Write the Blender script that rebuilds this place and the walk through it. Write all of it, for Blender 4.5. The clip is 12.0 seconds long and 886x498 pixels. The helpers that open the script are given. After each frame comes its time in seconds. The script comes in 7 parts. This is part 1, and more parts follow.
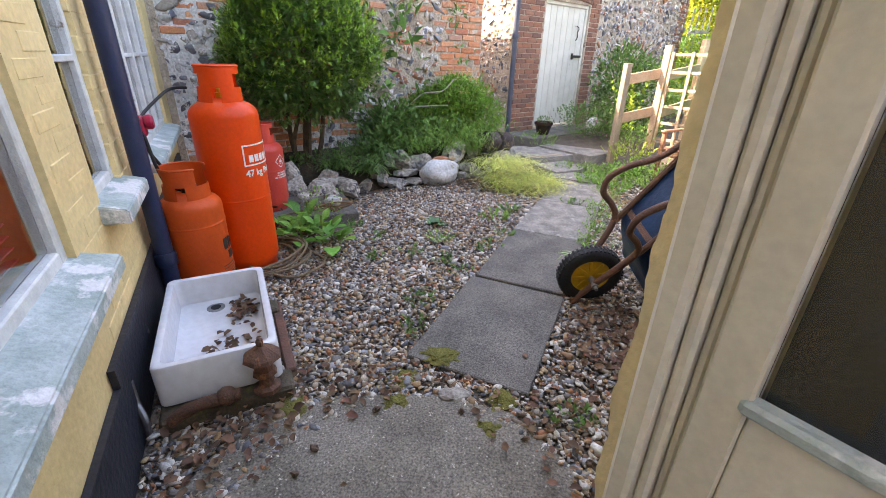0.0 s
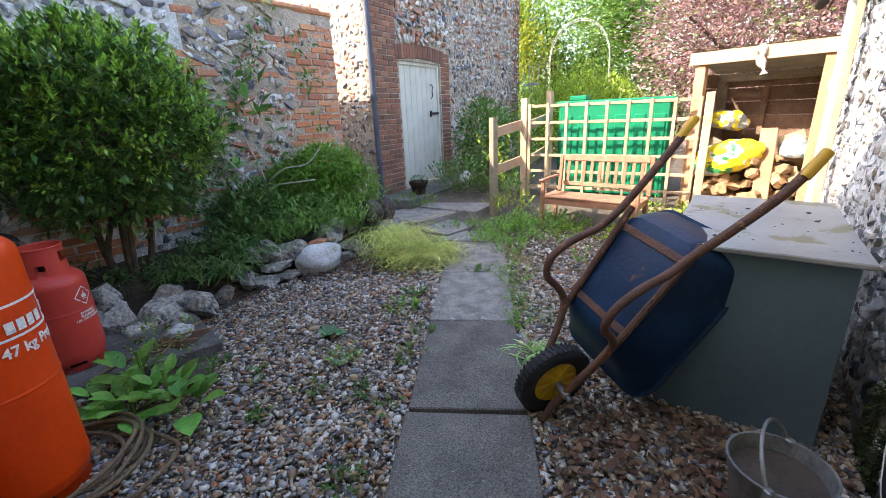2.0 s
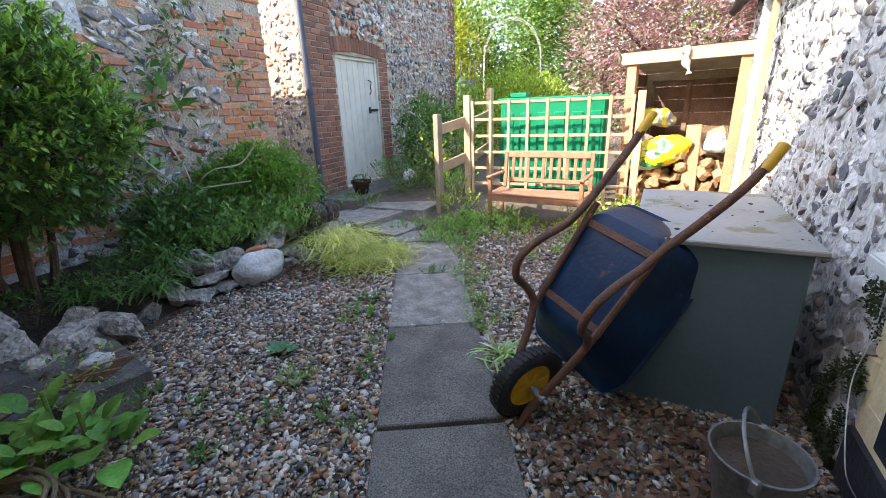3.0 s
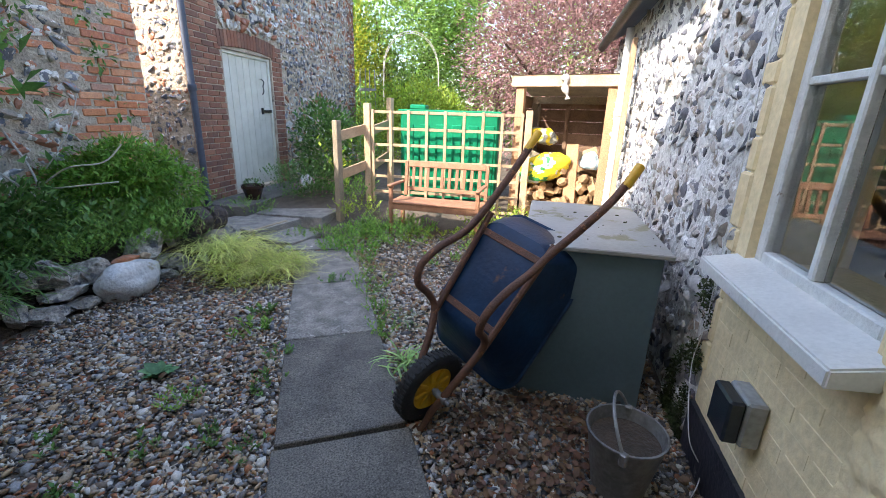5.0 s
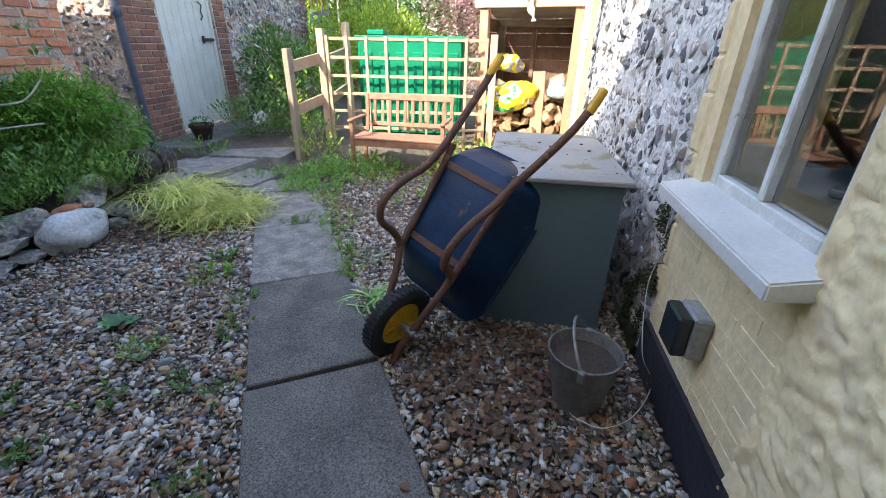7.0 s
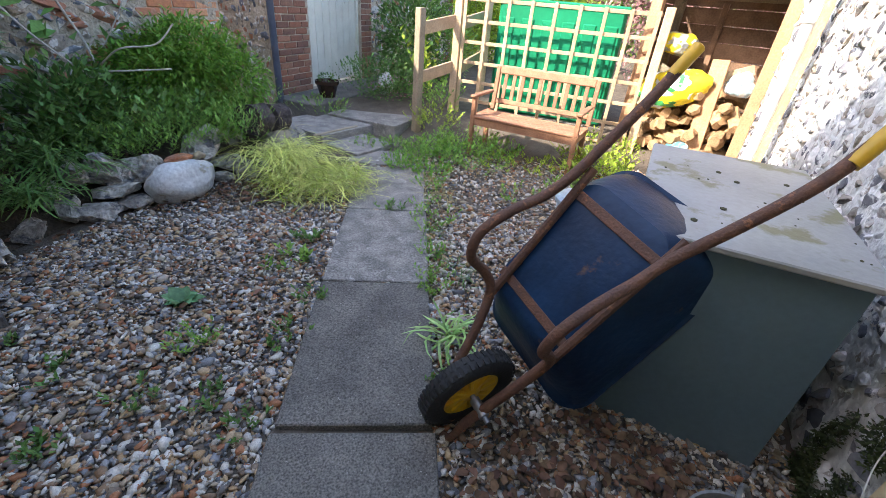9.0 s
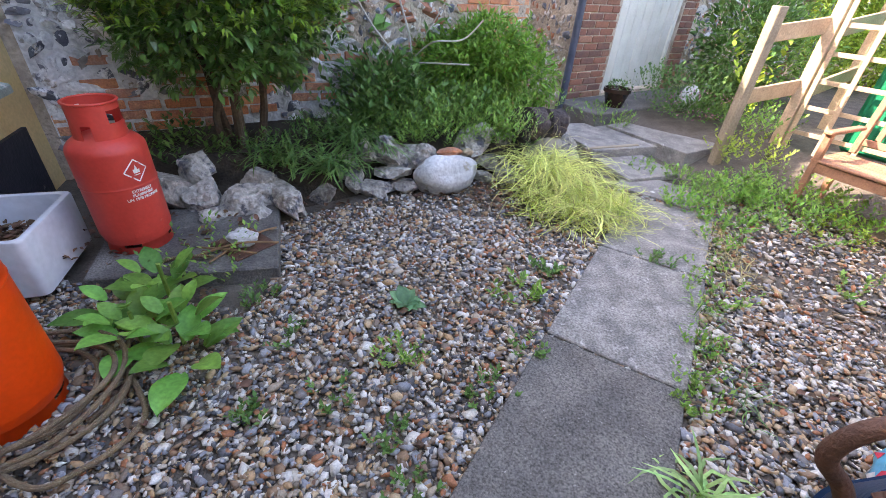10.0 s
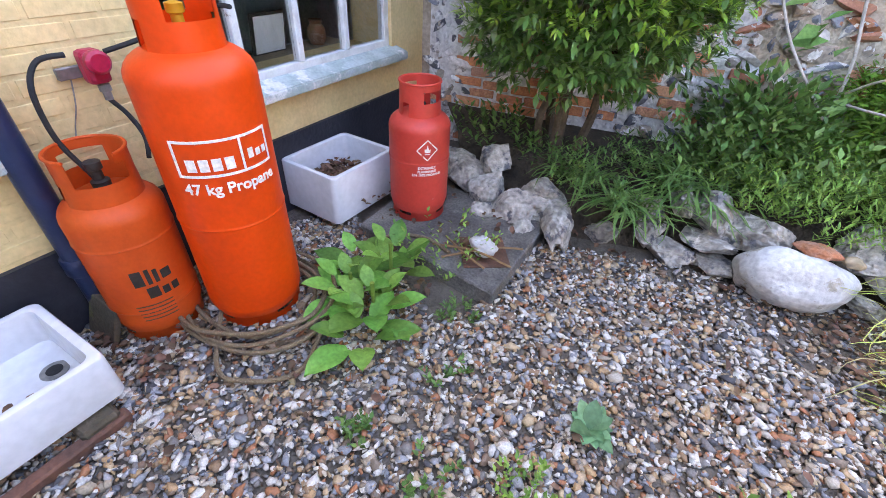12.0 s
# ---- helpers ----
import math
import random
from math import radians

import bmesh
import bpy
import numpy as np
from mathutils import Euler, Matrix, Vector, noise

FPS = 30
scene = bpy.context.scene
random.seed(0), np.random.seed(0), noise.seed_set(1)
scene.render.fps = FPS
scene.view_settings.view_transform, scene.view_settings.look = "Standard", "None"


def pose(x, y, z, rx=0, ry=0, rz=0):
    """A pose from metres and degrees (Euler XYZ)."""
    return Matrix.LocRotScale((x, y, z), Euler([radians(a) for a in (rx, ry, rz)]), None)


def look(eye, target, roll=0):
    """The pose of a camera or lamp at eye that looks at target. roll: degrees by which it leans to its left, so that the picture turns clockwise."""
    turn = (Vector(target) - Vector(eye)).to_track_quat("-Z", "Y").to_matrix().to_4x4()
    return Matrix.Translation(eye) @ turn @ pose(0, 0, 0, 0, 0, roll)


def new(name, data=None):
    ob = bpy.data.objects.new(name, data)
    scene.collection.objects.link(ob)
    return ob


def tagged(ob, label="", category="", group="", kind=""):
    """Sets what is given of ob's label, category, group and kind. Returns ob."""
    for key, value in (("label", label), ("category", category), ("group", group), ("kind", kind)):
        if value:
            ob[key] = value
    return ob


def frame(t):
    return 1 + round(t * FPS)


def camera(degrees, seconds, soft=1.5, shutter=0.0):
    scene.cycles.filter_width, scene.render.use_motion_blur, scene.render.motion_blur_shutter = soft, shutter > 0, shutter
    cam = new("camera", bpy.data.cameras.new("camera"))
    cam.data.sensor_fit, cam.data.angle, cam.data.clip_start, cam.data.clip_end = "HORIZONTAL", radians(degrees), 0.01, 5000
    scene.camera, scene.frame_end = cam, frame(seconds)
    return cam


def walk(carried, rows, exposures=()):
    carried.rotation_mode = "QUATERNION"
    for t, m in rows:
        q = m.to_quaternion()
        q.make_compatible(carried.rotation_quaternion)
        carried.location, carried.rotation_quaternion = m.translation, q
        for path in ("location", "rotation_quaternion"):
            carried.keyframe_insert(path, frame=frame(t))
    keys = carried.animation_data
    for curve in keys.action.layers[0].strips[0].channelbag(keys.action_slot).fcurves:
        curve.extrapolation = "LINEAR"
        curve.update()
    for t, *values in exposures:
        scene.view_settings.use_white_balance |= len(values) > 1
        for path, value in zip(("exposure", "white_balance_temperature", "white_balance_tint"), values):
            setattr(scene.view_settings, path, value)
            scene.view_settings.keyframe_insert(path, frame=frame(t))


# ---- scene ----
cam = camera(92.8, 12.0, soft=0.55)
PATH = [
    (0, (0.118, 0.115, 1.39), (0.056, 1.934, 0.561), 1.5),
    (0.5, (0.154, 0.382, 1.383), (0.325, 2.231, 0.642), 6.7),
    (1, (0.138, 0.62, 1.433), (0.297, 2.504, 0.779), 0.1),
    (1.5, (0.054, 0.791, 1.448), (0.468, 2.641, 0.808), -1.9),
    (2, (-0.044, 0.9, 1.463), (0.487, 2.728, 0.847), -2.5),
    (2.5, (-0.052, 0.999, 1.446), (0.57, 2.793, 0.817), -1.9),
    (3, (-0.115, 1.074, 1.451), (0.683, 2.794, 0.815), -2.2),
    (3.5, (-0.147, 1.094, 1.461), (0.819, 2.724, 0.822), -0.6),
    (3.7, (-0.145, 1.098, 1.462), (0.873, 2.699, 0.83), -0.1),
    (5.5, (-0.136, 1.022, 1.449), (1.089, 2.474, 0.825), 1.8),
    (6, (-0.133, 1.004, 1.421), (1.078, 2.406, 0.667), 1.9),
    (6.5, (-0.13, 1.02, 1.417), (1.095, 2.353, 0.567), 1.5),
    (6.7, (-0.12, 1.032, 1.423), (1.118, 2.348, 0.565), 0.8),
    (8.3, (0.212, 1.238, 1.473), (1.406, 2.503, 0.487), 3.9),
    (8.5, (0.274, 1.313, 1.47), (1.357, 2.668, 0.475), 4.7),
    (9, (0.297, 1.537, 1.459), (1.101, 3.061, 0.443), 5.0),
    (9.5, (0.259, 1.775, 1.443), (0.627, 3.434, 0.389), 4.7),
    (10, (0.292, 2.05, 1.41), (0.076, 3.715, 0.324), 4.1),
    (10.5, (0.322, 2.237, 1.412), (-0.272, 3.782, 0.29), 3.4),
    (11, (0.29, 2.503, 1.419), (-0.49, 3.938, 0.264), 5.3),
    (11.5, (0.27, 2.629, 1.443), (-0.791, 3.84, 0.256), 4.3),
    (12, (0.316, 2.688, 1.448), (-1.018, 3.554, 0.236), 3.4),
]
EXPOSURES = [(0, 3.55, 8300, 22), (1.2, 2.78, 7200, 18), (2.5, 2.83, 6950, 15), (3.5, 2.62, 6850, 14), (5.5, 2.58, 6600, 13), (6.5, 2.70, 6520, 13), (8.5, 2.72, 6700, 14), (9.0, 2.82, 6850, 15), (9.6, 3.23, 7100, 20), (10.5, 3.8, 7600, 24), (12, 4.04, 7650, 25)]
walk(cam, [(t, look(eye, target, roll)) for t, eye, target, roll in PATH], EXPOSURES)

# ---- light ----
SUN_HEADING, SUN_HEIGHT = -90.0, 37.0
world = bpy.data.worlds.new("sky")
scene.world = world
world.use_nodes = True
wn = world.node_tree
sky = wn.nodes.new("ShaderNodeTexSky")
sky.sky_type, sky.sun_disc = "NISHITA", False
sky.sun_elevation, sky.sun_rotation = radians(SUN_HEIGHT), radians(SUN_HEADING)
sky.air_density, sky.dust_density = 1.0, 1.6
wn.links.new(sky.outputs[0], wn.nodes["Background"].inputs[0])
wn.nodes["Background"].inputs[1].default_value = 0.15
sun = new("sun", bpy.data.lights.new("sun", "SUN"))
sun.data.energy, sun.data.angle, sun.data.color = 2.0, radians(0.5), (1.0, 0.94, 0.84)
ch, sh = math.cos(radians(SUN_HEIGHT)), math.sin(radians(SUN_HEIGHT))
sun.matrix_world = look((30 * ch * math.sin(radians(SUN_HEADING)), 30 * ch * math.cos(radians(SUN_HEADING)), 30 * sh), (0, 0, 0))


# ---- materials ----
def rgb(c):
    return (*c, 1.0)


def surface(name, c1, c2, scale=6.0, rough=0.8, bump=0.3, fine=60.0, island=0.0, objrand=0.0, metal=0.0, spot=None, spot_scale=3.0, spot_at=0.6,
            spread=0.35, spec=0.4, thin=0.0, depth=0.01, huerand=0.0, gv=0.2):
    """A procedural surface: two colours mixed by broad noise, fine grain in value and relief, stains, and variation piece by piece."""
    m = bpy.data.materials.new(name)
    m.use_nodes = True
    t = m.node_tree
    n, l = t.nodes, t.links
    b = n["Principled BSDF"]
    geo = n.new("ShaderNodeNewGeometry")
    pos = geo.outputs["Position"]
    broad = n.new("ShaderNodeTexNoise")
    broad.inputs["Scale"].default_value, broad.inputs["Detail"].default_value = scale, 4.0
    l.new(pos, broad.inputs["Vector"])
    mr = n.new("ShaderNodeMapRange")
    mr.inputs[1].default_value, mr.inputs[2].default_value = 0.5 - spread / 2, 0.5 + spread / 2
    l.new(broad.outputs[0], mr.inputs[0])
    mix = n.new("ShaderNodeMix")
    mix.data_type = "RGBA"
    mix.inputs[6].default_value, mix.inputs[7].default_value = rgb(c1), rgb(c2)
    l.new(mr.outputs[0], mix.inputs[0])
    col = mix.outputs[2]
    grain = n.new("ShaderNodeTexNoise")
    grain.inputs["Scale"].default_value, grain.inputs["Detail"].default_value = fine, 5.0
    l.new(pos, grain.inputs["Vector"])
    if spot:
        sp = n.new("ShaderNodeTexNoise")
        sp.inputs["Scale"].default_value, sp.inputs["Detail"].default_value = spot_scale, 8.0
        sp.inputs["Roughness"].default_value = 0.65
        l.new(pos, sp.inputs["Vector"])
        sm = n.new("ShaderNodeMapRange")
        sm.inputs[1].default_value, sm.inputs[2].default_value = spot_at, spot_at + 0.06
        l.new(sp.outputs[0], sm.inputs[0])
        mx = n.new("ShaderNodeMix")
        mx.data_type = "RGBA"
        l.new(sm.outputs[0], mx.inputs[0])
        l.new(col, mx.inputs[6])
        mx.inputs[7].default_value = rgb(spot)
        col = mx.outputs[2]
    hsv = n.new("ShaderNodeHueSaturation")
    gm = n.new("ShaderNodeMapRange")
    gm.inputs[1].default_value, gm.inputs[2].default_value, gm.inputs[3].default_value, gm.inputs[4].default_value = 0.3, 0.7, 1 - gv, 1 + gv
    l.new(grain.outputs[0], gm.inputs[0])
    val = gm.outputs[0]
    for amount, source in ((island, geo.outputs["Random Per Island"]), (objrand, None)):
        if amount:
            if source is None:
                source = n.new("ShaderNodeObjectInfo").outputs["Random"]
            r = n.new("ShaderNodeMapRange")
            r.inputs[3].default_value, r.inputs[4].default_value = 1 - amount, 1 + amount
            l.new(source, r.inputs[0])
            mu = n.new("ShaderNodeMath")
            mu.operation = "MULTIPLY"
            l.new(val, mu.inputs[0]), l.new(r.outputs[0], mu.inputs[1])
            val = mu.outputs[0]
            if huerand:
                fr = n.new("ShaderNodeMath")
                fr.operation, fr.inputs[1].default_value = "MULTIPLY", 7.31
                f2 = n.new("ShaderNodeMath")
                f2.operation = "FRACT"
                l.new(source, fr.inputs[0]), l.new(fr.outputs[0], f2.inputs[0])
                hr = n.new("ShaderNodeMapRange")
                hr.inputs[3].default_value, hr.inputs[4].default_value = 0.5 - huerand, 0.5 + huerand
                l.new(f2.outputs[0], hr.inputs[0]), l.new(hr.outputs[0], hsv.inputs["Hue"])
    l.new(val, hsv.inputs["Value"]), l.new(col, hsv.inputs["Color"])
    l.new(hsv.outputs[0], b.inputs["Base Color"])
    b.inputs["Roughness"].default_value, b.inputs["Metallic"].default_value = rough, metal
    b.inputs["Specular IOR Level"].default_value = spec
    if bump:
        bp = n.new("ShaderNodeBump")
        bp.inputs["Strength"].default_value, bp.inputs["Distance"].default_value = bump, depth
        l.new(grain.outputs[0], bp.inputs["Height"]), l.new(bp.outputs[0], b.inputs["Normal"])
    if thin:
        tr = n.new("ShaderNodeBsdfTranslucent")
        l.new(hsv.outputs[0], tr.inputs[0])
        ms = n.new("ShaderNodeMixShader")
        ms.inputs[0].default_value = thin
        l.new(b.outputs[0], ms.inputs[1]), l.new(tr.outputs[0], ms.inputs[2])
        l.new(ms.outputs[0], n["Material Output"].inputs[0])
    return m


def palette(name, colours, rough=0.7, bump=0.3, fine=120.0, objects=False, patch=0.35, spec=0.3, depth=0.004, sharp=False, wash=None, wash_at=0.5, wash_scale=5.0):
    """Stones of mixed colours: each piece takes one of the colours, with a second colour in patches."""
    m = bpy.data.materials.new(name)
    m.use_nodes = True
    n, l = m.node_tree.nodes, m.node_tree.links
    b = n["Principled BSDF"]
    geo = n.new("ShaderNodeNewGeometry")
    src = n.new("ShaderNodeObjectInfo").outputs["Random"] if objects else geo.outputs["Random Per Island"]
    noise_b = n.new("ShaderNodeTexNoise")
    noise_b.inputs["Scale"].default_value, noise_b.inputs["Detail"].default_value = fine * 0.25, 6.0
    l.new(geo.outputs["Position"], noise_b.inputs["Vector"])
    add = n.new("ShaderNodeMath")
    add.operation, add.inputs[1].default_value = "MULTIPLY_ADD", patch
    l.new(noise_b.outputs[0], add.inputs[0]), l.new(src, add.inputs[2])
    sub = n.new("ShaderNodeMath")
    sub.operation, sub.inputs[1].default_value = "SUBTRACT", patch * 0.5
    l.new(add.outputs[0], sub.inputs[0])
    ramp = n.new("ShaderNodeValToRGB")
    e = ramp.color_ramp.elements
    while len(e) < len(colours):
        e.new(0.5)
    for i, c in enumerate(colours):
        e[i].position, e[i].color = (i / len(colours) if sharp else i / max(1, len(colours) - 1)), rgb(c)
    if sharp:
        ramp.color_ramp.interpolation = "CONSTANT"
    l.new(sub.outputs[0], ramp.inputs[0])
    grain = n.new("ShaderNodeTexNoise")
    grain.inputs["Scale"].default_value, grain.inputs["Detail"].default_value = fine, 5.0
    l.new(geo.outputs["Position"], grain.inputs["Vector"])
    gm = n.new("ShaderNodeMapRange")
    gm.inputs[1].default_value, gm.inputs[2].default_value, gm.inputs[3].default_value, gm.inputs[4].default_value = 0.3, 0.7, 0.75, 1.2
    l.new(grain.outputs[0], gm.inputs[0])
    hsv = n.new("ShaderNodeHueSaturation")
    col = ramp.outputs[0]
    if wash:
        smear = n.new("ShaderNodeTexNoise")
        smear.inputs["Scale"].default_value, smear.inputs["Detail"].default_value, smear.inputs["Roughness"].default_value = wash_scale, 9.0, 0.68
        l.new(geo.outputs["Position"], smear.inputs["Vector"])
        edge = n.new("ShaderNodeMapRange")
        edge.inputs[1].default_value, edge.inputs[2].default_value = wash_at, wash_at + 0.05
        l.new(smear.outputs[0], edge.inputs[0])
        over = n.new("ShaderNodeMix")
        over.data_type = "RGBA"
        l.new(edge.outputs[0], over.inputs[0]), l.new(col, over.inputs[6])
        over.inputs[7].default_value = rgb(wash)
        col = over.outputs[2]
    l.new(gm.outputs[0], hsv.inputs["Value"]), l.new(col, hsv.inputs["Color"])
    l.new(hsv.outputs[0], b.inputs["Base Color"])
    b.inputs["Roughness"].default_value, b.inputs["Specular IOR Level"].default_value = rough, spec
    bp = n.new("ShaderNodeBump")
    bp.inputs["Strength"].default_value, bp.inputs["Distance"].default_value = bump, depth
    l.new(grain.outputs[0], bp.inputs["Height"]), l.new(bp.outputs[0], b.inputs["Normal"])
    return m


def glass_material(name):
    m = bpy.data.materials.new(name)
    m.use_nodes = True
    b = m.node_tree.nodes["Principled BSDF"]
    b.inputs["Transmission Weight"].default_value, b.inputs["Roughness"].default_value, b.inputs["IOR"].default_value = 1.0, 0.01, 1.5
    b.inputs["Base Color"].default_value = (0.95, 0.97, 0.96, 1)
    return m


YELLOW = surface("yellow_masonry_paint", (0.78, 0.60, 0.30), (0.70, 0.52, 0.25), 4, 0.75, 0.35, 45, spot=(0.58, 0.45, 0.27), spot_scale=2.5, spot_at=0.66, objrand=0.05, gv=0.09)
CREAMWALL = surface("cream_masonry_paint", (0.80, 0.66, 0.40), (0.72, 0.58, 0.34), 4, 0.75, 0.5, 35, spot=(0.45, 0.36, 0.24), spot_scale=4, spot_at=0.66, objrand=0.05, gv=0.09)
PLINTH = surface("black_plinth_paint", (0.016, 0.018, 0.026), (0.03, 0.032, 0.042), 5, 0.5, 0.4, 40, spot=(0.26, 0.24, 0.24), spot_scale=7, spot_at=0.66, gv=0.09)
WOODPAINT = surface("cream_gloss_paint", (0.74, 0.67, 0.55), (0.69, 0.62, 0.50), 5, 0.45, 0.15, 60, spot=(0.36, 0.32, 0.26), spot_scale=7, spot_at=0.7, gv=0.06)
WINPAINT = surface("weathered_window_paint", (0.68, 0.69, 0.66), (0.54, 0.55, 0.53), 12, 0.6, 0.35, 90, spot=(0.24, 0.20, 0.15), spot_scale=16, spot_at=0.65, gv=0.06)
SILLPAINT = surface("flaking_sill_paint", (0.46, 0.52, 0.50), (0.30, 0.37, 0.34), 7, 0.65, 0.7, 60, spot=(0.68, 0.67, 0.65), spot_scale=6, spot_at=0.53, gv=0.12)
SILLGREY = surface("pale_grey_sill_paint", (0.66, 0.66, 0.63), (0.58, 0.58, 0.55), 6, 0.55, 0.2, 70, spot=(0.34, 0.30, 0.25), spot_scale=14, spot_at=0.68, gv=0.06)
GLASS = glass_material("window_glass")
MORTAR = surface("lime_mortar", (0.56, 0.475, 0.37), (0.36, 0.29, 0.22), 6, 0.95, 0.9, 45, depth=0.03, spot=(0.20, 0.165, 0.13), spot_scale=7, spot_at=0.6)
WHITEMORTAR = surface("limewashed_mortar", (0.72, 0.71, 0.69), (0.56, 0.55, 0.53), 5, 0.9, 0.9, 35, depth=0.03, spot=(0.34, 0.30, 0.26), spot_scale=8, spot_at=0.60)
FLINT = palette("knapped_flints", [(0.52, 0.49, 0.44), (0.12, 0.125, 0.145), (0.36, 0.30, 0.24), (0.62, 0.59, 0.54), (0.24, 0.25, 0.275), (0.42, 0.18, 0.10), (0.68, 0.65, 0.60), (0.18, 0.18, 0.20), (0.33, 0.26, 0.20), (0.55, 0.52, 0.47), (0.38, 0.165, 0.10)], 0.55, 0.7, 60, patch=0.5, sharp=True)
FLINTPALE = palette("limewashed_flints", [(0.60, 0.59, 0.57), (0.20, 0.20, 0.22), (0.40, 0.37, 0.34), (0.68, 0.67, 0.65), (0.11, 0.115, 0.135), (0.34, 0.29, 0.24), (0.50, 0.49, 0.48), (0.15, 0.15, 0.17), (0.27, 0.235, 0.20)], 0.65, 0.7, 50, patch=0.3, sharp=True, wash=(0.74, 0.73, 0.71), wash_at=0.535, wash_scale=7.0)
BRICK = palette("old_red_bricks", [(0.50, 0.175, 0.085), (0.62, 0.26, 0.125), (0.41, 0.155, 0.10), (0.66, 0.34, 0.19), (0.54, 0.21, 0.105), (0.45, 0.26, 0.19)], 0.85, 0.8, 90, patch=0.5, wash=(0.50, 0.42, 0.34), wash_at=0.60, wash_scale=6.0)
BRICKDARK = palette("brown_bricks", [(0.22, 0.10, 0.07), (0.30, 0.13, 0.08), (0.17, 0.09, 0.07), (0.34, 0.17, 0.11)], 0.85, 0.5, 90, patch=0.4)
CONCRETE = surface("worn_concrete", (0.158, 0.144, 0.124), (0.092, 0.085, 0.075), 4, 0.9, 0.5, 130, spot=(0.30, 0.28, 0.25), spot_scale=75, spot_at=0.63, objrand=0.08, depth=0.008, gv=0.6)
CONCRETEPALE = surface("pale_worn_concrete", (0.27, 0.252, 0.222), (0.155, 0.145, 0.13), 9, 0.9, 0.7, 100, spot=(0.32, 0.30, 0.27), spot_scale=14, spot_at=0.575, depth=0.010, gv=0.5)
SOIL = surface("earth_under_gravel", (0.135, 0.11, 0.085), (0.08, 0.066, 0.05), 8, 0.95, 0.8, 70, depth=0.015)
BEDSOIL = surface("bed_soil", (0.07, 0.052, 0.036), (0.035, 0.027, 0.02), 9, 0.95, 0.9, 60, depth=0.02)
PEBBLE = palette("gravel_pebbles", [(0.522, 0.48, 0.411), (0.196, 0.148, 0.109), (0.384, 0.24, 0.124), (0.106, 0.108, 0.116), (0.408, 0.352, 0.279), (0.245, 0.152, 0.089), (0.588, 0.552, 0.489), (0.326, 0.136, 0.066), (0.22, 0.224, 0.233), (0.343, 0.272, 0.194), (0.073, 0.07, 0.071), (0.424, 0.304, 0.178), (0.294, 0.288, 0.287), (0.196, 0.128, 0.085), (0.49, 0.456, 0.404), (0.18, 0.16, 0.144)], 0.6, 0.35, 160, patch=0.06, sharp=True)
LAWN = surface("rough_ground", (0.10, 0.13, 0.045), (0.14, 0.115, 0.07), 1.2, 0.95, 0.6, 30, depth=0.03)
CEMENT = surface("door_step_concrete", (0.215, 0.190, 0.155), (0.125, 0.108, 0.085), 3.5, 0.9, 0.6, 120, spot=(0.34, 0.31, 0.265), spot_scale=60, spot_at=0.62, depth=0.006, gv=0.55)
GREYBOX = surface("grey_painted_metal", (0.108, 0.162, 0.190), (0.090, 0.140, 0.166), 2.5, 0.45, 0.12, 40, spot=(0.068, 0.09, 0.098), spot_scale=4, spot_at=0.66, gv=0.06)
GREYLID = surface("grey_lid", (0.33, 0.325, 0.305), (0.26, 0.26, 0.24), 3, 0.5, 0.15, 40, spot=(0.19, 0.18, 0.095), spot_scale=3.5, spot_at=0.56, gv=0.06)
ORANGE = surface("orange_bottle_paint", (0.76, 0.062, 0.004), (0.68, 0.054, 0.004), 6, 0.42, 0.08, 50, spot=(0.46, 0.075, 0.028), spot_scale=11, spot_at=0.71, gv=0.06, spec=0.3)
ORANGEDULL = surface("dull_orange_bottle_paint", (0.60, 0.080, 0.011), (0.51, 0.064, 0.010), 6, 0.5, 0.12, 50, spot=(0.34, 0.08, 0.032), spot_scale=14, spot_at=0.69, gv=0.06, spec=0.3)
REDPAINT = surface("faded_red_bottle_paint", (0.58, 0.060, 0.040), (0.50, 0.045, 0.030), 5, 0.45, 0.1, 50, spot=(0.60, 0.30, 0.26), spot_scale=18, spot_at=0.69, gv=0.06)
WHITEINK = surface("white_stencil_paint", (0.78, 0.74, 0.70), (0.7, 0.66, 0.6), 20, 0.6, 0.1, 90)
BLACKINK = surface("black_stencil_paint", (0.02, 0.018, 0.016), (0.035, 0.03, 0.028), 20, 0.6, 0.1, 90)
CERAMIC = surface("white_glazed_ceramic", (0.64, 0.65, 0.67), (0.57, 0.58, 0.59), 4, 0.15, 0.02, 30, spot=(0.36, 0.30, 0.23), spot_scale=9, spot_at=0.70, gv=0.06)
BLUEPAINT = surface("dark_blue_gloss_paint", (0.012, 0.022, 0.06), (0.02, 0.032, 0.075), 8, 0.35, 0.2, 60, spot=(0.16, 0.10, 0.08), spot_scale=12, spot_at=0.72, gv=0.06)
RUST = surface("rusty_tube", (0.14, 0.062, 0.035), (0.085, 0.042, 0.028), 18, 0.7, 0.5, 120, spot=(0.24, 0.10, 0.045), spot_scale=15, spot_at=0.6)
NAVY = surface("worn_navy_steel", (0.004, 0.016, 0.042), (0.010, 0.036, 0.085), 5, 0.42, 0.25, 40, spot=(0.11, 0.062, 0.042), spot_scale=6, spot_at=0.65, gv=0.06, spec=0.18)
RUBBER = surface("black_rubber", (0.012, 0.012, 0.013), (0.024, 0.023, 0.022), 10, 0.75, 0.3, 90)
YELLOWPLASTIC = surface("yellow_plastic", (0.62, 0.36, 0.02), (0.5, 0.28, 0.02), 9, 0.45, 0.1, 60, spot=(0.25, 0.16, 0.05), spot_scale=20, spot_at=0.68, gv=0.06)
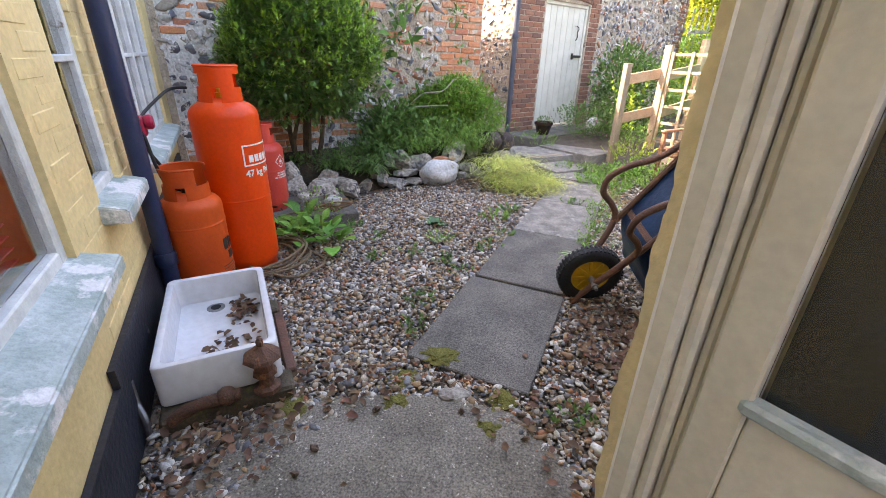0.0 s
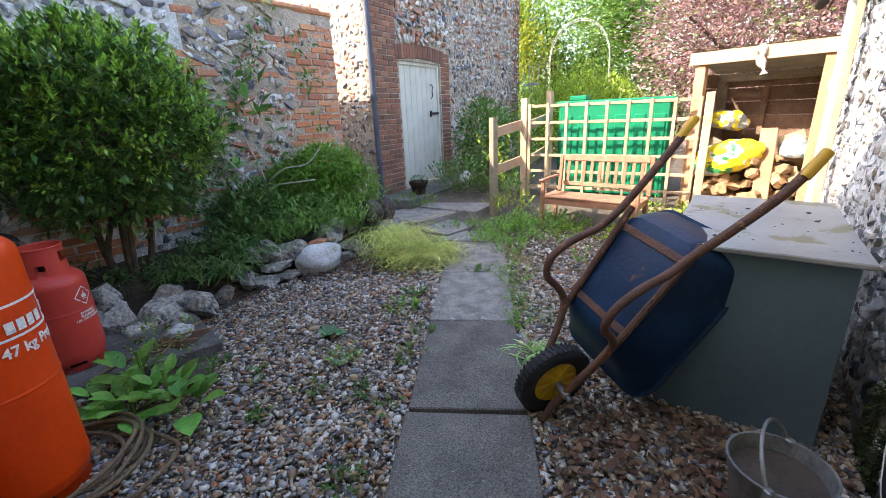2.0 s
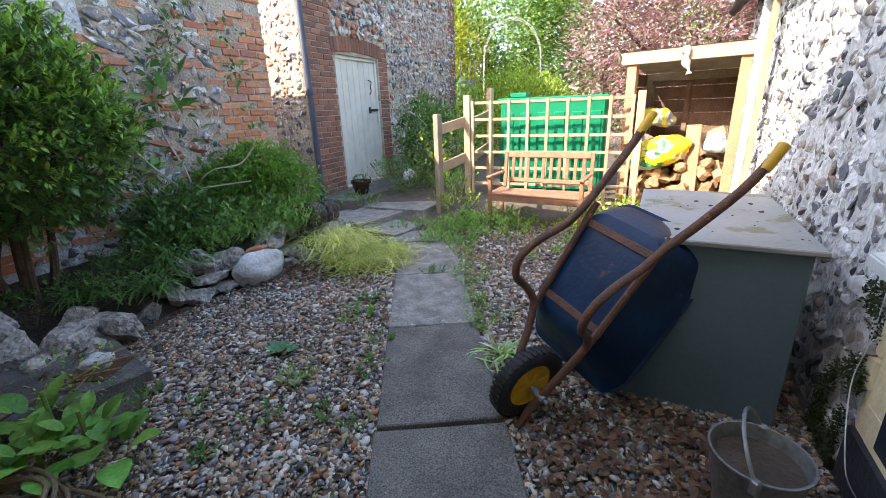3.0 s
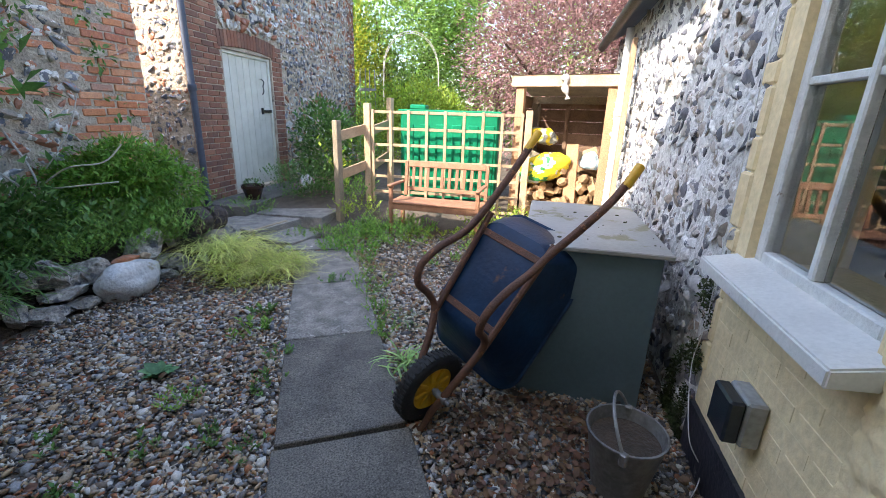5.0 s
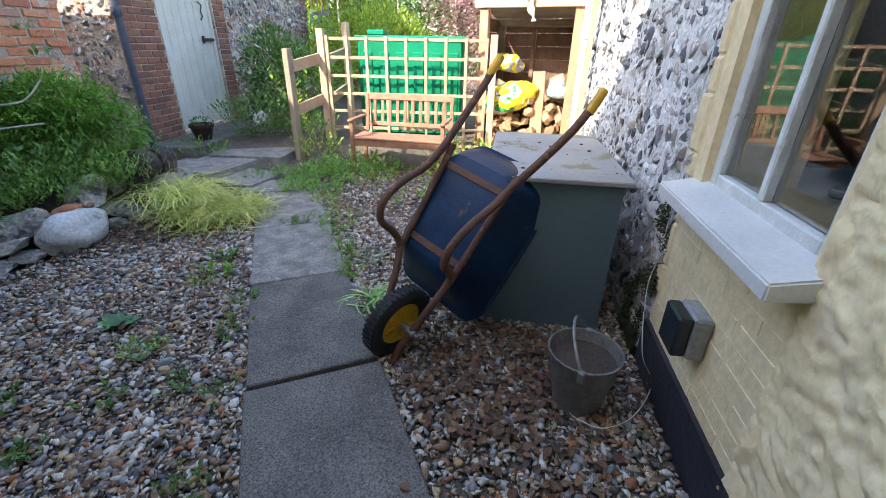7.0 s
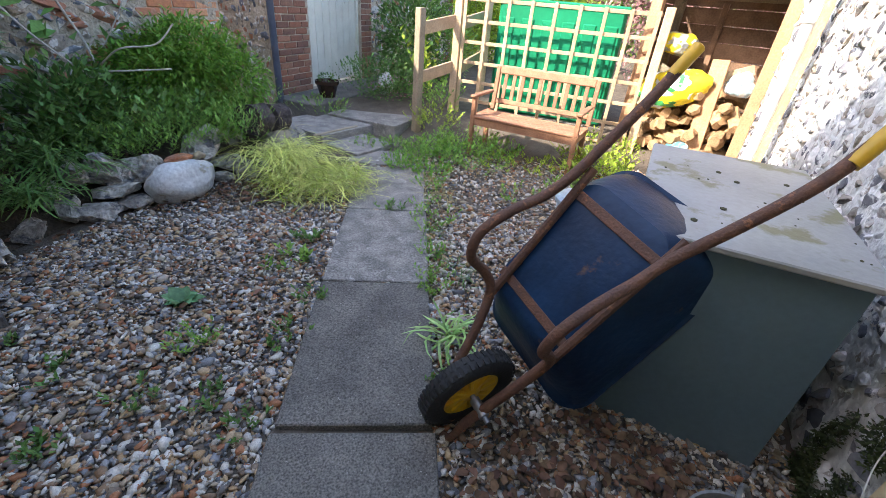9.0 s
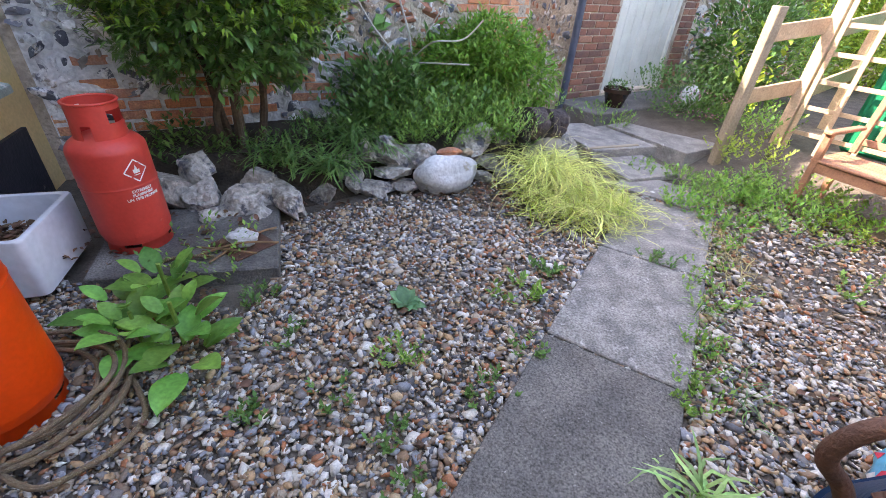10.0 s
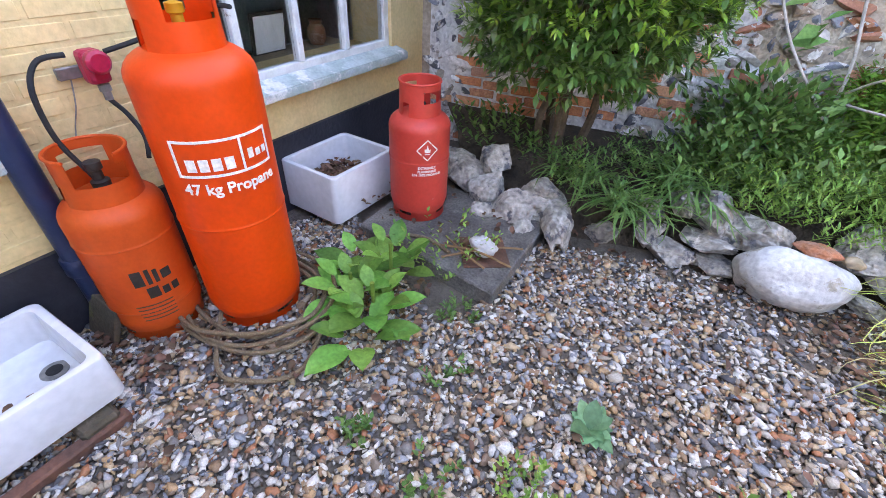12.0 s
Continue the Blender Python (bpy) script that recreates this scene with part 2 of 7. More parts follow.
GALV = surface("dull_galvanised_steel", (0.33, 0.33, 0.32), (0.20, 0.20, 0.20), 9, 0.5, 0.2, 50, metal=0.75, spot=(0.16, 0.13, 0.10), spot_scale=10, spot_at=0.64)
PINE = surface("pale_weathered_pine", (0.50, 0.36, 0.225), (0.39, 0.265, 0.16), 5, 0.8, 0.4, 60, spot=(0.27, 0.17, 0.10), spot_scale=9, spot_at=0.66, objrand=0.14)
ORANGEPINE = surface("orange_sawn_pine", (0.46, 0.265, 0.145), (0.36, 0.195, 0.105), 5, 0.75, 0.4, 60, spot=(0.24, 0.13, 0.07), spot_scale=8, spot_at=0.66, objrand=0.12)
GREYPINE = surface("greyed_softwood", (0.30, 0.245, 0.17), (0.22, 0.18, 0.125), 6, 0.85, 0.5, 70, spot=(0.14, 0.115, 0.085), spot_scale=10, spot_at=0.66, objrand=0.1)
TEAK = surface("red_brown_hardwood", (0.33, 0.165, 0.095), (0.25, 0.12, 0.068), 10, 0.65, 0.3, 90, objrand=0.12)
GREENTANK = surface("green_moulded_plastic", (0.0, 0.20, 0.092), (0.0, 0.165, 0.075), 2, 0.4, 0.06, 25, gv=0.06)
DOORPAINT = surface("off_white_door_paint", (0.64, 0.63, 0.55), (0.55, 0.54, 0.46), 5, 0.6, 0.3, 60, spot=(0.36, 0.33, 0.26), spot_scale=8, spot_at=0.68, objrand=0.04, gv=0.06)
DRAINBLUE = surface("grey_blue_drain_pipe", (0.07, 0.085, 0.12), (0.05, 0.06, 0.085), 8, 0.45, 0.15, 50, gv=0.06)
BLACKIRON = surface("black_iron", (0.012, 0.012, 0.012), (0.03, 0.026, 0.022), 10, 0.55, 0.3, 80)
SLATE = surface("roof_slate", (0.09, 0.09, 0.10), (0.06, 0.06, 0.07), 5, 0.7, 0.3, 50, objrand=0.2)
PLASTER = surface("plain_plaster", (0.78, 0.76, 0.71), (0.74, 0.72, 0.66), 3, 0.9, 0.1, 40, gv=0.06)
DARKROOM = surface("dim_room_paint", (0.52, 0.51, 0.49), (0.44, 0.43, 0.41), 3, 0.9, 0.1, 30)


# ---- builders ----
def tag_setting(ob, label, category):
    return tagged(ob, label, category, "", "structure")


def thing(name, label, category, group="", m=None, kind=""):
    ob = new(name)
    ob.empty_display_size = 0.1
    tagged(ob, label, category, group, kind)
    if m is not None:
        ob.matrix_world = m
    return ob


def part(name, bm, material, parent=None, label="", smooth=False, m=None):
    """Links a bmesh as one mesh object under a thing or a part."""
    me = bpy.data.meshes.new(name)
    bm.normal_update()
    bm.to_mesh(me)
    bm.free()
    me.materials.append(material)
    if smooth:
        me.shade_smooth()
        me.set_sharp_from_angle(angle=radians(40))
    ob = new(name, me)
    if parent is not None:
        ob.parent = parent
    if m is not None:
        ob.matrix_basis = m
    if label:
        tagged(ob, label)
    return ob


def raw(name, verts, faces, material, parent=None, smooth=False, label=""):
    me = bpy.data.meshes.new(name)
    me.from_pydata([tuple(v) for v in verts], [], [tuple(f) for f in faces])
    me.materials.append(material)
    me.update()
    if smooth:
        me.shade_smooth()
    ob = new(name, me)
    if parent is not None:
        ob.parent = parent
    if label:
        tagged(ob, label)
    return ob


def box(bm, x0, y0, z0, x1, y1, z1, bevel=0.0, m=None, segments=1):
    r = bmesh.ops.create_cube(bm, size=1.0)
    vs = r["verts"]
    for v in vs:
        v.co = Vector(((x0 + x1) / 2 + v.co.x * (x1 - x0), (y0 + y1) / 2 + v.co.y * (y1 - y0), (z0 + z1) / 2 + v.co.z * (z1 - z0)))
    if m is not None:
        bmesh.ops.transform(bm, matrix=m, verts=vs)
    if bevel:
        es = list({e for v in vs for e in v.link_edges})
        bmesh.ops.bevel(bm, geom=es, offset=bevel, segments=segments, affect="EDGES", profile=0.5)
    return bm


def boxes(*specs, bevel=0.0):
    bm = bmesh.new()
    for s in specs:
        box(bm, *s, bevel=bevel)
    return bm


def lathe(bm, profile, n=32, cap=True):
    """A turned shape about z from (radius, height) pairs."""
    rings = []
    for r, z in profile:
        rings.append([bm.verts.new((r * math.cos(2 * math.pi * i / n), r * math.sin(2 * math.pi * i / n), z)) for i in range(n)])
    for a, b in zip(rings, rings[1:]):
        for i in range(n):
            bm.faces.new((a[i], a[(i + 1) % n], b[(i + 1) % n], b[i]))
    if cap:
        bm.faces.new(list(reversed(rings[0])))
        bm.faces.new(rings[-1])
    return bm


def tube(bm, points, radius, n=10, cap=True, closed=False):
    """A round tube along points, with a radius or one radius for each point."""
    pts = [Vector(p) for p in points]
    k = len(pts)
    radii = radius if isinstance(radius, (list, tuple)) else [radius] * k
    rings = []
    up = Vector((0, 0, 1))
    side = None
    for i, p in enumerate(pts):
        a = pts[(i - 1) % k] if (closed or i > 0) else p
        b = pts[(i + 1) % k] if (closed or i < k - 1) else p
        d = (b - a).normalized()
        if side is None:
            side = d.cross(up if abs(d.z) < 0.9 else Vector((1, 0, 0))).normalized()
        side = (side - d * side.dot(d)).normalized()
        o = d.cross(side)
        rings.append([bm.verts.new(p + radii[i] * (math.cos(2 * math.pi * j / n) * side + math.sin(2 * math.pi * j / n) * o)) for j in range(n)])
    pairs = list(zip(rings, rings[1:])) + ([(rings[-1], rings[0])] if closed else [])
    for a, b in pairs:
        for j in range(n):
            bm.faces.new((a[j], a[(j + 1) % n], b[(j + 1) % n], b[j]))
    if cap and not closed:
        bm.faces.new(list(reversed(rings[0])))
        bm.faces.new(rings[-1])
    return bm


def spline(points, steps=8, closed=False):
    """A smooth curve through points."""
    p = [Vector(q) for q in points]
    k = len(p)
    out = []
    for i in range(k if closed else k - 1):
        if closed:
            a, b, c, d = p[i - 1], p[i], p[(i + 1) % k], p[(i + 2) % k]
        else:
            a, b, c, d = p[max(i - 1, 0)], p[i], p[i + 1], p[min(i + 2, k - 1)]
        for s in range(steps):
            t = s / steps
            out.append(0.5 * (2 * b + (c - a) * t + (2 * a - 5 * b + 4 * c - d) * t * t + (3 * b - a - 3 * c + d) * t ** 3))
    if not closed:
        out.append(p[-1])
    return out


def swarm(name, verts, faces, mats, material, parent=None, smooth=False, label=""):
    """Many copies of one small shape joined into one mesh; mats: N x 4 x 4."""
    v = np.asarray(verts, float)
    mats = np.asarray(mats, float)
    co = np.einsum("nij,kj->nki", mats[:, :3, :3], v) + mats[:, None, :3, 3]
    k = len(v)
    size = len(faces[0])
    f = np.asarray(faces, int)
    allf = (f[None] + (np.arange(len(mats)) * k)[:, None, None]).reshape(-1, size)
    me = bpy.data.meshes.new(name)
    me.vertices.add(co.shape[0] * k)
    me.vertices.foreach_set("co", co.reshape(-1))
    me.loops.add(allf.size)
    me.loops.foreach_set("vertex_index", allf.reshape(-1))
    me.polygons.add(len(allf))
    me.polygons.foreach_set("loop_start", np.arange(len(allf)) * size)
    me.update(calc_edges=True)
    me.materials.append(material)
    if smooth:
        me.shade_smooth()
    ob = new(name, me)
    if parent is not None:
        ob.parent = parent
    if label:
        tagged(ob, label)
    return ob


def turns(n, rng, tilt=math.pi):
    """n random rotations as 3 x 3 matrices; tilt limits the lean from upright."""
    a = rng.uniform(0, 2 * math.pi, n)
    b = rng.uniform(-tilt, tilt, n)
    c = rng.uniform(0, 2 * math.pi, n)

    def rz(q):
        m = np.zeros((n, 3, 3))
        m[:, 0, 0], m[:, 0, 1], m[:, 1, 0], m[:, 1, 1], m[:, 2, 2] = np.cos(q), -np.sin(q), np.sin(q), np.cos(q), 1
        return m
    m = np.zeros((n, 3, 3))
    m[:, 0, 0], m[:, 1, 1], m[:, 1, 2], m[:, 2, 1], m[:, 2, 2] = 1, np.cos(b), -np.sin(b), np.sin(b), np.cos(b)
    return rz(a) @ m @ rz(c)


def placed(rot, pos, scale):
    n = len(pos)
    out = np.zeros((n, 4, 4))
    s = np.asarray(scale, float)
    if s.ndim == 1:
        s = np.repeat(s[:, None], 3, 1)
    out[:, :3, :3] = rot * s[:, None, :]
    out[:, :3, 3] = pos
    out[:, 3, 3] = 1
    return out


def facet(bm, seed, count, low=0.24, high=0.42):
    """Knocks flat faces onto a stone, as broken flint has them."""
    rng = random.Random(seed * 17 + 3)
    for _ in range(count):
        n = Vector((rng.gauss(0, 1), rng.gauss(0, 1), rng.gauss(0, 1))).normalized()
        d = rng.uniform(low, high)
        for v in bm.verts:
            over = v.co.dot(n) - d
            if over > 0:
                v.co -= n * over * 0.92


def stone_shape(seed, sub=1, rough=0.3, flat=1.0, cuts=9, low=0.24, high=0.42, size=1.0):
    """A knobbly stone about one across."""
    bm = bmesh.new()
    bmesh.ops.create_icosphere(bm, subdivisions=sub, radius=0.5)
    off = Vector((seed * 7.3, seed * 3.1, seed * 5.7))
    for v in bm.verts:
        d = 1 + rough * noise.noise(v.co * 2.2 + off) * 2 + rough * 0.5 * noise.noise(v.co * 6 + off)
        v.co = v.co * d
    facet(bm, seed, cuts, low, high)
    for v in bm.verts:
        v.co *= size
        v.co.z *= flat
    verts = [v.co[:] for v in bm.verts]
    faces = [[v.index for v in f.verts] for f in bm.faces]
    bm.free()
    return verts, faces


def wall_mesh(x0, x1, z0, z1, y0, y1, holes=()):
    """A wall along x with thickness y0..y1 and openings (xa, xb, za, zb) that go through it."""
    bm = bmesh.new()
    xs = sorted({x0, x1, *[h[i] for h in holes for i in (0, 1) if x0 < h[i] < x1]})
    zs = sorted({z0, z1, *[h[i] for h in holes for i in (2, 3) if z0 < h[i] < z1]})

    def solid(i, j):
        if not (0 <= i < len(xs) - 1 and 0 <= j < len(zs) - 1):
            return False
        cx, cz = (xs[i] + xs[i + 1]) / 2, (zs[j] + zs[j + 1]) / 2
        return not any(h[0] < cx < h[1] and h[2] < cz < h[3] for h in holes)
    cache = {}

    def v(x, y, z):
        key = (x, y, z)
        if key not in cache:
            cache[key] = bm.verts.new(key)
        return cache[key]
    for i in range(len(xs) - 1):
        for j in range(len(zs) - 1):
            if not solid(i, j):
                continue
            a, b, c, d = xs[i], xs[i + 1], zs[j], zs[j + 1]
            bm.faces.new((v(a, y0, c), v(b, y0, c), v(b, y0, d), v(a, y0, d)))
            bm.faces.new((v(b, y1, c), v(a, y1, c), v(a, y1, d), v(b, y1, d)))
            if not solid(i - 1, j):
                bm.faces.new((v(a, y1, c), v(a, y0, c), v(a, y0, d), v(a, y1, d)))
            if not solid(i + 1, j):
                bm.faces.new((v(b, y0, c), v(b, y1, c), v(b, y1, d), v(b, y0, d)))
            if not solid(i, j - 1):
                bm.faces.new((v(a, y0, c), v(a, y1, c), v(b, y1, c), v(b, y0, c)))
            if not solid(i, j + 1):
                bm.faces.new((v(a, y0, d), v(b, y0, d), v(b, y1, d), v(a, y1, d)))
    return bm


# ---- the plan: four walls round a small yard ----
# each frame has x along the wall and z up; the yard is at -y for L, F and D, and at +y for R
L = pose(-0.434, 0.06, 0, 0, 0, 118.5)      # yellow house wall
R = pose(1.66, 1.47, 0, 0, 0, 38.0)         # window wall and flint wall
F = pose(-2.75, 4.45, 0, 0, 0, 36.0)        # garden wall of flint and brick
D = pose(1.40, 7.80, 0, 0, 0, 42.0)         # outbuilding with the plank door
F_LEN, F_TOP = 3.83, 2.62


def ground_height(x, y):
    """The yard is level; it rises a little towards the outbuilding."""
    s = (x - 1.2) * 0.55 + (y - 5.6) * 0.83
    return 0.24 * max(0.0, min(1.0, (s - 0.85) / 0.8))


FLINT_O = palette("knapped_flints_single", [(0.52, 0.49, 0.44), (0.12, 0.125, 0.145), (0.36, 0.30, 0.24), (0.62, 0.59, 0.54), (0.24, 0.25, 0.275), (0.42, 0.18, 0.10), (0.68, 0.65, 0.60), (0.18, 0.18, 0.20), (0.33, 0.26, 0.20), (0.55, 0.52, 0.47), (0.38, 0.165, 0.10)], 0.55, 0.7, 60, objects=True, patch=0.5, sharp=True)
FLINTPALE_O = palette("limewashed_flints_single", [(0.60, 0.59, 0.57), (0.20, 0.20, 0.22), (0.40, 0.37, 0.34), (0.68, 0.67, 0.65), (0.11, 0.115, 0.135), (0.34, 0.29, 0.24), (0.50, 0.49, 0.48), (0.15, 0.15, 0.17), (0.27, 0.235, 0.20)], 0.65, 0.7, 50, objects=True, patch=0.3, sharp=True, wash=(0.74, 0.73, 0.71), wash_at=0.535, wash_scale=7.0)
BRICK_O = palette("old_red_bricks_single", [(0.50, 0.175, 0.085), (0.62, 0.26, 0.125), (0.41, 0.155, 0.10), (0.66, 0.34, 0.19), (0.54, 0.21, 0.105), (0.45, 0.26, 0.19)], 0.85, 0.8, 90, objects=True, patch=0.5, wash=(0.50, 0.42, 0.34), wash_at=0.60, wash_scale=6.0)
BRICKDARK_O = palette("brown_bricks_single", [(0.22, 0.10, 0.07), (0.30, 0.13, 0.08), (0.17, 0.09, 0.07), (0.34, 0.17, 0.11)], 0.85, 0.5, 90, objects=True, patch=0.4)

STONES = [stone_shape(i + 1, 2, 0.30, 1.0, 13, 0.16, 0.36, 1.4) for i in range(10)]


def shared_mesh(name, verts, faces, material, smooth=False):
    me = bpy.data.meshes.new(name)
    me.from_pydata([tuple(v) for v in verts], [], [tuple(f) for f in faces])
    me.materials.append(material)
    me.update()
    if smooth:
        me.shade_smooth()
    return me


def brick_mesh(name, material, lx=0.215, lz=0.065, depth=0.03, bevel=0.006):
    bm = bmesh.new()
    box(bm, -lx / 2, -depth / 2, -lz / 2, lx / 2, depth / 2, lz / 2, bevel)
    me = bpy.data.meshes.new(name)
    bm.to_mesh(me)
    bm.free()
    me.materials.append(material)
    return me


def lay_flints(wall, frame_m, x0, x1, z0, z1, face, single, joined, seed, near=lambda x, z: False, limit=290, skip=lambda x, z: False, row=0.095, long=(0.07, 0.17), proud=0.05):
    """Flints in rough courses on the face of a wall; the nearest are pieces of their own, the rest is one mesh."""
    rng = random.Random(seed)
    meshes = [shared_mesh("flint", v, f, single) for v, f in STONES]
    rest = [[] for _ in STONES]
    made = 0
    z = z0
    while z < z1:
        h = row * rng.uniform(0.8, 1.25)
        x = x0 + rng.uniform(-0.05, 0.0)
        while x < x1:
            w = long[0] + (long[1] - long[0]) * rng.random() ** 1.6
            cx, cz = x + w / 2, z + h / 2 + rng.uniform(-0.015, 0.015)
            x += w + rng.uniform(0.004, 0.02)
            if skip(cx, cz) or cx - w / 2 < x0 - 0.03 or cx + w / 2 > x1 + 0.03:
                continue
            k = rng.randrange(len(STONES))
            m = Matrix.LocRotScale((cx, face, cz), Euler((rng.uniform(-0.45, 0.45), rng.uniform(-0.6, 0.6), rng.uniform(-0.45, 0.45))),
                                   (w * rng.uniform(0.95, 1.3), proud * rng.uniform(0.8, 2.3), h * rng.uniform(0.8, 1.5)))
            if made < limit and near(cx, cz):
                o = new("flint", meshes[k])
                o.parent, o.matrix_basis = wall, m
                made += 1
            else:
                rest[k].append(m)
        z += h * 0.98
    for k, ms in enumerate(rest):
        if ms:
            o = swarm("flint_facing", STONES[k][0], STONES[k][1], np.array([np.array(q) for q in ms]), joined, wall)
            tagged(o, kind="stuff")


def rough_render(wall, x0, x1, z0, z1, face, out, material, depth, step, seed):
    """A hand-thrown mortar sheet that swells between and over the stones."""
    nx, nz = int((x1 - x0) / step), int((z1 - z0) / step)
    vs, fs = [], []
    for j in range(nz + 1):
        for i in range(nx + 1):
            x, z = x0 + (x1 - x0) * i / nx, z0 + (z1 - z0) * j / nz
            q = Vector((x, z, seed))
            y = 0.5 + 0.6 * noise.noise(q * 3.1) + 0.75 * noise.noise(q * 11) + 0.45 * noise.noise(q * 27)
            edge = min(1.0, 12 * min(x - x0, x1 - x, z - z0, z1 - z))
            vs.append((x, face + out * (0.002 + depth * max(0.0, y) * edge), z))
    for j in range(nz):
        for i in range(nx):
            q = j * (nx + 1) + i
            f = (q, q + 1, q + nx + 2, q + nx + 1)
            fs.append(f if out < 0 else f[::-1])
    return raw("mortar_face", vs, fs, material, wall, True)


def lay_bricks(wall, x0, x1, z0, z1, face, material, joined, seed, near=lambda x, z: True, limit=290, skip=lambda x, z: False, lx=0.215, joint=0.01, ragged=0.0, proud=0.0, jitter=0.002, lean=0.006):
    """Bricks in running bond; the nearest are pieces of their own, the rest is one mesh."""
    rng = random.Random(seed)
    me = brick_mesh("brick", material)
    bm = bmesh.new()
    box(bm, -0.1075, -0.015, -0.0325, 0.1075, 0.015, 0.0325)
    bv, bf = [v.co[:] for v in bm.verts], [[v.index for v in f.verts] for f in bm.faces]
    bm.free()
    rest = []
    made = row = 0
    z = z0 + 0.0325
    while z + 0.02 < z1:
        a = x0 + (rng.uniform(0, ragged) if ragged else 0)
        x = a - (lx / 2 if row % 2 else 0)
        while x < x1:
            l, r = max(x, a), min(x + lx, x1)
            x += lx + joint
            if r - l < 0.035 or skip((l + r) / 2, z):
                continue
            m = Matrix.LocRotScale(((l + r) / 2, face + rng.uniform(-jitter, jitter) + proud, z + rng.uniform(-0.25, 0.25) * lean), Euler((0, rng.uniform(-lean, lean), 0)), ((r - l) / 0.215 * rng.uniform(1 - 4 * lean, 1), 1, rng.uniform(1 - 4 * lean, 1)))
            if made < limit and near((l + r) / 2, z):
                o = new("brick", me)
                o.parent, o.matrix_basis = wall, m
                made += 1
            else:
                rest.append(m)
        z += 0.075
        row += 1
    if rest:
        tagged(swarm("brickwork", bv, bf, np.array([np.array(q) for q in rest]), joined, wall), kind="stuff")


# ---- ground ----
def ground_sheet():
    """One sheet to the horizon, finer in the yard."""
    bm = bmesh.new()
    xs = [-2000, -200, -40, -12, -6] + [-4 + 0.25 * i for i in range(57)] + [14, 22, 40, 200, 2000]
    ys = [-2000, -200, -40, -8, -2] + [-1 + 0.25 * i for i in range(61)] + [18, 24, 40, 200, 2000]
    grid = [[bm.verts.new((x, y, ground_height(x, y) + (0.012 * noise.noise(Vector((x * 2, y * 2, 0))) if abs(x) < 15 and abs(y) < 18 else 0))) for x in xs] for y in ys]
    for j in range(len(ys) - 1):
        for i in range(len(xs) - 1):
            bm.faces.new((grid[j][i], grid[j][i + 1], grid[j + 1][i + 1], grid[j + 1][i]))
    return bm


tag_setting(part("ground", ground_sheet(), SOIL, smooth=True), "earth ground under gravel and weeds in the yard", "ground")

# ---- house walls ----
HOLES_L = [(0.28, 1.42, 0.76, 2.0), (1.84, 2.26, 0.82, 2.0), (2.93, 4.56, 0.76, 1.95)]
wall_l = part("wall_west", wall_mesh(-0.3, 7.2, -0.2, 4.7, 0.008, 0.36, HOLES_L), YELLOW, m=L)
tag_setting(wall_l, "yellow painted brick house wall with black plinth", "wall")
HOLES_R = [(-0.62, 0.08, 0.97, 2.1)]
wall_r = part("wall_east", wall_mesh(-1.40, 0.20, -0.2, 2.42, -0.34, 0.0, HOLES_R), CREAMWALL, m=R)
tag_setting(wall_r, "cream painted brick wall round a casement window", "wall")
wall_rf = part("wall_flint", wall_mesh(0.20, 4.6, -0.2, 2.42, -0.34, -0.012), WHITEMORTAR, m=R)
tag_setting(wall_rf, "whitewashed flint wall with dark flints showing", "wall")
wall_f = part("wall_garden", wall_mesh(-0.1, F_LEN, -0.2, F_TOP, 0.0, 0.34), MORTAR, m=F)
tag_setting(wall_f, "old garden wall of flint and red brick", "wall")
wall_d = part("wall_outbuilding", wall_mesh(-0.75, 4.9, -0.1, 4.3, 0.0, 0.3, [(-0.03, 1.17, 0.3, 2.25)]), MORTAR, m=D)
tag_setting(wall_d, "flint outbuilding wall with brick door surround", "wall")
S = pose(0.843, 7.298, 0, 0, 0, -48.0)
wall_s = part("wall_outbuilding_return", wall_mesh(-3.2, -0.302, -0.1, 4.3, 0.0, 0.3), MORTAR, m=S)
tag_setting(wall_s, "flint return wall of the outbuilding", "wall")
# added out of view: its height sets the shadow edge on wall_s
wall_fr = part("wall_shade_caster", wall_mesh(-3.4, -0.25, -0.2, 2.45, -1.07, -0.775), MORTAR, m=S)
tag_setting(wall_fr, "unseen plain wall added to shade the outbuilding's return wall", "wall")

# ---- path slabs ----
def slab(cx, cy, rz, lx, ly, z, thick=0.05, name="paving_slab", mat=None, label="worn grey concrete paving slab of the path"):
    bm = bmesh.new()
    box(bm, -lx / 2, -ly / 2, -thick, lx / 2, ly / 2, 0, 0.006)
    ob = part(name, bm, mat or CONCRETE, m=pose(cx, cy, z, random.uniform(-0.4, 0.4), random.uniform(-0.4, 0.4), rz))
    return tagged(ob, label, "paving slab", "slabs of the path")


slab(0.350, 2.12, -21.8, 0.62, 0.93, 0.035)
slab(0.715, 3.02, -21.8, 0.61, 0.945, 0.035)
slab(1.08, 3.91, -22.5, 0.61, 0.95, 0.033, mat=CONCRETEPALE, label="paler concrete slab with a cracked corner")
slab(1.44, 4.80, -22.5, 0.60, 0.93, 0.032, mat=CONCRETEPALE)

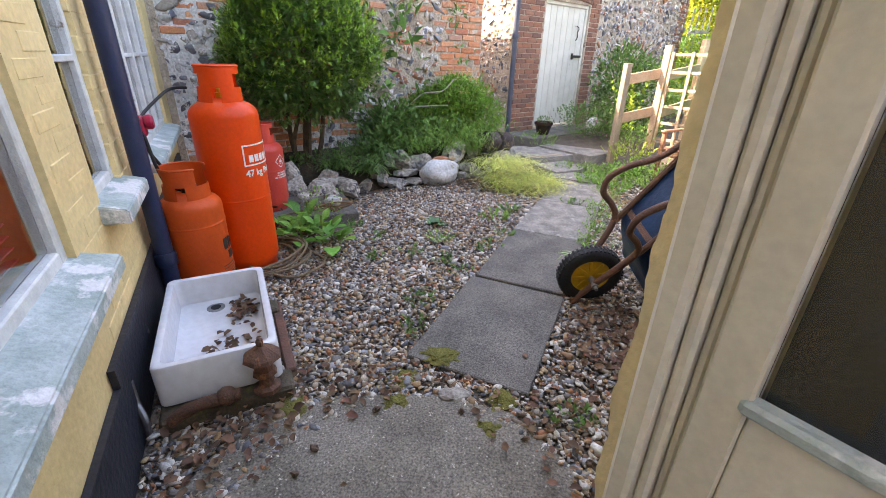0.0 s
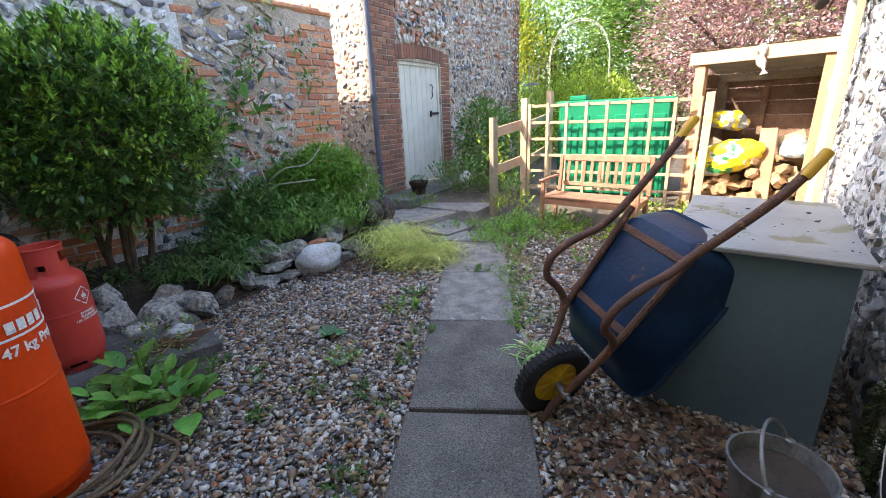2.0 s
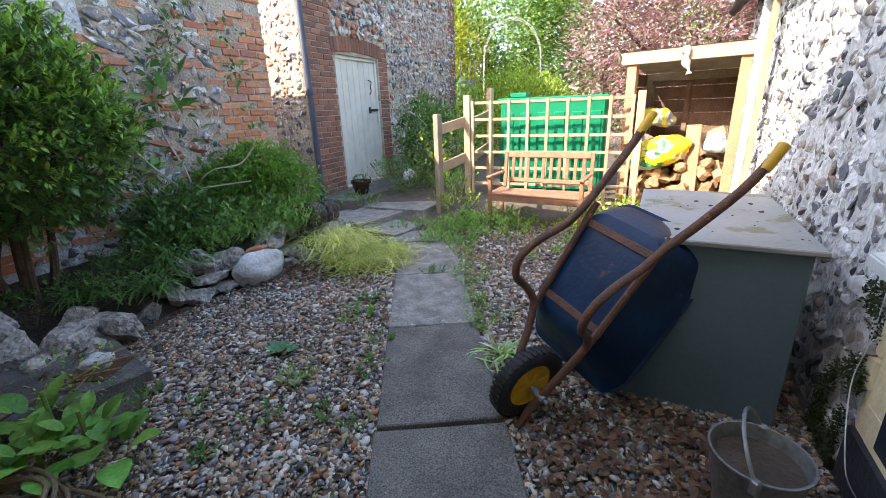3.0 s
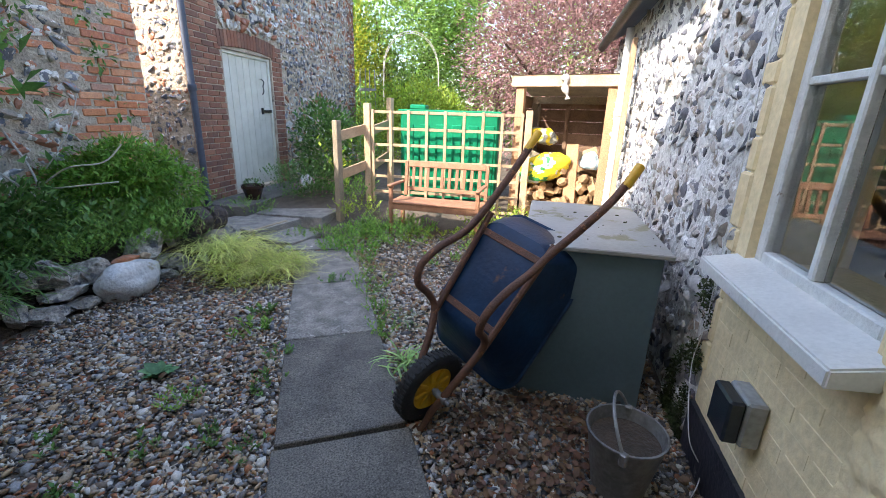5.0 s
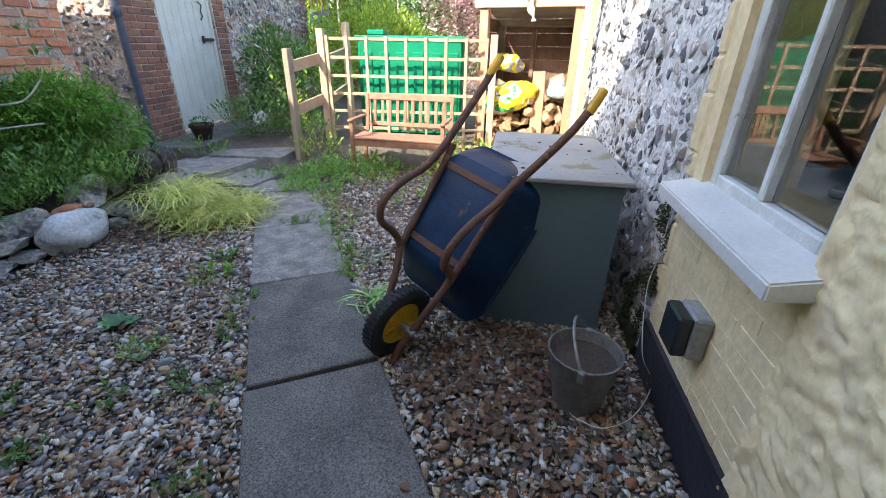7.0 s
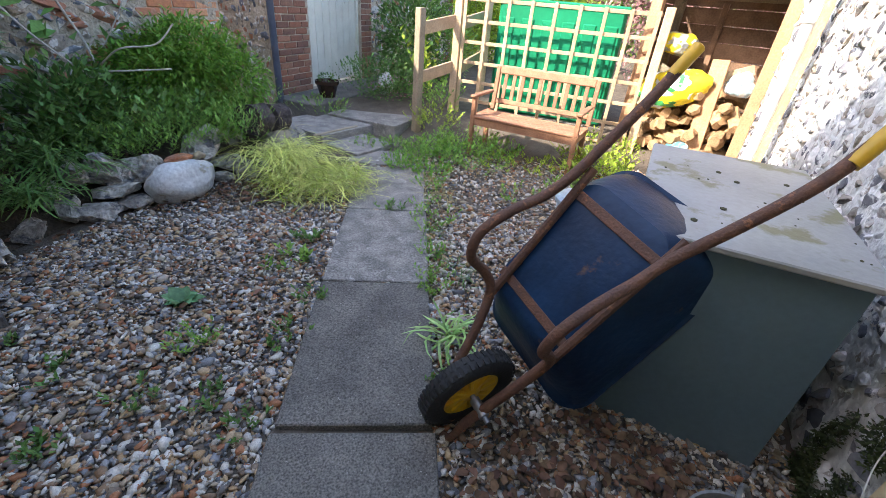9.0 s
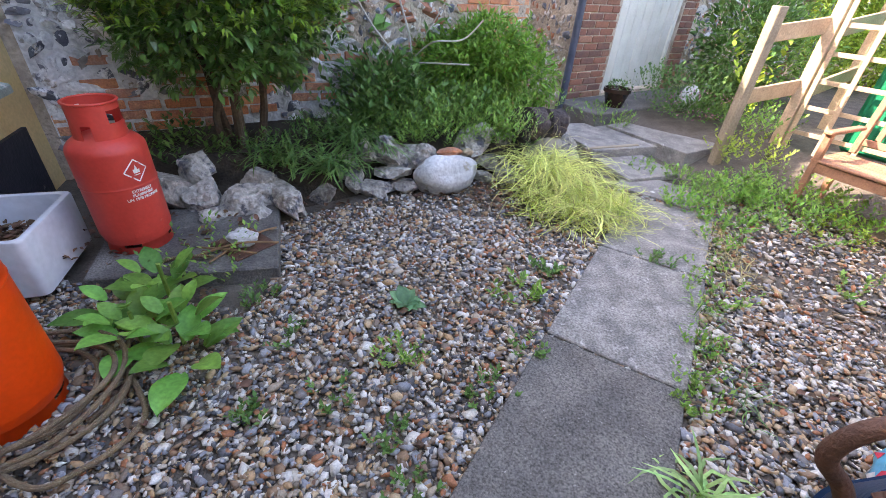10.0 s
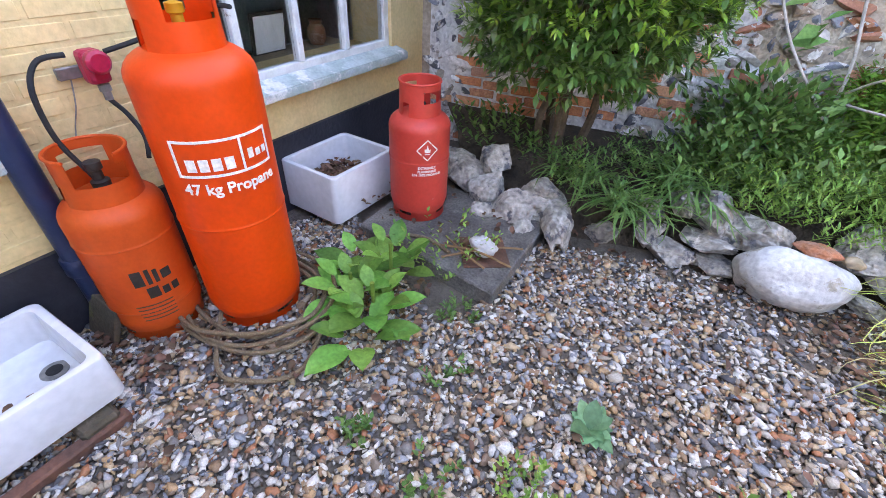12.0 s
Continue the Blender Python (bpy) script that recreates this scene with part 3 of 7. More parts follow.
# ---- closing rooms, roofs ----
def room(name, frame_m, x0, x1, y0, y1, z0, z1, label):
    bm = bmesh.new()
    t = 0.08
    box(bm, x0 - t, y1, z0, x1 + t, y1 + t, z1)
    box(bm, x0 - t, y0, z0, x0, y1, z1)
    box(bm, x1, y0, z0, x1 + t, y1, z1)
    box(bm, x0 - t, y0, z0 - t, x1 + t, y1 + t, z0)
    tag_setting(part(name, bm, DARKROOM, m=frame_m), label, "wall")
    bm = bmesh.new()
    box(bm, x0 - t, y0, z1, x1 + t, y1 + t, z1 + t)
    tag_setting(part(name.replace("wall", "ceiling"), bm, PLASTER, m=frame_m), "plain ceiling of the room inside", "ceiling")


room("wall_room_west", L, -0.2, 7.1, 0.362, 3.2, 0.05, 2.5, "plain walls of the room behind the windows")
RI = R @ pose(0, 0, 0, 0, 0, 180)
room("wall_room_east", RI, -4.5, 1.28, 0.342, 3.0, 0.05, 2.38, "plain walls of the room behind the window")
bm = bmesh.new()
box(bm, -0.5, -0.25, 4.7, 7.4, 3.5, 4.78)
tag_setting(part("roof_west", bm, SLATE, m=L), "slate roof edge of the house", "roof")
bm = bmesh.new()
v = [bm.verts.new(p) for p in ((-1.2, 0.16, 2.40), (4.7, 0.16, 2.40), (4.7, -3.2, 4.2), (-1.2, -3.2, 4.2))]
bmesh.ops.solidify(bm, geom=[bm.faces.new(v)], thickness=0.06)
tag_setting(part("roof_east", bm, SLATE, m=R), "slate roof over the window wall", "roof")

# ---- lobby behind the doorway, door frame, open door ----
bm = wall_mesh(-2.62, -1.40, 2.06, 2.42, -0.34, 0.0)
tag_setting(part("wall_over_door", bm, CREAMWALL, m=R), "cream wall above the doorway", "wall")
bm = bmesh.new()
box(bm, -2.75, -0.34, -0.05, -2.62, 0.1, 2.42)
box(bm, -2.75, -2.2, -0.05, -2.62, -0.342, 2.42)
box(bm, -2.62, -2.3, -0.05, -1.30, -2.2, 2.42)
tag_setting(part("wall_lobby", bm, PLASTER, m=R), "plain plaster lobby walls behind the doorway", "wall")
# invented glass ceiling, casts no shadow: brightens door and frame from above
bm = bmesh.new()
box(bm, -2.62, -2.2, 2.42, -1.30, -0.34, 2.43)
daylight_ceiling = tag_setting(part("ceiling", bm, GLASS, m=R), "unseen glass ceiling added to let daylight onto the open door", "ceiling")
daylight_ceiling.visible_shadow = False
bm = bmesh.new()
box(bm, -2.62, -2.2, -0.06, -1.30, -0.2, 0.02)
tag_setting(part("floor", bm, CEMENT, m=R), "plain lobby floor behind the doorway", "floor")


def bulging_plaster(x0, x1, z0, z1, back, nx=90, nz=260):
    """A rough rendered face that stands further out towards the door."""
    bm = bmesh.new()
    rows = []
    for j in range(nz + 1):
        z = z0 + (z1 - z0) * j / nz
        line = []
        for i in range(nx + 1):
            u = i / nx
            x = x0 + (x1 - x0) * u
            y = 0.155 * (1 - u) ** 1.4 + 0.012 + 0.014 * noise.noise(Vector((x * 6, z * 8, 1))) + min(1.0, 0.12 + 3.5 * u) * (0.007 * min(1.0, 4 * abs(noise.noise(Vector((x * 7, z * 12, 4))))) + 0.009 * noise.noise(Vector((x * 24, z * 30, 2)))) + 0.004 * noise.noise(Vector((x * 70, z * 70, 2)))
            if i == 0:
                x += 0.010 * noise.noise(Vector((0, z * 9, 3)))
            line.append(bm.verts.new((x, y, z)))
        line.append(bm.verts.new((x1, back, z)))
        line.insert(0, bm.verts.new((x0, 0.115, z)))
        line.insert(0, bm.verts.new((x0 + 0.02, back, z)))
        rows.append(line)
    for a, b in zip(rows, rows[1:]):
        for i in range(len(a) - 1):
            bm.faces.new((a[i], b[i], b[i + 1], a[i + 1]))
    return bm


bm = bulging_plaster(-1.447, -0.66, -0.05, 2.42, 0.002)
bmesh.ops.reverse_faces(bm, faces=bm.faces[:])
tag_setting(part("trim_rendered_jamb", bm, CREAMWALL, m=R, smooth=True), "bulging cream rendered masonry beside the doorway", "wall")

frame_door = thing("door_frame", "cream painted wooden door frame with worn mouldings", "door frame", m=R, kind="structure")
for name, spec, bev in (("frame_post", (-1.50, 0.085, 0.0, -1.428, 0.125, 2.06), 0.008), ("frame_bead", (-1.478, 0.062, 0.0, -1.425, 0.083, 2.06), 0.006),
                        ("frame_stop", (-1.462, 0.046, 0.0, -1.42, 0.060, 2.06), 0.004), ("frame_head", (-2.60, 0.03, 2.0, -1.50, 0.12, 2.06), 0.006)):
    part(name, boxes(spec, bevel=bev), WOODPAINT, frame_door)
door_leaf = thing("door_1", "cream half-glazed door standing open with flaking paint", "door", m=R, kind="structure")
part("stile", boxes((-1.475, -0.018, 0.06, -1.43, 0.043, 1.99), bevel=0.004), WOODPAINT, door_leaf)
part("stile", boxes((-1.475, -0.80, 0.06, -1.43, -0.70, 1.99), bevel=0.004), WOODPAINT, door_leaf)
part("bottom_rail", boxes((-1.473, -0.70, 0.06, -1.432, -0.019, 0.97), bevel=0.003), WOODPAINT, door_leaf)
part("top_rail", boxes((-1.473, -0.70, 1.87, -1.432, -0.019, 1.99), bevel=0.003), WOODPAINT, door_leaf)
part("glazing_bead", boxes((-1.482, -0.70, 0.968, -1.45, -0.006, 0.992), bevel=0.006), SILLPAINT, door_leaf, "flaking grey-white glazing bead")
pane = part("pane", boxes((-1.456, -0.70, 0.985, -1.450, -0.019, 1.87)), GLASS, door_leaf)
pane.visible_shadow = False

# added dark sheet in plinth black, so the door's pane reads dark
tag_setting(part("door_glass_backing", boxes((-1.415, -0.9, 0.03, -1.402, -0.02, 2.0)), PLINTH, m=R), "added dark sheet that makes the open door's glass look dark", "wall")


# ---- windows ----
def casement(name, m, x0, x1, z0, z1, out, lights, bars, label, paint, sill_paint, sill=(0.06, 0.10, 0.05), recess=0.03, mull=0.022):
    """A timber window: frame, mullions, bars, panes and sill. out is -1 or +1, the side of the yard."""
    w = thing(name, label, "window", m=m, kind="structure")

    def y(a):
        return out * a
    fw = 0.05

    def slab_y(xa, xb, za, zb, a, b):
        return (xa, min(y(a), y(b)), za, xb, max(y(a), y(b)), zb)
    for n_, s in (("frame_side", slab_y(x0, x0 + fw, z0, z1, -recess - 0.06, -recess)), ("frame_side", slab_y(x1 - fw, x1, z0, z1, -recess - 0.06, -recess)),
                  ("frame_head", slab_y(x0 + fw, x1 - fw, z1 - fw, z1, -recess - 0.06, -recess)), ("frame_foot", slab_y(x0 + fw, x1 - fw, z0, z0 + fw, -recess - 0.06, -recess))):
        part(n_, boxes(s, bevel=0.005), paint, w)
    inner0, inner1 = x0 + fw, x1 - fw
    step = (inner1 - inner0) / lights
    for i in range(1, lights):
        c = inner0 + i * step
        part("mullion", boxes(slab_y(c - mull, c + mull, z0 + fw, z1 - fw, -recess - 0.05, -recess + 0.004), bevel=0.005), paint, w)
    cuts = [z0 + fw] + list(bars) + [z1 - fw]
    for i in range(lights):
        a, b = inner0 + i * step + (mull if i else 0), inner0 + (i + 1) * step - (mull if i < lights - 1 else 0)
        for q in bars:
            part("glazing_bar", boxes(slab_y(a, b, q - 0.013, q + 0.013, -recess - 0.045, -recess - 0.002), bevel=0.004), paint, w)
        for q0, q1 in zip(cuts, cuts[1:]):
            p = part("pane", boxes(slab_y(a, b, q0 + 0.005, q1 - 0.005, -recess - 0.03, -recess - 0.026)), GLASS, w)
            p.visible_shadow = False
    over, deep, thick = sill
    bm = bmesh.new()
    a, b = y(-recess - 0.02), y(deep)
    vs = []
    for x in (x0 - over, x1 + over):
        for yy, zz in ((a, z0 + 0.014), (b, z0 - 0.022), (b, z0 - 0.022 - thick), (a, z0 - thick - 0.01)):
            vs.append(bm.verts.new((x, yy, zz)))
    for q in ((0, 1, 2, 3), (7, 6, 5, 4), (0, 4, 5, 1), (1, 5, 6, 2), (2, 6, 7, 3), (3, 7, 4, 0)):
        bm.faces.new([vs[i] for i in q])
    bmesh.ops.recalc_face_normals(bm, faces=bm.faces[:])
    bmesh.ops.bevel(bm, geom=bm.edges[:], offset=0.006, segments=2, affect="EDGES")
    part("window_sill", bm, sill_paint, w)
    return w


casement("window_1", L, 0.28, 1.42, 0.76, 2.0, -1, 2, (1.29,), "old sash window with flaking sill in the yellow wall", WINPAINT, SILLPAINT, sill=(0.05, 0.10, 0.055))
casement("window_2", L, 1.84, 2.26, 0.82, 2.0, -1, 1, (1.35,), "narrow grey-white window in the yellow wall", WINPAINT, SILLPAINT, sill=(0.06, 0.09, 0.06))
casement("window_3", L, 2.93, 4.56, 0.76, 1.95, -1, 4, (1.35,), "four-light casement window with flaking pale blue paint", WINPAINT, SILLPAINT, sill=(0.06, 0.09, 0.05))
casement("window_4", R, -0.62, 0.08, 0.97, 2.1, 1, 2, (1.6,), "grey-white two-light casement window in the cream wall", WINPAINT, SILLGREY, sill=(0.07, 0.125, 0.05), mull=0.015)
# a faded blind in the first window
BLINDPAINT = surface("faded_blind_slat", (0.46, 0.22, 0.18), (0.38, 0.17, 0.14), 8, 0.7, 0.1, 60)
blind = thing("window_blind", "faded red slatted blind hanging behind the old window", "blind", m=L)
for i in range(30):
    part("slat", boxes((0.33, 0.13, 0.80 + 0.038 * i, 1.37, 0.16, 0.806 + 0.038 * i)), BLINDPAINT, blind)

# ---- plinth and facings of the yellow house wall ----
for a, b, h in ((0.0, 1.3, 0.30), (1.3, 2.6, 0.38), (2.6, 4.72, 0.46)):
    tag_setting(part("baseboard_plinth", boxes((a, -0.018, -0.05, b, 0.006, h)), PLINTH, m=L), "black painted plinth along the foot of the wall", "plinth")


def in_holes(holes, pad):
    return lambda x, z: any(h[0] - pad < x < h[1] + pad and h[2] - pad < z < h[3] + pad for h in holes)


hole_l = in_holes(HOLES_L, 0.05)
lay_bricks(wall_l, 0.0, 2.93, 0.02, 2.3, 0.0205, YELLOW, YELLOW, 3, near=lambda x, z: 1.4 < x < 3.6 and 0.3 < z < 1.7, skip=lambda x, z: hole_l(x, z) or (x < 1.55 and z < 0.8) or z < (0.30 if x < 1.3 else 0.38 if x < 2.6 else 0.46), jitter=0.0008)
# window wall: painted bricks below and beside the window
hole_r = in_holes(HOLES_R, 0.05)
lay_bricks(wall_r, -0.66, 0.165, 0.02, 2.35, -0.0135, CREAMWALL, CREAMWALL, 5, skip=lambda x, z: hole_r(x, z) or z < 0.26, ragged=0.0, jitter=0.001)
bm = bmesh.new()
box(bm, -1.42, 0.0, -0.05, 0.198, 0.022, 0.25)
tag_setting(part("baseboard_plinth_east", bm, PLINTH, m=R), "black painted plinth with flaking patches", "plinth")
# flints
lay_flints(wall_rf, R, 0.21, 4.6, 0.0, 2.40, -0.015, FLINTPALE_O, FLINTPALE, 11, near=lambda x, z: x < 1.7 and z < 2.0, row=0.066, long=(0.035, 0.15), proud=0.024)
rough_render(wall_rf, 0.205, 4.6, 0.0, 2.40, -0.012, 1, WHITEMORTAR, 0.008, 0.016, 3.0)
# ragged edge of the painted bricks against the flints
rng = random.Random(44)
z = 0.42
while z < 2.3:
    h = rng.uniform(0.07, 0.22)
    part("quoin", boxes((0.166, -0.03, z, 0.195 + rng.uniform(0.0, 0.10), 0.010, z + h), bevel=0.009), CREAMWALL, wall_r)
    z += h + 0.006


def brick_spot(x, z):
    """Where the garden wall is of brick: its end, and scattered patches."""
    if x > 3.10 + 0.45 * noise.noise(Vector((0, z * 2.4, 7))) + 0.22 * noise.noise(Vector((x * 5, z * 9, 3))):
        return noise.noise(Vector((x * 4.3, z * 8, 12))) < 0.36
    if z < 0.95 and 0.3 < x < 2.0 and noise.noise(Vector((x * 3, z * 4, 21))) > -0.12:
        return True
    return noise.noise(Vector((x * 2.6, z * 4.2, 2))) > 0.24




def limed(x, z):
    """The house end of the garden wall still carries its limewash."""
    return x < 2.1 + 0.5 * noise.noise(Vector((x * 1.5, z * 2.2, 31)))


lay_flints(wall_f, F, 0.0, 2.8, 0.0, F_TOP - 0.1, 0.003, FLINTPALE_O, FLINTPALE, 13, near=lambda x, z: 0.4 < z < 1.6, limit=180, skip=lambda x, z: brick_spot(x, z) or not limed(x, z), row=0.075, long=(0.05, 0.20), proud=0.036)
lay_flints(wall_f, F, 1.5, F_LEN - 0.02, 0.0, F_TOP - 0.1, 0.003, FLINT_O, FLINT, 14, near=lambda x, z: x < 2.9 and 0.8 < z < 2.0, limit=110, skip=lambda x, z: brick_spot(x, z) or limed(x, z), row=0.075, long=(0.05, 0.24), proud=0.040)
lay_bricks(wall_f, 0.0, F_LEN, 0.02, F_TOP - 0.1, 0.000, BRICK_O, BRICK, 17, skip=lambda x, z: not brick_spot(x, z), jitter=0.011, lean=0.03)
rough_render(wall_f, 0.0, 2.08, 0.0, F_TOP - 0.02, 0.0, -1, WHITEMORTAR, 0.007, 0.02, 9.0)
rough_render(wall_f, 2.08, F_LEN, 0.0, F_TOP - 0.02, 0.0, -1, MORTAR, 0.007, 0.02, 9.0)
bm = bmesh.new()
box(bm, -0.1, -0.03, F_TOP, F_LEN - 0.15, 0.37, F_TOP + 0.05, 0.012)
box(bm, F_LEN - 0.5, -0.02, F_TOP - 0.02, F_LEN + 0.02, 0.36, F_TOP + 0.03, 0.012)
part("coping", bm, BRICK, wall_f, "red brick coping on the garden wall")

# ---- outbuilding ----
lay_flints(wall_d, D, 1.5, 4.9, 0.2, 4.25, 0.006, FLINT_O, FLINT, 19, near=lambda x, z: x < 3.2 and 0.6 < z < 2.4, limit=200, row=0.085, long=(0.05, 0.19), proud=0.045)
lay_flints(wall_d, D, -0.05, 1.5, 2.52, 4.25, -0.005, FLINT_O, FLINT, 23, limit=0)
lay_flints(wall_s, S, -3.2, -0.02, 0.2, 4.25, 0.006, FLINT_O, FLINT, 29, near=lambda x, z: z < 3, limit=120, row=0.068, long=(0.04, 0.13), proud=0.03)
rough_render(wall_s, -3.2, -0.01, 0.0, 4.25, -0.001, -1, MORTAR, 0.008, 0.03, 15.0)
rough_render(wall_d, 1.49, 4.9, 0.2, 4.25, 0.0, -1, MORTAR, 0.008, 0.03, 17.0)
for i, (a, b) in enumerate(((-0.75, -0.06), (1.20, 1.48))):
    lay_bricks(wall_d, a, b, 0.2, 2.45 if i else 4.2, 0.005, BRICKDARK_O, BRICKDARK, 31 + i, limit=220, jitter=0.003)
lay_bricks(wall_d, 4.5, 4.9, 0.2, 4.2, 0.003, BRICKDARK_O, BRICKDARK, 37, limit=100, jitter=0.003)
arch_mesh = brick_mesh("brick", BRICKDARK_O, 0.065, 0.21, 0.05)
for i in range(19):
    u = (i + 0.5) / 19
    x = -0.12 + 1.42 * u
    o = new("brick", arch_mesh)
    o.parent, o.matrix_basis = wall_d, pose(x, 0.008, 2.362 + 0.05 * math.sin(math.pi * u), 0, (u - 0.5) * 12, 0)
plank_door = thing("door_2", "off-white painted plank door with black iron latch", "door", m=D, kind="structure")
for i in range(7):
    w = 1.10 / 7
    part("plank", boxes((0.02 + w * i, 0.055, 0.32, 0.02 + w * (i + 1) - 0.006, 0.085, 2.20), bevel=0.004), DOORPAINT, plank_door)
for s in ((-0.03, 0.03, 0.3, 0.018, 0.12, 2.25), (1.122, 0.03, 0.3, 1.17, 0.12, 2.25), (0.018, 0.03, 2.20, 1.122, 0.12, 2.25)):
    part("door_jamb", boxes(s, bevel=0.005), DOORPAINT, plank_door)
part("latch", boxes((0.86, 0.03, 1.43, 1.15, 0.052, 1.47), (0.86, 0.02, 1.40, 0.89, 0.05, 1.50), bevel=0.004), BLACKIRON, plank_door, "black iron latch")
bm = bmesh.new()
tube(bm, spline([(0.92, 0.05, 1.93), (0.945, 0.015, 1.89), (0.92, 0.02, 1.82), (0.95, 0.03, 1.75), (0.93, 0.05, 1.70)], 5), 0.009, 6)
part("door_handle", bm, BLACKIRON, plank_door, "black iron pull handle")
bm = bmesh.new()
box(bm, -0.8, -0.62, 0.08, 1.9, 0.0, 0.27, 0.01)
tag_setting(part("step", bm, CONCRETE, m=D), "grey concrete doorstep of the outbuilding", "step")

# ---- drain pipes ----
def drain(name, label, m, pts, r, mat, collars):
    t = thing(name, label, "drain pipe", m=m)
    bm = bmesh.new()
    tube(bm, pts, r, 14)
    part("pipe", bm, mat, t, smooth=True)
    for x, y, z in collars:
        bm = bmesh.new()
        lathe(bm, [(r + 0.008, z - 0.04), (r + 0.012, z - 0.03), (r + 0.012, z + 0.03), (r + 0.008, z + 0.04)], 16)
        bmesh.ops.translate(bm, vec=(x, y, 0), verts=bm.verts[:])
        part("collar", bm, mat, t, smooth=True)
    return t


drain("drain_pipe", "dark blue painted iron downpipe on the yellow wall", L, [(2.36, -0.07, 0.0), (2.36, -0.07, 0.3), (2.36, -0.07, 4.6)], 0.045, BLUEPAINT, [(2.36, -0.07, 0.33), (2.36, -0.07, 1.9)])
drain("drain_pipe", "grey-blue plastic downpipe on the brick pier", D, [(-0.79, -0.09, 0.15), (-0.79, -0.09, 2.0), (-0.79, -0.09, 4.3)], 0.04, DRAINBLUE, [(-0.79, -0.09, 1.7)])
drain("drain_pipe", "pale grey downpipe against the flint wall", R, [(3.3, 0.07, 0.0), (3.3, 0.07, 1.3), (3.3, 0.07, 2.35)], 0.04, SILLGREY, [(3.3, 0.07, 1.55)])
bm = bmesh.new()
tube(bm, [(1.0, 0.2, 2.38), (4.6, 0.2, 2.36)], 0.05, 10)
tagged(part("gutter", bm, BLACKIRON, m=R, smooth=True), "dark gutter along the flint wall's eaves", "gutter")
OLD_FRAME = surface("dark_frame_wood", (0.05, 0.035, 0.025), (0.035, 0.025, 0.02), 12, 0.6, 0.2, 60)
# things on the inner sills
tagged(part("inner_shelf", boxes((-1.1, -0.95, 0.93, 0.5, -0.345, 0.96), bevel=0.003), PLASTER, m=R), "white shelf inside the casement window", "shelf")
drill = thing("power_drill", "dark power drill lying on the inner window shelf", "drill", m=R @ pose(-0.16, -0.45, 0.96, 0, 0, 25))
part("body", boxes((-0.10, -0.035, 0.0, 0.08, 0.035, 0.075), bevel=0.018), RUBBER, drill)
part("grip", boxes((-0.09, -0.025, 0.0, -0.04, 0.16, 0.045), bevel=0.012), RUBBER, drill)
part("chuck", boxes((0.08, -0.02, 0.018, 0.15, 0.02, 0.058), bevel=0.008), BLACKIRON, drill)
tagged(part("inner_shelf", boxes((2.95, 0.37, 0.72, 4.55, 0.60, 0.75), bevel=0.003), GREYPINE, m=L), "wooden shelf inside the four-light window", "shelf")
pic = thing("picture_frame", "pale canvas in a dark frame leaning inside the window", "picture frame", m=L @ pose(3.93, 0.52, 0.75, 8, 0, 0))
part("frame", boxes((-0.13, -0.012, 0.0, 0.13, 0.012, 0.24), bevel=0.004), OLD_FRAME, pic)
part("canvas", boxes((-0.115, -0.018, 0.012, 0.115, -0.013, 0.225)), PLASTER, pic)
bm = bmesh.new()
lathe(bm, [(0.045, 0.0), (0.065, 0.04), (0.06, 0.10), (0.04, 0.13), (0.048, 0.155), (0.04, 0.15)], 24)
tagged(part("jug", bm, surface("brown_stoneware", (0.24, 0.11, 0.05), (0.18, 0.08, 0.04), 9, 0.4, 0.1, 50), m=L @ pose(4.32, 0.48, 0.75), smooth=True), "brown stoneware jug on the inner window shelf", "jug")

# ---- gas bottles ----
def lettering(body, size, material, parent, m, label="", bend=0.0, bold=0.0):
    """Letters as a mesh, wrapped round a cylinder of radius bend."""
    c = bpy.data.curves.new("lettering", "FONT")
    c.body, c.size, c.extrude, c.offset, c.align_x = body, size, 0.001, bold, "CENTER"
    tmp = bpy.data.objects.new("lettering", c)
    scene.collection.objects.link(tmp)
    me = bpy.data.meshes.new_from_object(tmp.evaluated_get(bpy.context.evaluated_depsgraph_get()))
    bpy.data.objects.remove(tmp)
    bm = bmesh.new()
    bm.from_mesh(me)
    bpy.data.meshes.remove(me)
    if bend:
        bmesh.ops.subdivide_edges(bm, edges=[e for e in bm.edges if e.calc_length() > 0.03], cuts=2)
        wrap(bm, bend)
    return part("lettering", bm, material, parent, label, m=m)


def wrap(bm, r):
    """Bends flat work in the xy plane (z out) round an upright cylinder: x goes round, y goes up."""
    for v in bm.verts:
        a, up, out = v.co.x / r, v.co.y, v.co.z
        v.co = Vector(((r + out) * math.sin(a), -(r + out) * math.cos(a), up))


def bars(specs, r, z=0.0015):
    bm = bmesh.new()
    for x0, y0, x1, y1 in specs:
        k = max(1, int((x1 - x0) / 0.02))
        for i in range(k):
            box(bm, x0 + (x1 - x0) * i / k, y0, 0.0, x0 + (x1 - x0) * (i + 1) / k, y1, z)
    wrap(bm, r)
    return bm


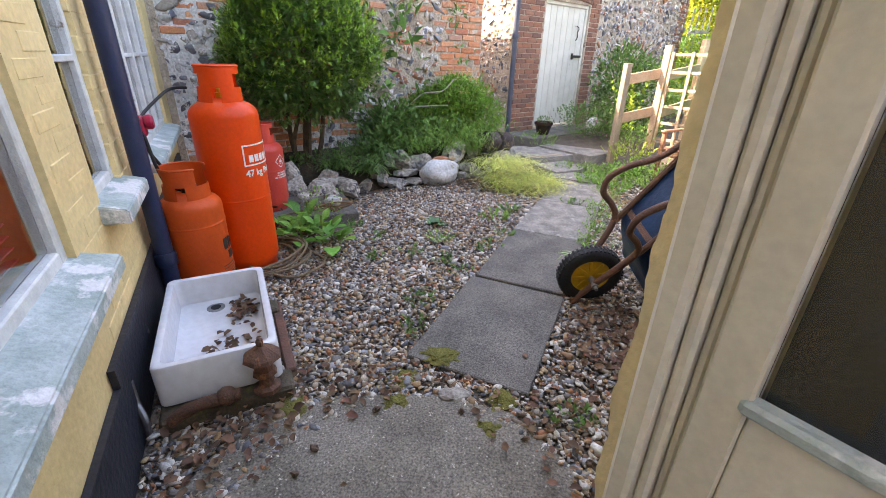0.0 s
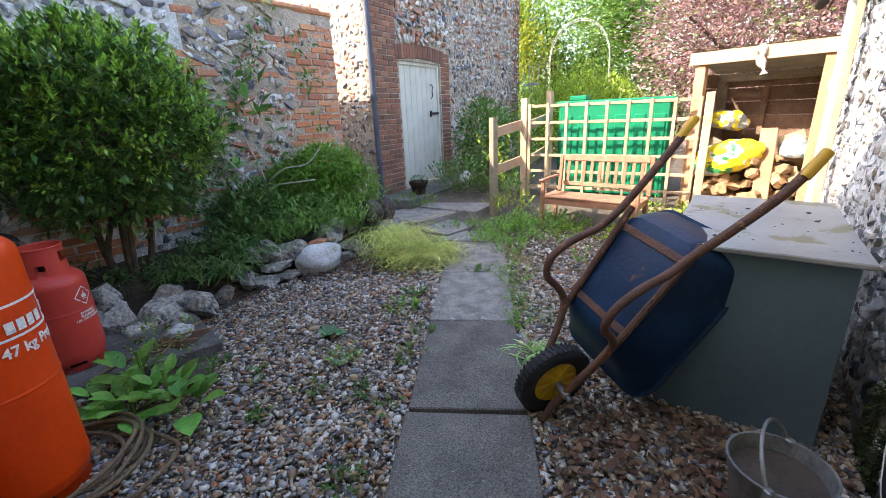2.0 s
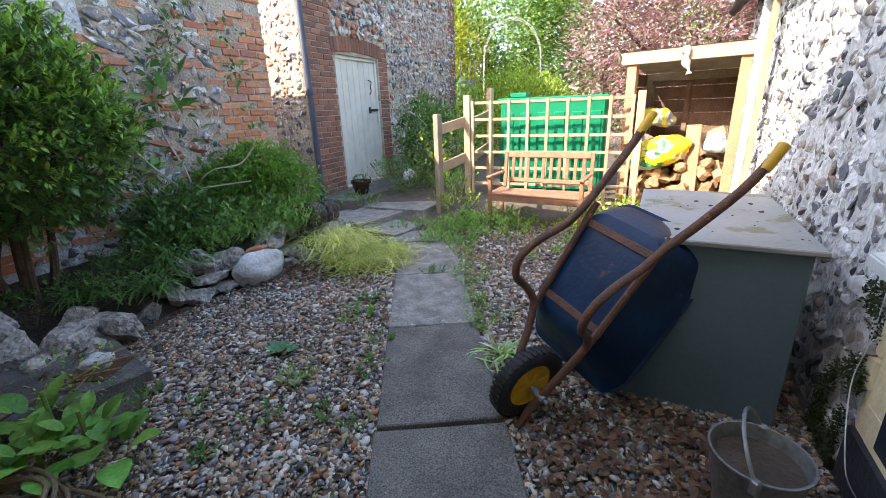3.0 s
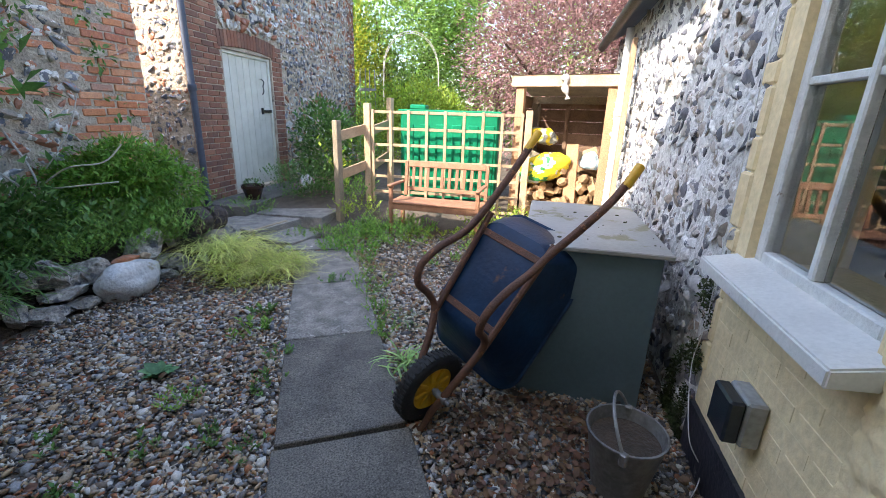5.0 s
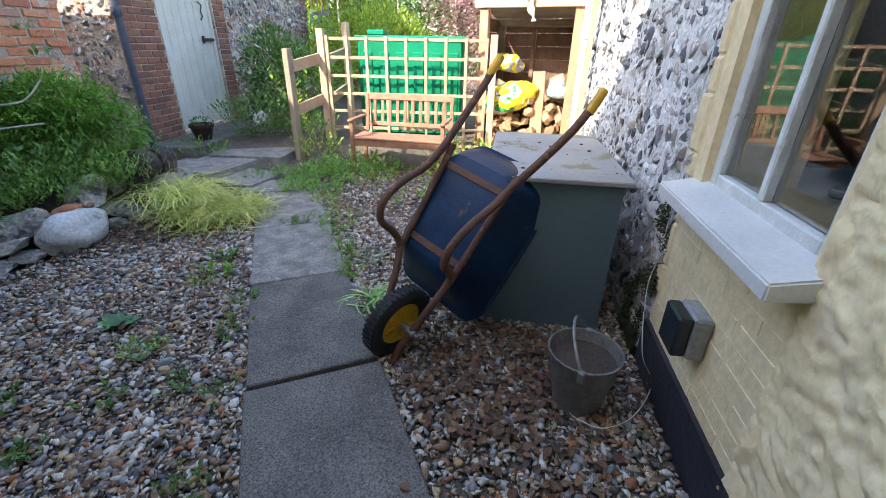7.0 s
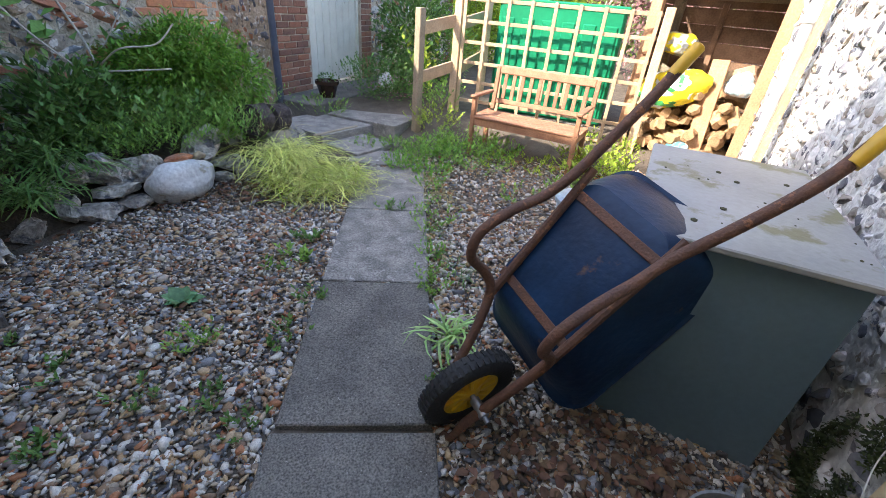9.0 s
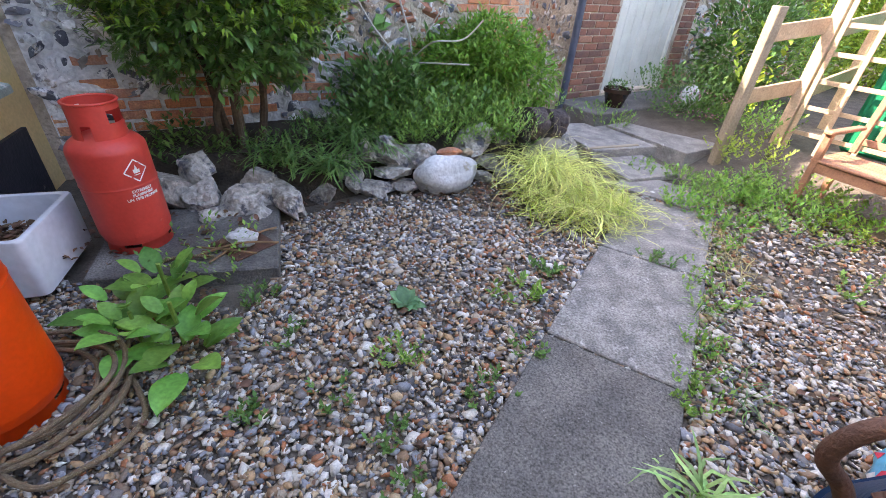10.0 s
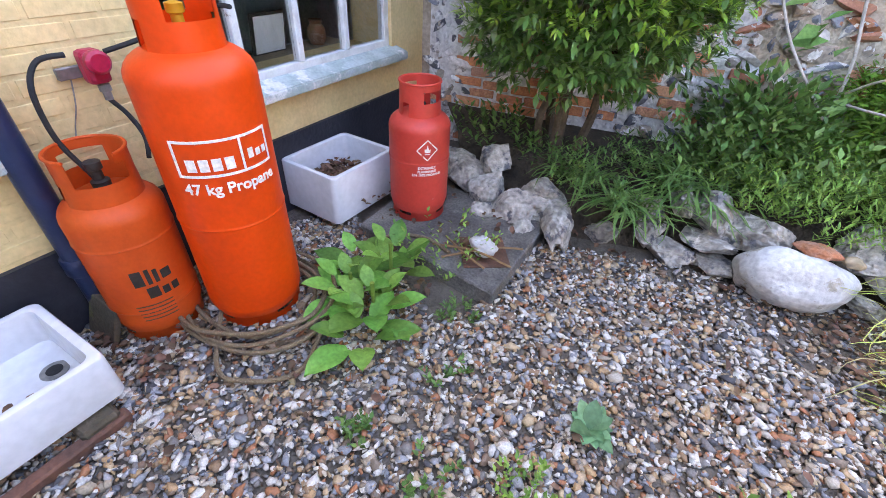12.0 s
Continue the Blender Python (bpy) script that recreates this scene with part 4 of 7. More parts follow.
def shroud(r, z0, z1, gap, mat, parent, th=0.004, n=60, window=0.11, opening=None):
    """The handle ring of a gas bottle, with hand holes cut through and a rolled rim."""
    bm = bmesh.new()
    h = z1 - z0
    lo, hi = z0 + h * 0.45, z0 + h * 0.80
    levels = [z0, lo, hi, z1]
    hole = 2 * math.pi * 0.5
    for s, rr in ((0, r), (1, r - th)):
        rings = [[bm.verts.new((rr * (1.04 if z == z0 else 1.0) * math.cos(2 * math.pi * i / n), rr * (1.04 if z == z0 else 1.0) * math.sin(2 * math.pi * i / n), z)) for i in range(n)] for z in levels]
        for j in range(3):
            for i in range(n):
                a = (i + 0.5) / n
                d = min(abs(a - c) for c in (0.06, 0.56, 1.06))
                if opening and j and min(abs(a - opening[0]), 1 - abs(a - opening[0])) < opening[1]:
                    continue
                if j == 1 and d < window:
                    continue
                if j == 0 and (abs(a - 0.3) < 0.04 or abs(a - 0.8) < 0.04):
                    continue
                q = (rings[j][i], rings[j][(i + 1) % n], rings[j + 1][(i + 1) % n], rings[j + 1][i])
                bm.faces.new(q if s == 0 else tuple(reversed(q)))
    ring = part("handle_ring", bm, mat, parent, smooth=True)
    bm = bmesh.new()
    start, turn = (opening[0] + opening[1], 1 - 2 * opening[1]) if opening else (0.0, 1.0)
    tube(bm, [(r * math.cos(2 * math.pi * (start + turn * i / 40)), r * math.sin(2 * math.pi * (start + turn * i / 40)), z1) for i in range(41 if opening else 40)], 0.006, 8, closed=not opening)
    part("rim", bm, mat, ring, smooth=True)
    return ring


def gas_bottle(m, r, height, mat, label, seams, shroud_r, shroud_h, opening=None):
    t = thing("gas_bottle", label, "gas bottle", "gas bottles by the house wall", m)
    body_top = height - shroud_h * 0.86
    dome = r * 0.5
    prof = [(r * 0.72, 0.035), (r * 0.93, 0.055), (r, 0.10), (r, 0.102), (r, 0.13)]
    for s in sorted(seams):
        prof += [(r, s - 0.03), (r, s - 0.009), (r, s - 0.008), (r + 0.003, s), (r, s + 0.008), (r, s + 0.009), (r, s + 0.03)]
    prof += [(r, body_top - dome - 0.02), (r, body_top - dome)]
    for i in range(1, 8):
        a = i / 8 * math.pi / 2
        prof.append((r * math.cos(a) ** 0.8, body_top - dome + dome * math.sin(a)))
    prof.append((0.02, body_top + 0.002))
    bm = bmesh.new()
    lathe(bm, prof, 48)
    part("body", bm, mat, t, smooth=True)
    bm = bmesh.new()
    n = 48
    rings = [[bm.verts.new((q * math.cos(2 * math.pi * i / n), q * math.sin(2 * math.pi * i / n), z)) for i in range(n)] for q, z in ((r * 0.93, 0.085), (r * 0.90, 0.035), (r * 0.92, 0.0))]
    for j in range(2):
        for i in range(n):
            if j == 0 and i % 12 in (2, 3, 4, 5):
                continue
            bm.faces.new((rings[j + 1][i], rings[j + 1][(i + 1) % n], rings[j][(i + 1) % n], rings[j][i]))
    bmesh.ops.solidify(bm, geom=bm.faces[:], thickness=0.004)
    part("foot_ring", bm, mat, t, smooth=True)
    shroud(shroud_r, height - shroud_h, height, 0, mat, t, opening=opening)
    bm = bmesh.new()
    lathe(bm, [(0.028, body_top - 0.01), (0.03, body_top + 0.03), (0.018, body_top + 0.035), (0.018, body_top + 0.07), (0.026, body_top + 0.075), (0.026, body_top + 0.10), (0.01, body_top + 0.105)], 16)
    part("valve", bm, YELLOWPLASTIC if r > 0.17 else BLACKIRON, t, "brass-coloured valve", smooth=True)
    return t


big = gas_bottle(pose(-1.337, 2.748, 0.012, 0, 0, 0), 0.196, 1.30, ORANGE, "tall bright orange propane gas bottle with white lettering", (0.52,), 0.118, 0.21)
FACE = pose(0, 0, 0, 0, 0, 95)
q = 0.197
part("logo_frame", bars([(-0.165, 0.855, 0.165, 0.864), (-0.165, 0.735, 0.165, 0.744), (-0.165, 0.744, -0.156, 0.855), (0.156, 0.744, 0.165, 0.855), (0.045, 0.744, 0.053, 0.855)], q), WHITEINK, big, "white outlined logo panel", m=FACE)
for spec in ((-0.13, 0.757, -0.10, 0.80), (-0.09, 0.757, -0.06, 0.80), (-0.05, 0.757, -0.02, 0.80), (-0.01, 0.757, 0.02, 0.80), (0.07, 0.775, 0.09, 0.81), (0.10, 0.775, 0.12, 0.80), (0.13, 0.775, 0.148, 0.80)):
    part("logo_stroke", bars([spec], q), WHITEINK, big, m=FACE)
lettering("47 kg Propane", 0.056, WHITEINK, big, FACE @ pose(0, 0, 0.672), "white stencilled weight and contents", q, 0.0012)
small = gas_bottle(pose(-1.422, 2.365, 0.012, 0, 0, 0), 0.165, 0.79, ORANGEDULL, "shorter dull orange gas bottle with black lettering", (0.17, 0.47), 0.115, 0.17, (0.02, 0.10))
for spec in ((0.0, 0.30, 0.035, 0.37), (0.045, 0.30, 0.06, 0.37), (0.07, 0.30, 0.085, 0.36), (0.095, 0.305, 0.13, 0.345), (0.03, 0.235, 0.07, 0.285), (0.08, 0.235, 0.105, 0.27), (0.115, 0.235, 0.14, 0.27)):
    part("logo_stroke", bars([spec], 0.166), BLACKINK, small, "black stencilled brand mark", m=pose(0, 0, 0, 0, 0, 82))
part("small_print", bars([(-0.03 + 0.002 * i, 0.20 - 0.018 * i, 0.10, 0.205 - 0.018 * i) for i in range(5)], 0.166), RUST, small, "faint printed lines", m=pose(0, 0, 0, 0, 0, 82))
red = gas_bottle(pose(-1.595, 3.735, 0.095, 0, 0, 0), 0.164, 0.745, REDPAINT, "faded red propane gas bottle with flammable sign", (0.36,), 0.105, 0.165)
RF = pose(0, 0, 0, 0, 0, 76)
bm = bmesh.new()
s = 0.055
for a, b in (((-s, 0), (0, s)), ((0, s), (s, 0)), ((s, 0), (0, -s)), ((0, -s), (-s, 0))):
    d = Vector((b[0] - a[0], b[1] - a[1], 0)).normalized().cross(Vector((0, 0, 1))) * 0.003
    bm.faces.new([bm.verts.new((p[0] + k * d.x, p[1] + 0.44 + k * d.y, 0.0012)) for p, k in ((a, 1), (b, 1), (b, -1), (a, -1))])
bm.faces.new([bm.verts.new((x, y + 0.44, 0.0012)) for x, y in ((-0.014, -0.012), (0.014, -0.012), (0.017, 0.006), (0.007, 0.004), (0.0, 0.03), (-0.006, 0.008), (-0.016, 0.008))])
bm.faces.new([bm.verts.new((x, y + 0.44, 0.0012)) for x, y in ((-0.014, -0.022), (0.014, -0.022), (0.014, -0.018), (-0.014, -0.018))])
wrap(bm, 0.165)
part("hazard_diamond", bm, WHITEINK, red, "white flame diamond", m=RF)
for i, txt in enumerate(("EXTREMELY", "FLAMMABLE", "UN 1978 PROPANE")):
    lettering(txt, 0.019, WHITEINK, red, RF @ pose(0, 0, 0.335 - 0.02 * i), "", 0.165, 0.0004)

# ---- regulator, hoses ----
reg = thing("gas_regulator", "red gas regulator fixed to the yellow wall", "regulator", m=L @ pose(2.70, -0.06, 1.0))
bm = bmesh.new()
box(bm, -0.045, -0.03, -0.06, 0.03, 0.035, 0.055, 0.018, segments=2)
part("body", bm, surface("red_enamel", (0.45, 0.02, 0.06), (0.38, 0.02, 0.05), 20, 0.35, 0.1, 60), reg)
bm = bmesh.new()
lathe(bm, [(0.036, 0), (0.04, 0.01), (0.04, 0.03), (0.03, 0.04)], 20)
part("dial", bm, surface("red_enamel_cap", (0.45, 0.02, 0.06), (0.40, 0.02, 0.05), 20, 0.3, 0.05, 60), reg, m=pose(-0.01, -0.03, 0.02, 90, 0, 0))
bm = bmesh.new()
lathe(bm, [(0.014, -0.12), (0.014, -0.09), (0.02, -0.088), (0.02, -0.065), (0.012, -0.06)], 12)
part("fitting", bm, GALV, reg)
part("bracket", boxes((-0.11, 0.035, -0.04, 0.0, 0.055, 0.0), bevel=0.003), GALV, reg)


def hose(name, label, pts, r, mat, m=None, steps=10, n=8):
    bm = bmesh.new()
    tube(bm, spline(pts, steps), r, n)
    return tagged(part(name, bm, mat, m=m, smooth=True), label, "hose")


hose("gas_hose", "black rubber gas hose from the regulator to a bottle", [(2.62, -0.07, 1.05), (2.54, -0.06, 1.04), (2.48, -0.10, 0.97), (2.47, -0.12, 0.82), (2.50, -0.15, 0.70), (2.50, -0.24, 0.66)], 0.009, RUBBER, L)
hose("gas_hose", "black rubber gas hose along the yellow wall", [(2.74, -0.07, 1.04), (2.85, -0.08, 1.06), (3.0, -0.12, 1.10), (3.12, -0.2, 1.16), (3.12, -0.3, 1.17)], 0.009, RUBBER, L)
hose("gas_hose", "short black rubber hose hanging below the regulator", [(2.70, -0.06, 0.88), (2.73, -0.08, 0.82), (2.74, -0.12, 0.74), (2.70, -0.18, 0.68)], 0.009, RUBBER, L)
hose("wire", "thin grey wire hanging from the regulator", [(2.62, -0.03, 0.96), (2.60, -0.03, 0.88), (2.57, -0.02, 0.80), (2.545, -0.03, 0.74)], 0.0025, GALV, L)
BRAID = surface("tan_braided_hose", (0.18, 0.12, 0.062), (0.10, 0.066, 0.038), 25, 0.6, 0.6, 300, spot=(0.30, 0.24, 0.15), spot_scale=320, spot_at=0.53)
rng = random.Random(5)
coil = []
for i in range(64):
    a = i / 64 * 2 * math.pi * 4.6
    grow = 0.30 + 0.035 * math.sin(i * 0.9) + 0.05 * math.sin(a * 0.37)
    coil.append((-1.30 + grow * 1.05 * math.cos(a) + 0.02 * math.sin(i), 2.74 + grow * 0.92 * math.sin(a), 0.05 + 0.004 * (i // 14) * 4 + 0.012 * math.sin(i * 0.6)))
coil += [(-1.02, 2.52, 0.05), (-0.86, 2.60, 0.05), (-0.81, 2.78, 0.045), (-0.93, 2.90, 0.05), (-1.05, 2.98, 0.05), (-1.25, 3.25, 0.05), (-1.4, 3.42, 0.10), (-1.3, 3.6, 0.11), (-1.1, 3.65, 0.12)]
hose("coiled_hose", "tan braided rubber hose coiled round the tall bottle", coil, 0.0100, BRAID, steps=5)


# ---- sinks ----
def butler_sink(m, lx, ly, h, wall_t, label, drain_at):
    t = thing("butler_sink", label, "sink", "old sinks by the house wall", m)
    bm = bmesh.new()

    def ring(x, y, z, rad, n=6):
        out = []
        for cx, cy, a0 in ((x - rad, y - rad, 0), (-x + rad, y - rad, 90), (-x + rad, -y + rad, 180), (x - rad, -y + rad, 270)):
            for i in range(n + 1):
                a = radians(a0 + 90 * i / n)
                out.append(bm.verts.new((cx + rad * math.cos(a), cy + rad * math.sin(a), z)))
        return out
    X, Y = lx / 2, ly / 2
    rings = [ring(X - 0.012, Y - 0.012, 0.0, 0.03), ring(X, Y, 0.012, 0.035), ring(X, Y, h - 0.012, 0.035), ring(X - 0.004, Y - 0.004, h - 0.003, 0.035), ring(X - 0.012, Y - 0.012, h, 0.03),
             ring(X - wall_t + 0.010, Y - wall_t + 0.010, h, 0.03), ring(X - wall_t + 0.002, Y - wall_t + 0.002, h - 0.004, 0.03), ring(X - wall_t, Y - wall_t, h - 0.014, 0.03),
             ring(X - wall_t - 0.006, Y - wall_t - 0.006, 0.055, 0.035), ring(X - wall_t - 0.03, Y - wall_t - 0.03, 0.036, 0.03)]
    k = len(rings[0])
    for a, b in zip(rings, rings[1:]):
        for i in range(k):
            bm.faces.new((a[i], a[(i + 1) % k], b[(i + 1) % k], b[i]))
    bm.faces.new(list(reversed(rings[0])))
    bm.faces.new(rings[-1])
    part("basin", bm, CERAMIC, t, smooth=True)
    bm = bmesh.new()
    lathe(bm, [(0.045, 0.0), (0.045, 0.003), (0.028, 0.004)], 20)
    part("drain_ring", bm, GALV, t, "dull metal plug ring", m=pose(drain_at[0], drain_at[1], 0.0365))
    bm = bmesh.new()
    lathe(bm, [(0.026, 0.0), (0.026, 0.0055)], 18)
    part("plug_hole", bm, RUBBER, t, "dark plug hole", m=pose(drain_at[0], drain_at[1], 0.0365))
    return t


SINK_A = pose(-1.015, 1.785, 0.075, 0, 0, 28.5)
butler_sink(SINK_A, 0.47, 0.78, 0.2, 0.035, "shallow white glazed butler sink holding dead leaves", (-0.03, 0.29))
SINK_B = pose(-1.985, 3.405, 0.05, 0, 0, 26)
butler_sink(SINK_B, 0.43, 0.53, 0.30, 0.035, "deep white butler sink with stones and leaves inside", (0.0, 0.0))
base = thing("sink_base", "mossy old timber and stone base under the shallow sink", "base", m=pose(-1.0, 1.78, 0, 0, 0, 28.5))
MOSSWOOD = surface("mossy_timber", (0.10, 0.075, 0.05), (0.06, 0.05, 0.03), 12, 0.9, 0.7, 60, spot=(0.11, 0.11, 0.035), spot_scale=7, spot_at=0.58)
part("beam", boxes((-0.25, -0.45, -0.01, 0.26, -0.31, 0.074), bevel=0.012), MOSSWOOD, base)
part("beam", boxes((-0.2, 0.22, -0.01, 0.27, 0.34, 0.074), bevel=0.012), MOSSWOOD, base)
part("board", boxes((0.235, -0.30, -0.01, 0.285, 0.36, 0.05), bevel=0.008), surface("damp_board", (0.16, 0.07, 0.045), (0.10, 0.05, 0.035), 10, 0.85, 0.5, 70), base)

# rusty lantern ornament and pipe in front of the shallow sink
lan = thing("garden_lantern", "small rusty cast iron pagoda lantern ornament by the sink", "lantern", m=pose(-0.66, 1.475, 0.085))
bm = bmesh.new()
lathe(bm, [(0.055, 0), (0.055, 0.02), (0.035, 0.03), (0.03, 0.07), (0.05, 0.085), (0.045, 0.10), (0.038, 0.105), (0.038, 0.165), (0.05, 0.17)], 8)
part("body", bm, RUST, lan)
bm = bmesh.new()
lathe(bm, [(0.078, 0.168), (0.07, 0.182), (0.04, 0.205), (0.014, 0.225), (0.016, 0.245), (0.006, 0.26)], 8)
part("roof", bm, RUST, lan)
bm = bmesh.new()
tube(bm, spline([(-0.98, 1.30, 0.05), (-0.90, 1.335, 0.10), (-0.80, 1.385, 0.11), (-0.74, 1.41, 0.11)], 6), [0.026] * 19, 10)
bmesh.ops.create_icosphere(bm, subdivisions=2, radius=0.04, matrix=pose(-0.79, 1.39, 0.115))
tagged(part("rusty_tap", bm, RUST, smooth=True), "rusty old iron tap lying before the sink", "tap")
bm = bmesh.new()
tube(bm, spline([(-1.06, 1.27, 0.0), (-1.04, 1.26, 0.10), (-1.09, 1.30, 0.14), (-1.10, 1.31, 0.24)], 6), 0.012, 8)
tagged(part("waste_pipe", bm, GALV, smooth=True), "thin grey metal pipe at the wall's foot", "pipe")
tagged(part("tile_shard", boxes((-0.09, -0.012, 0, 0.09, 0.012, 0.2), bevel=0.004), MOSSWOOD, m=pose(-1.40, 2.13, 0.0, -18, 8, 28)), "broken brown slate leaning beside the small bottle", "slate")

# ---- grey storage box ----
chest = thing("storage_box", "grey painted metal storage box against the flint wall", "storage box", m=R)
part("front_panel", boxes((0.40, 0.18, 0.0, 0.425, 0.81, 0.845), bevel=0.004), GREYBOX, chest)
part("back_panel", boxes((1.465, 0.18, 0.0, 1.49, 0.81, 0.845), bevel=0.004), GREYBOX, chest)
part("side_panel", boxes((0.427, 0.18, 0.0, 1.463, 0.205, 0.845), bevel=0.004), GREYBOX, chest)
part("side_panel", boxes((0.427, 0.785, 0.0, 1.463, 0.81, 0.845), bevel=0.004), GREYBOX, chest)
lid = part("lid", boxes((0.365, 0.145, 0.848, 1.55, 0.845, 0.872), bevel=0.005), GREYLID, chest, "pale grey lid with moss and droppings")
rng = random.Random(9)
CRUMB = surface("moss_crumb", (0.05, 0.05, 0.025), (0.09, 0.08, 0.04), 40, 0.95, 0.5, 90)
for i in range(22):
    x, y = rng.uniform(0.42, 1.3), 0.5 + rng.gauss(0, 0.16)
    s = rng.choice((0.004, 0.006, 0.008, 0.013))
    bm = bmesh.new()
    bmesh.ops.create_icosphere(bm, subdivisions=1, radius=s, matrix=Matrix.Translation((x, max(0.18, min(0.8, y)), 0.873)) @ Matrix.Diagonal((1.3, 1, 0.45, 1)))
    part("moss_crumb", bm, CRUMB, lid)

# ---- wheelbarrow, stood on its nose ----
ax_a = Vector((0.56, -0.138, 0.816)).normalized()
ax_b = Vector((0.07, -0.975, -0.2))
ax_b = (ax_b - ax_a * ax_b.dot(ax_a)).normalized()
ax_n = ax_b.cross(ax_a)
BARROW = Matrix(((ax_b.x, ax_a.x, ax_n.x, 0.945), (ax_b.y, ax_a.y, ax_n.y, 2.465), (ax_b.z, ax_a.z, ax_n.z, 0.192), (0, 0, 0, 1)))
bar = thing("wheelbarrow", "navy steel wheelbarrow with rusty tubes, tipped upright against the box", "wheelbarrow", m=BARROW)
for sx in (-1, 1):
    pts = [(sx * 0.285, 1.36, 0.0), (sx * 0.275 - 0.005, 1.20, 0.005), (sx * 0.25 - 0.03, 1.0, 0.02), (sx * 0.228 - 0.055, 0.84, 0.035), (sx * 0.225 - 0.062, 0.72, 0.075), (sx * 0.228 - 0.065, 0.60, 0.16), (sx * 0.228 - 0.065, 0.48, 0.205), (sx * 0.218 - 0.06, 0.39, 0.17),
           (sx * 0.20 - 0.05, 0.365, 0.08), (sx * 0.18 - 0.04, 0.32, 0.015), (sx * 0.145 - 0.02, 0.2, 0.0), (sx * 0.10, 0.0, 0.0), (sx * 0.09, -0.10, 0.0)]
    bm = bmesh.new()
    tube(bm, spline(pts, 6), 0.0192, 10)
    part("rail", bm, RUST, bar, "rusty brown bent steel tube", smooth=True)
    bm = bmesh.new()
    tube(bm, [(sx * 0.285, 1.28, 0.002), (sx * 0.2855, 1.30, 0.001), (sx * 0.287, 1.395, -0.003), (sx * 0.2872, 1.40, -0.003)], [0.021, 0.022, 0.022, 0.016], 12)
    part("grip", bm, YELLOWPLASTIC, bar, "yellow plastic grip", smooth=True)
    bm = bmesh.new()
    tube(bm, [(sx * 0.175 - 0.04, 0.31, -0.004), (sx * 0.205 - 0.055, 0.90, -0.004)], 0.017, 8)
    part("chassis_tube", bm, RUST, bar, smooth=True)
bm = bmesh.new()
tube(bm, spline([(-0.09, -0.10, 0.0), (-0.085, -0.19, -0.01), (0.0, -0.215, -0.012), (0.085, -0.19, -0.01), (0.09, -0.10, 0.0)], 6), 0.0165, 10)
part("nose_loop", bm, RUST, bar, smooth=True)
for y in (0.40, 0.80):
    part("cross_strap", boxes((-0.26, y - 0.018, -0.018, 0.15, y + 0.018, -0.010), bevel=0.002), RUST, bar)


def tray():
    bm = bmesh.new()
    rings = []
    n = 8
    for z, x, y0, y1, rad in ((-0.022, 0.17, 0.36, 0.84, 0.07), (-0.030, 0.205, 0.325, 0.875, 0.09), (-0.10, 0.235, 0.27, 0.92, 0.10), (-0.20, 0.275, 0.21, 0.965, 0.11), (-0.295, 0.30, 0.15, 1.0, 0.12), (-0.30, 0.312, 0.138, 1.015, 0.125), (-0.31, 0.312, 0.138, 1.015, 0.125)):
        cy, hy = (y0 + y1) / 2, (y1 - y0) / 2
        ring = []
        for cx, c2, a0 in ((x - rad, hy - rad, 0), (-x + rad, hy - rad, 90), (-x + rad, -hy + rad, 180), (x - rad, -hy + rad, 270)):
            for i in range(n + 1):
                a = radians(a0 + 90 * i / n)
                ring.append(bm.verts.new((cx + rad * math.cos(a), cy + c2 + rad * math.sin(a), z)))
        rings.append(ring)
    k = len(rings[0])
    for a, b in zip(rings, rings[1:]):
        for i in range(k):
            bm.faces.new((b[i], b[(i + 1) % k], a[(i + 1) % k], a[i]))
    bm.faces.new(rings[0])
    bmesh.ops.recalc_face_normals(bm, faces=bm.faces[:])
    bmesh.ops.solidify(bm, geom=bm.faces[:], thickness=-0.004)
    return bm


part("tray", tray(), NAVY, bar, "dented navy blue steel tray", smooth=True, m=pose(-0.06, 0, 0))
wheel = part("tyre", lathe(bmesh.new(), [(0.118, -0.03), (0.14, -0.042), (0.168, -0.042), (0.186, -0.030), (0.193, -0.012), (0.193, 0.012), (0.186, 0.030), (0.168, 0.042), (0.14, 0.042), (0.118, 0.03), (0.112, 0.0), (0.118, -0.03)], 48, cap=False), RUBBER, bar, "black rubber tyre", smooth=True, m=pose(0, 0, 0, 0, 90, 0))
bm = bmesh.new()
lathe(bm, [(0.03, -0.034), (0.05, -0.02), (0.10, -0.018), (0.118, -0.028), (0.118, 0.028), (0.10, 0.018), (0.05, 0.02), (0.03, 0.034)], 36)
part("rim", bm, YELLOWPLASTIC, wheel, "yellow plastic wheel rim", smooth=True)
bm = bmesh.new()
for i in range(8):
    box(bm, 0.03, -0.009, -0.03, 0.108, 0.009, 0.03, 0.003, m=pose(0, 0, 0, 0, 0, 45 * i))
part("spokes", bm, YELLOWPLASTIC, wheel)
bm = bmesh.new()
for i in range(44):
    a = 2 * math.pi * i / 44
    for s in (-1, 1):
        box(bm, 0.188, -0.006, 0.004, 0.197, 0.006, 0.03, m=Matrix.Rotation(a + (0.07 if s > 0 else 0), 4, "Z") @ Matrix.Diagonal((1, 1, s, 1)))
bmesh.ops.recalc_face_normals(bm, faces=bm.faces[:])
part("tread", bm, RUBBER, wheel)
bm = bmesh.new()
tube(bm, [(-0.13, 0, 0), (0.15, 0, 0)], 0.011, 10)
tube(bm, [(0.05, 0, 0), (0.125, 0, 0)], 0.02, 10)
tube(bm, [(-0.05, 0, 0), (-0.11, 0, 0)], 0.02, 10)
part("axle", bm, GALV, bar, "dull steel axle", smooth=True)

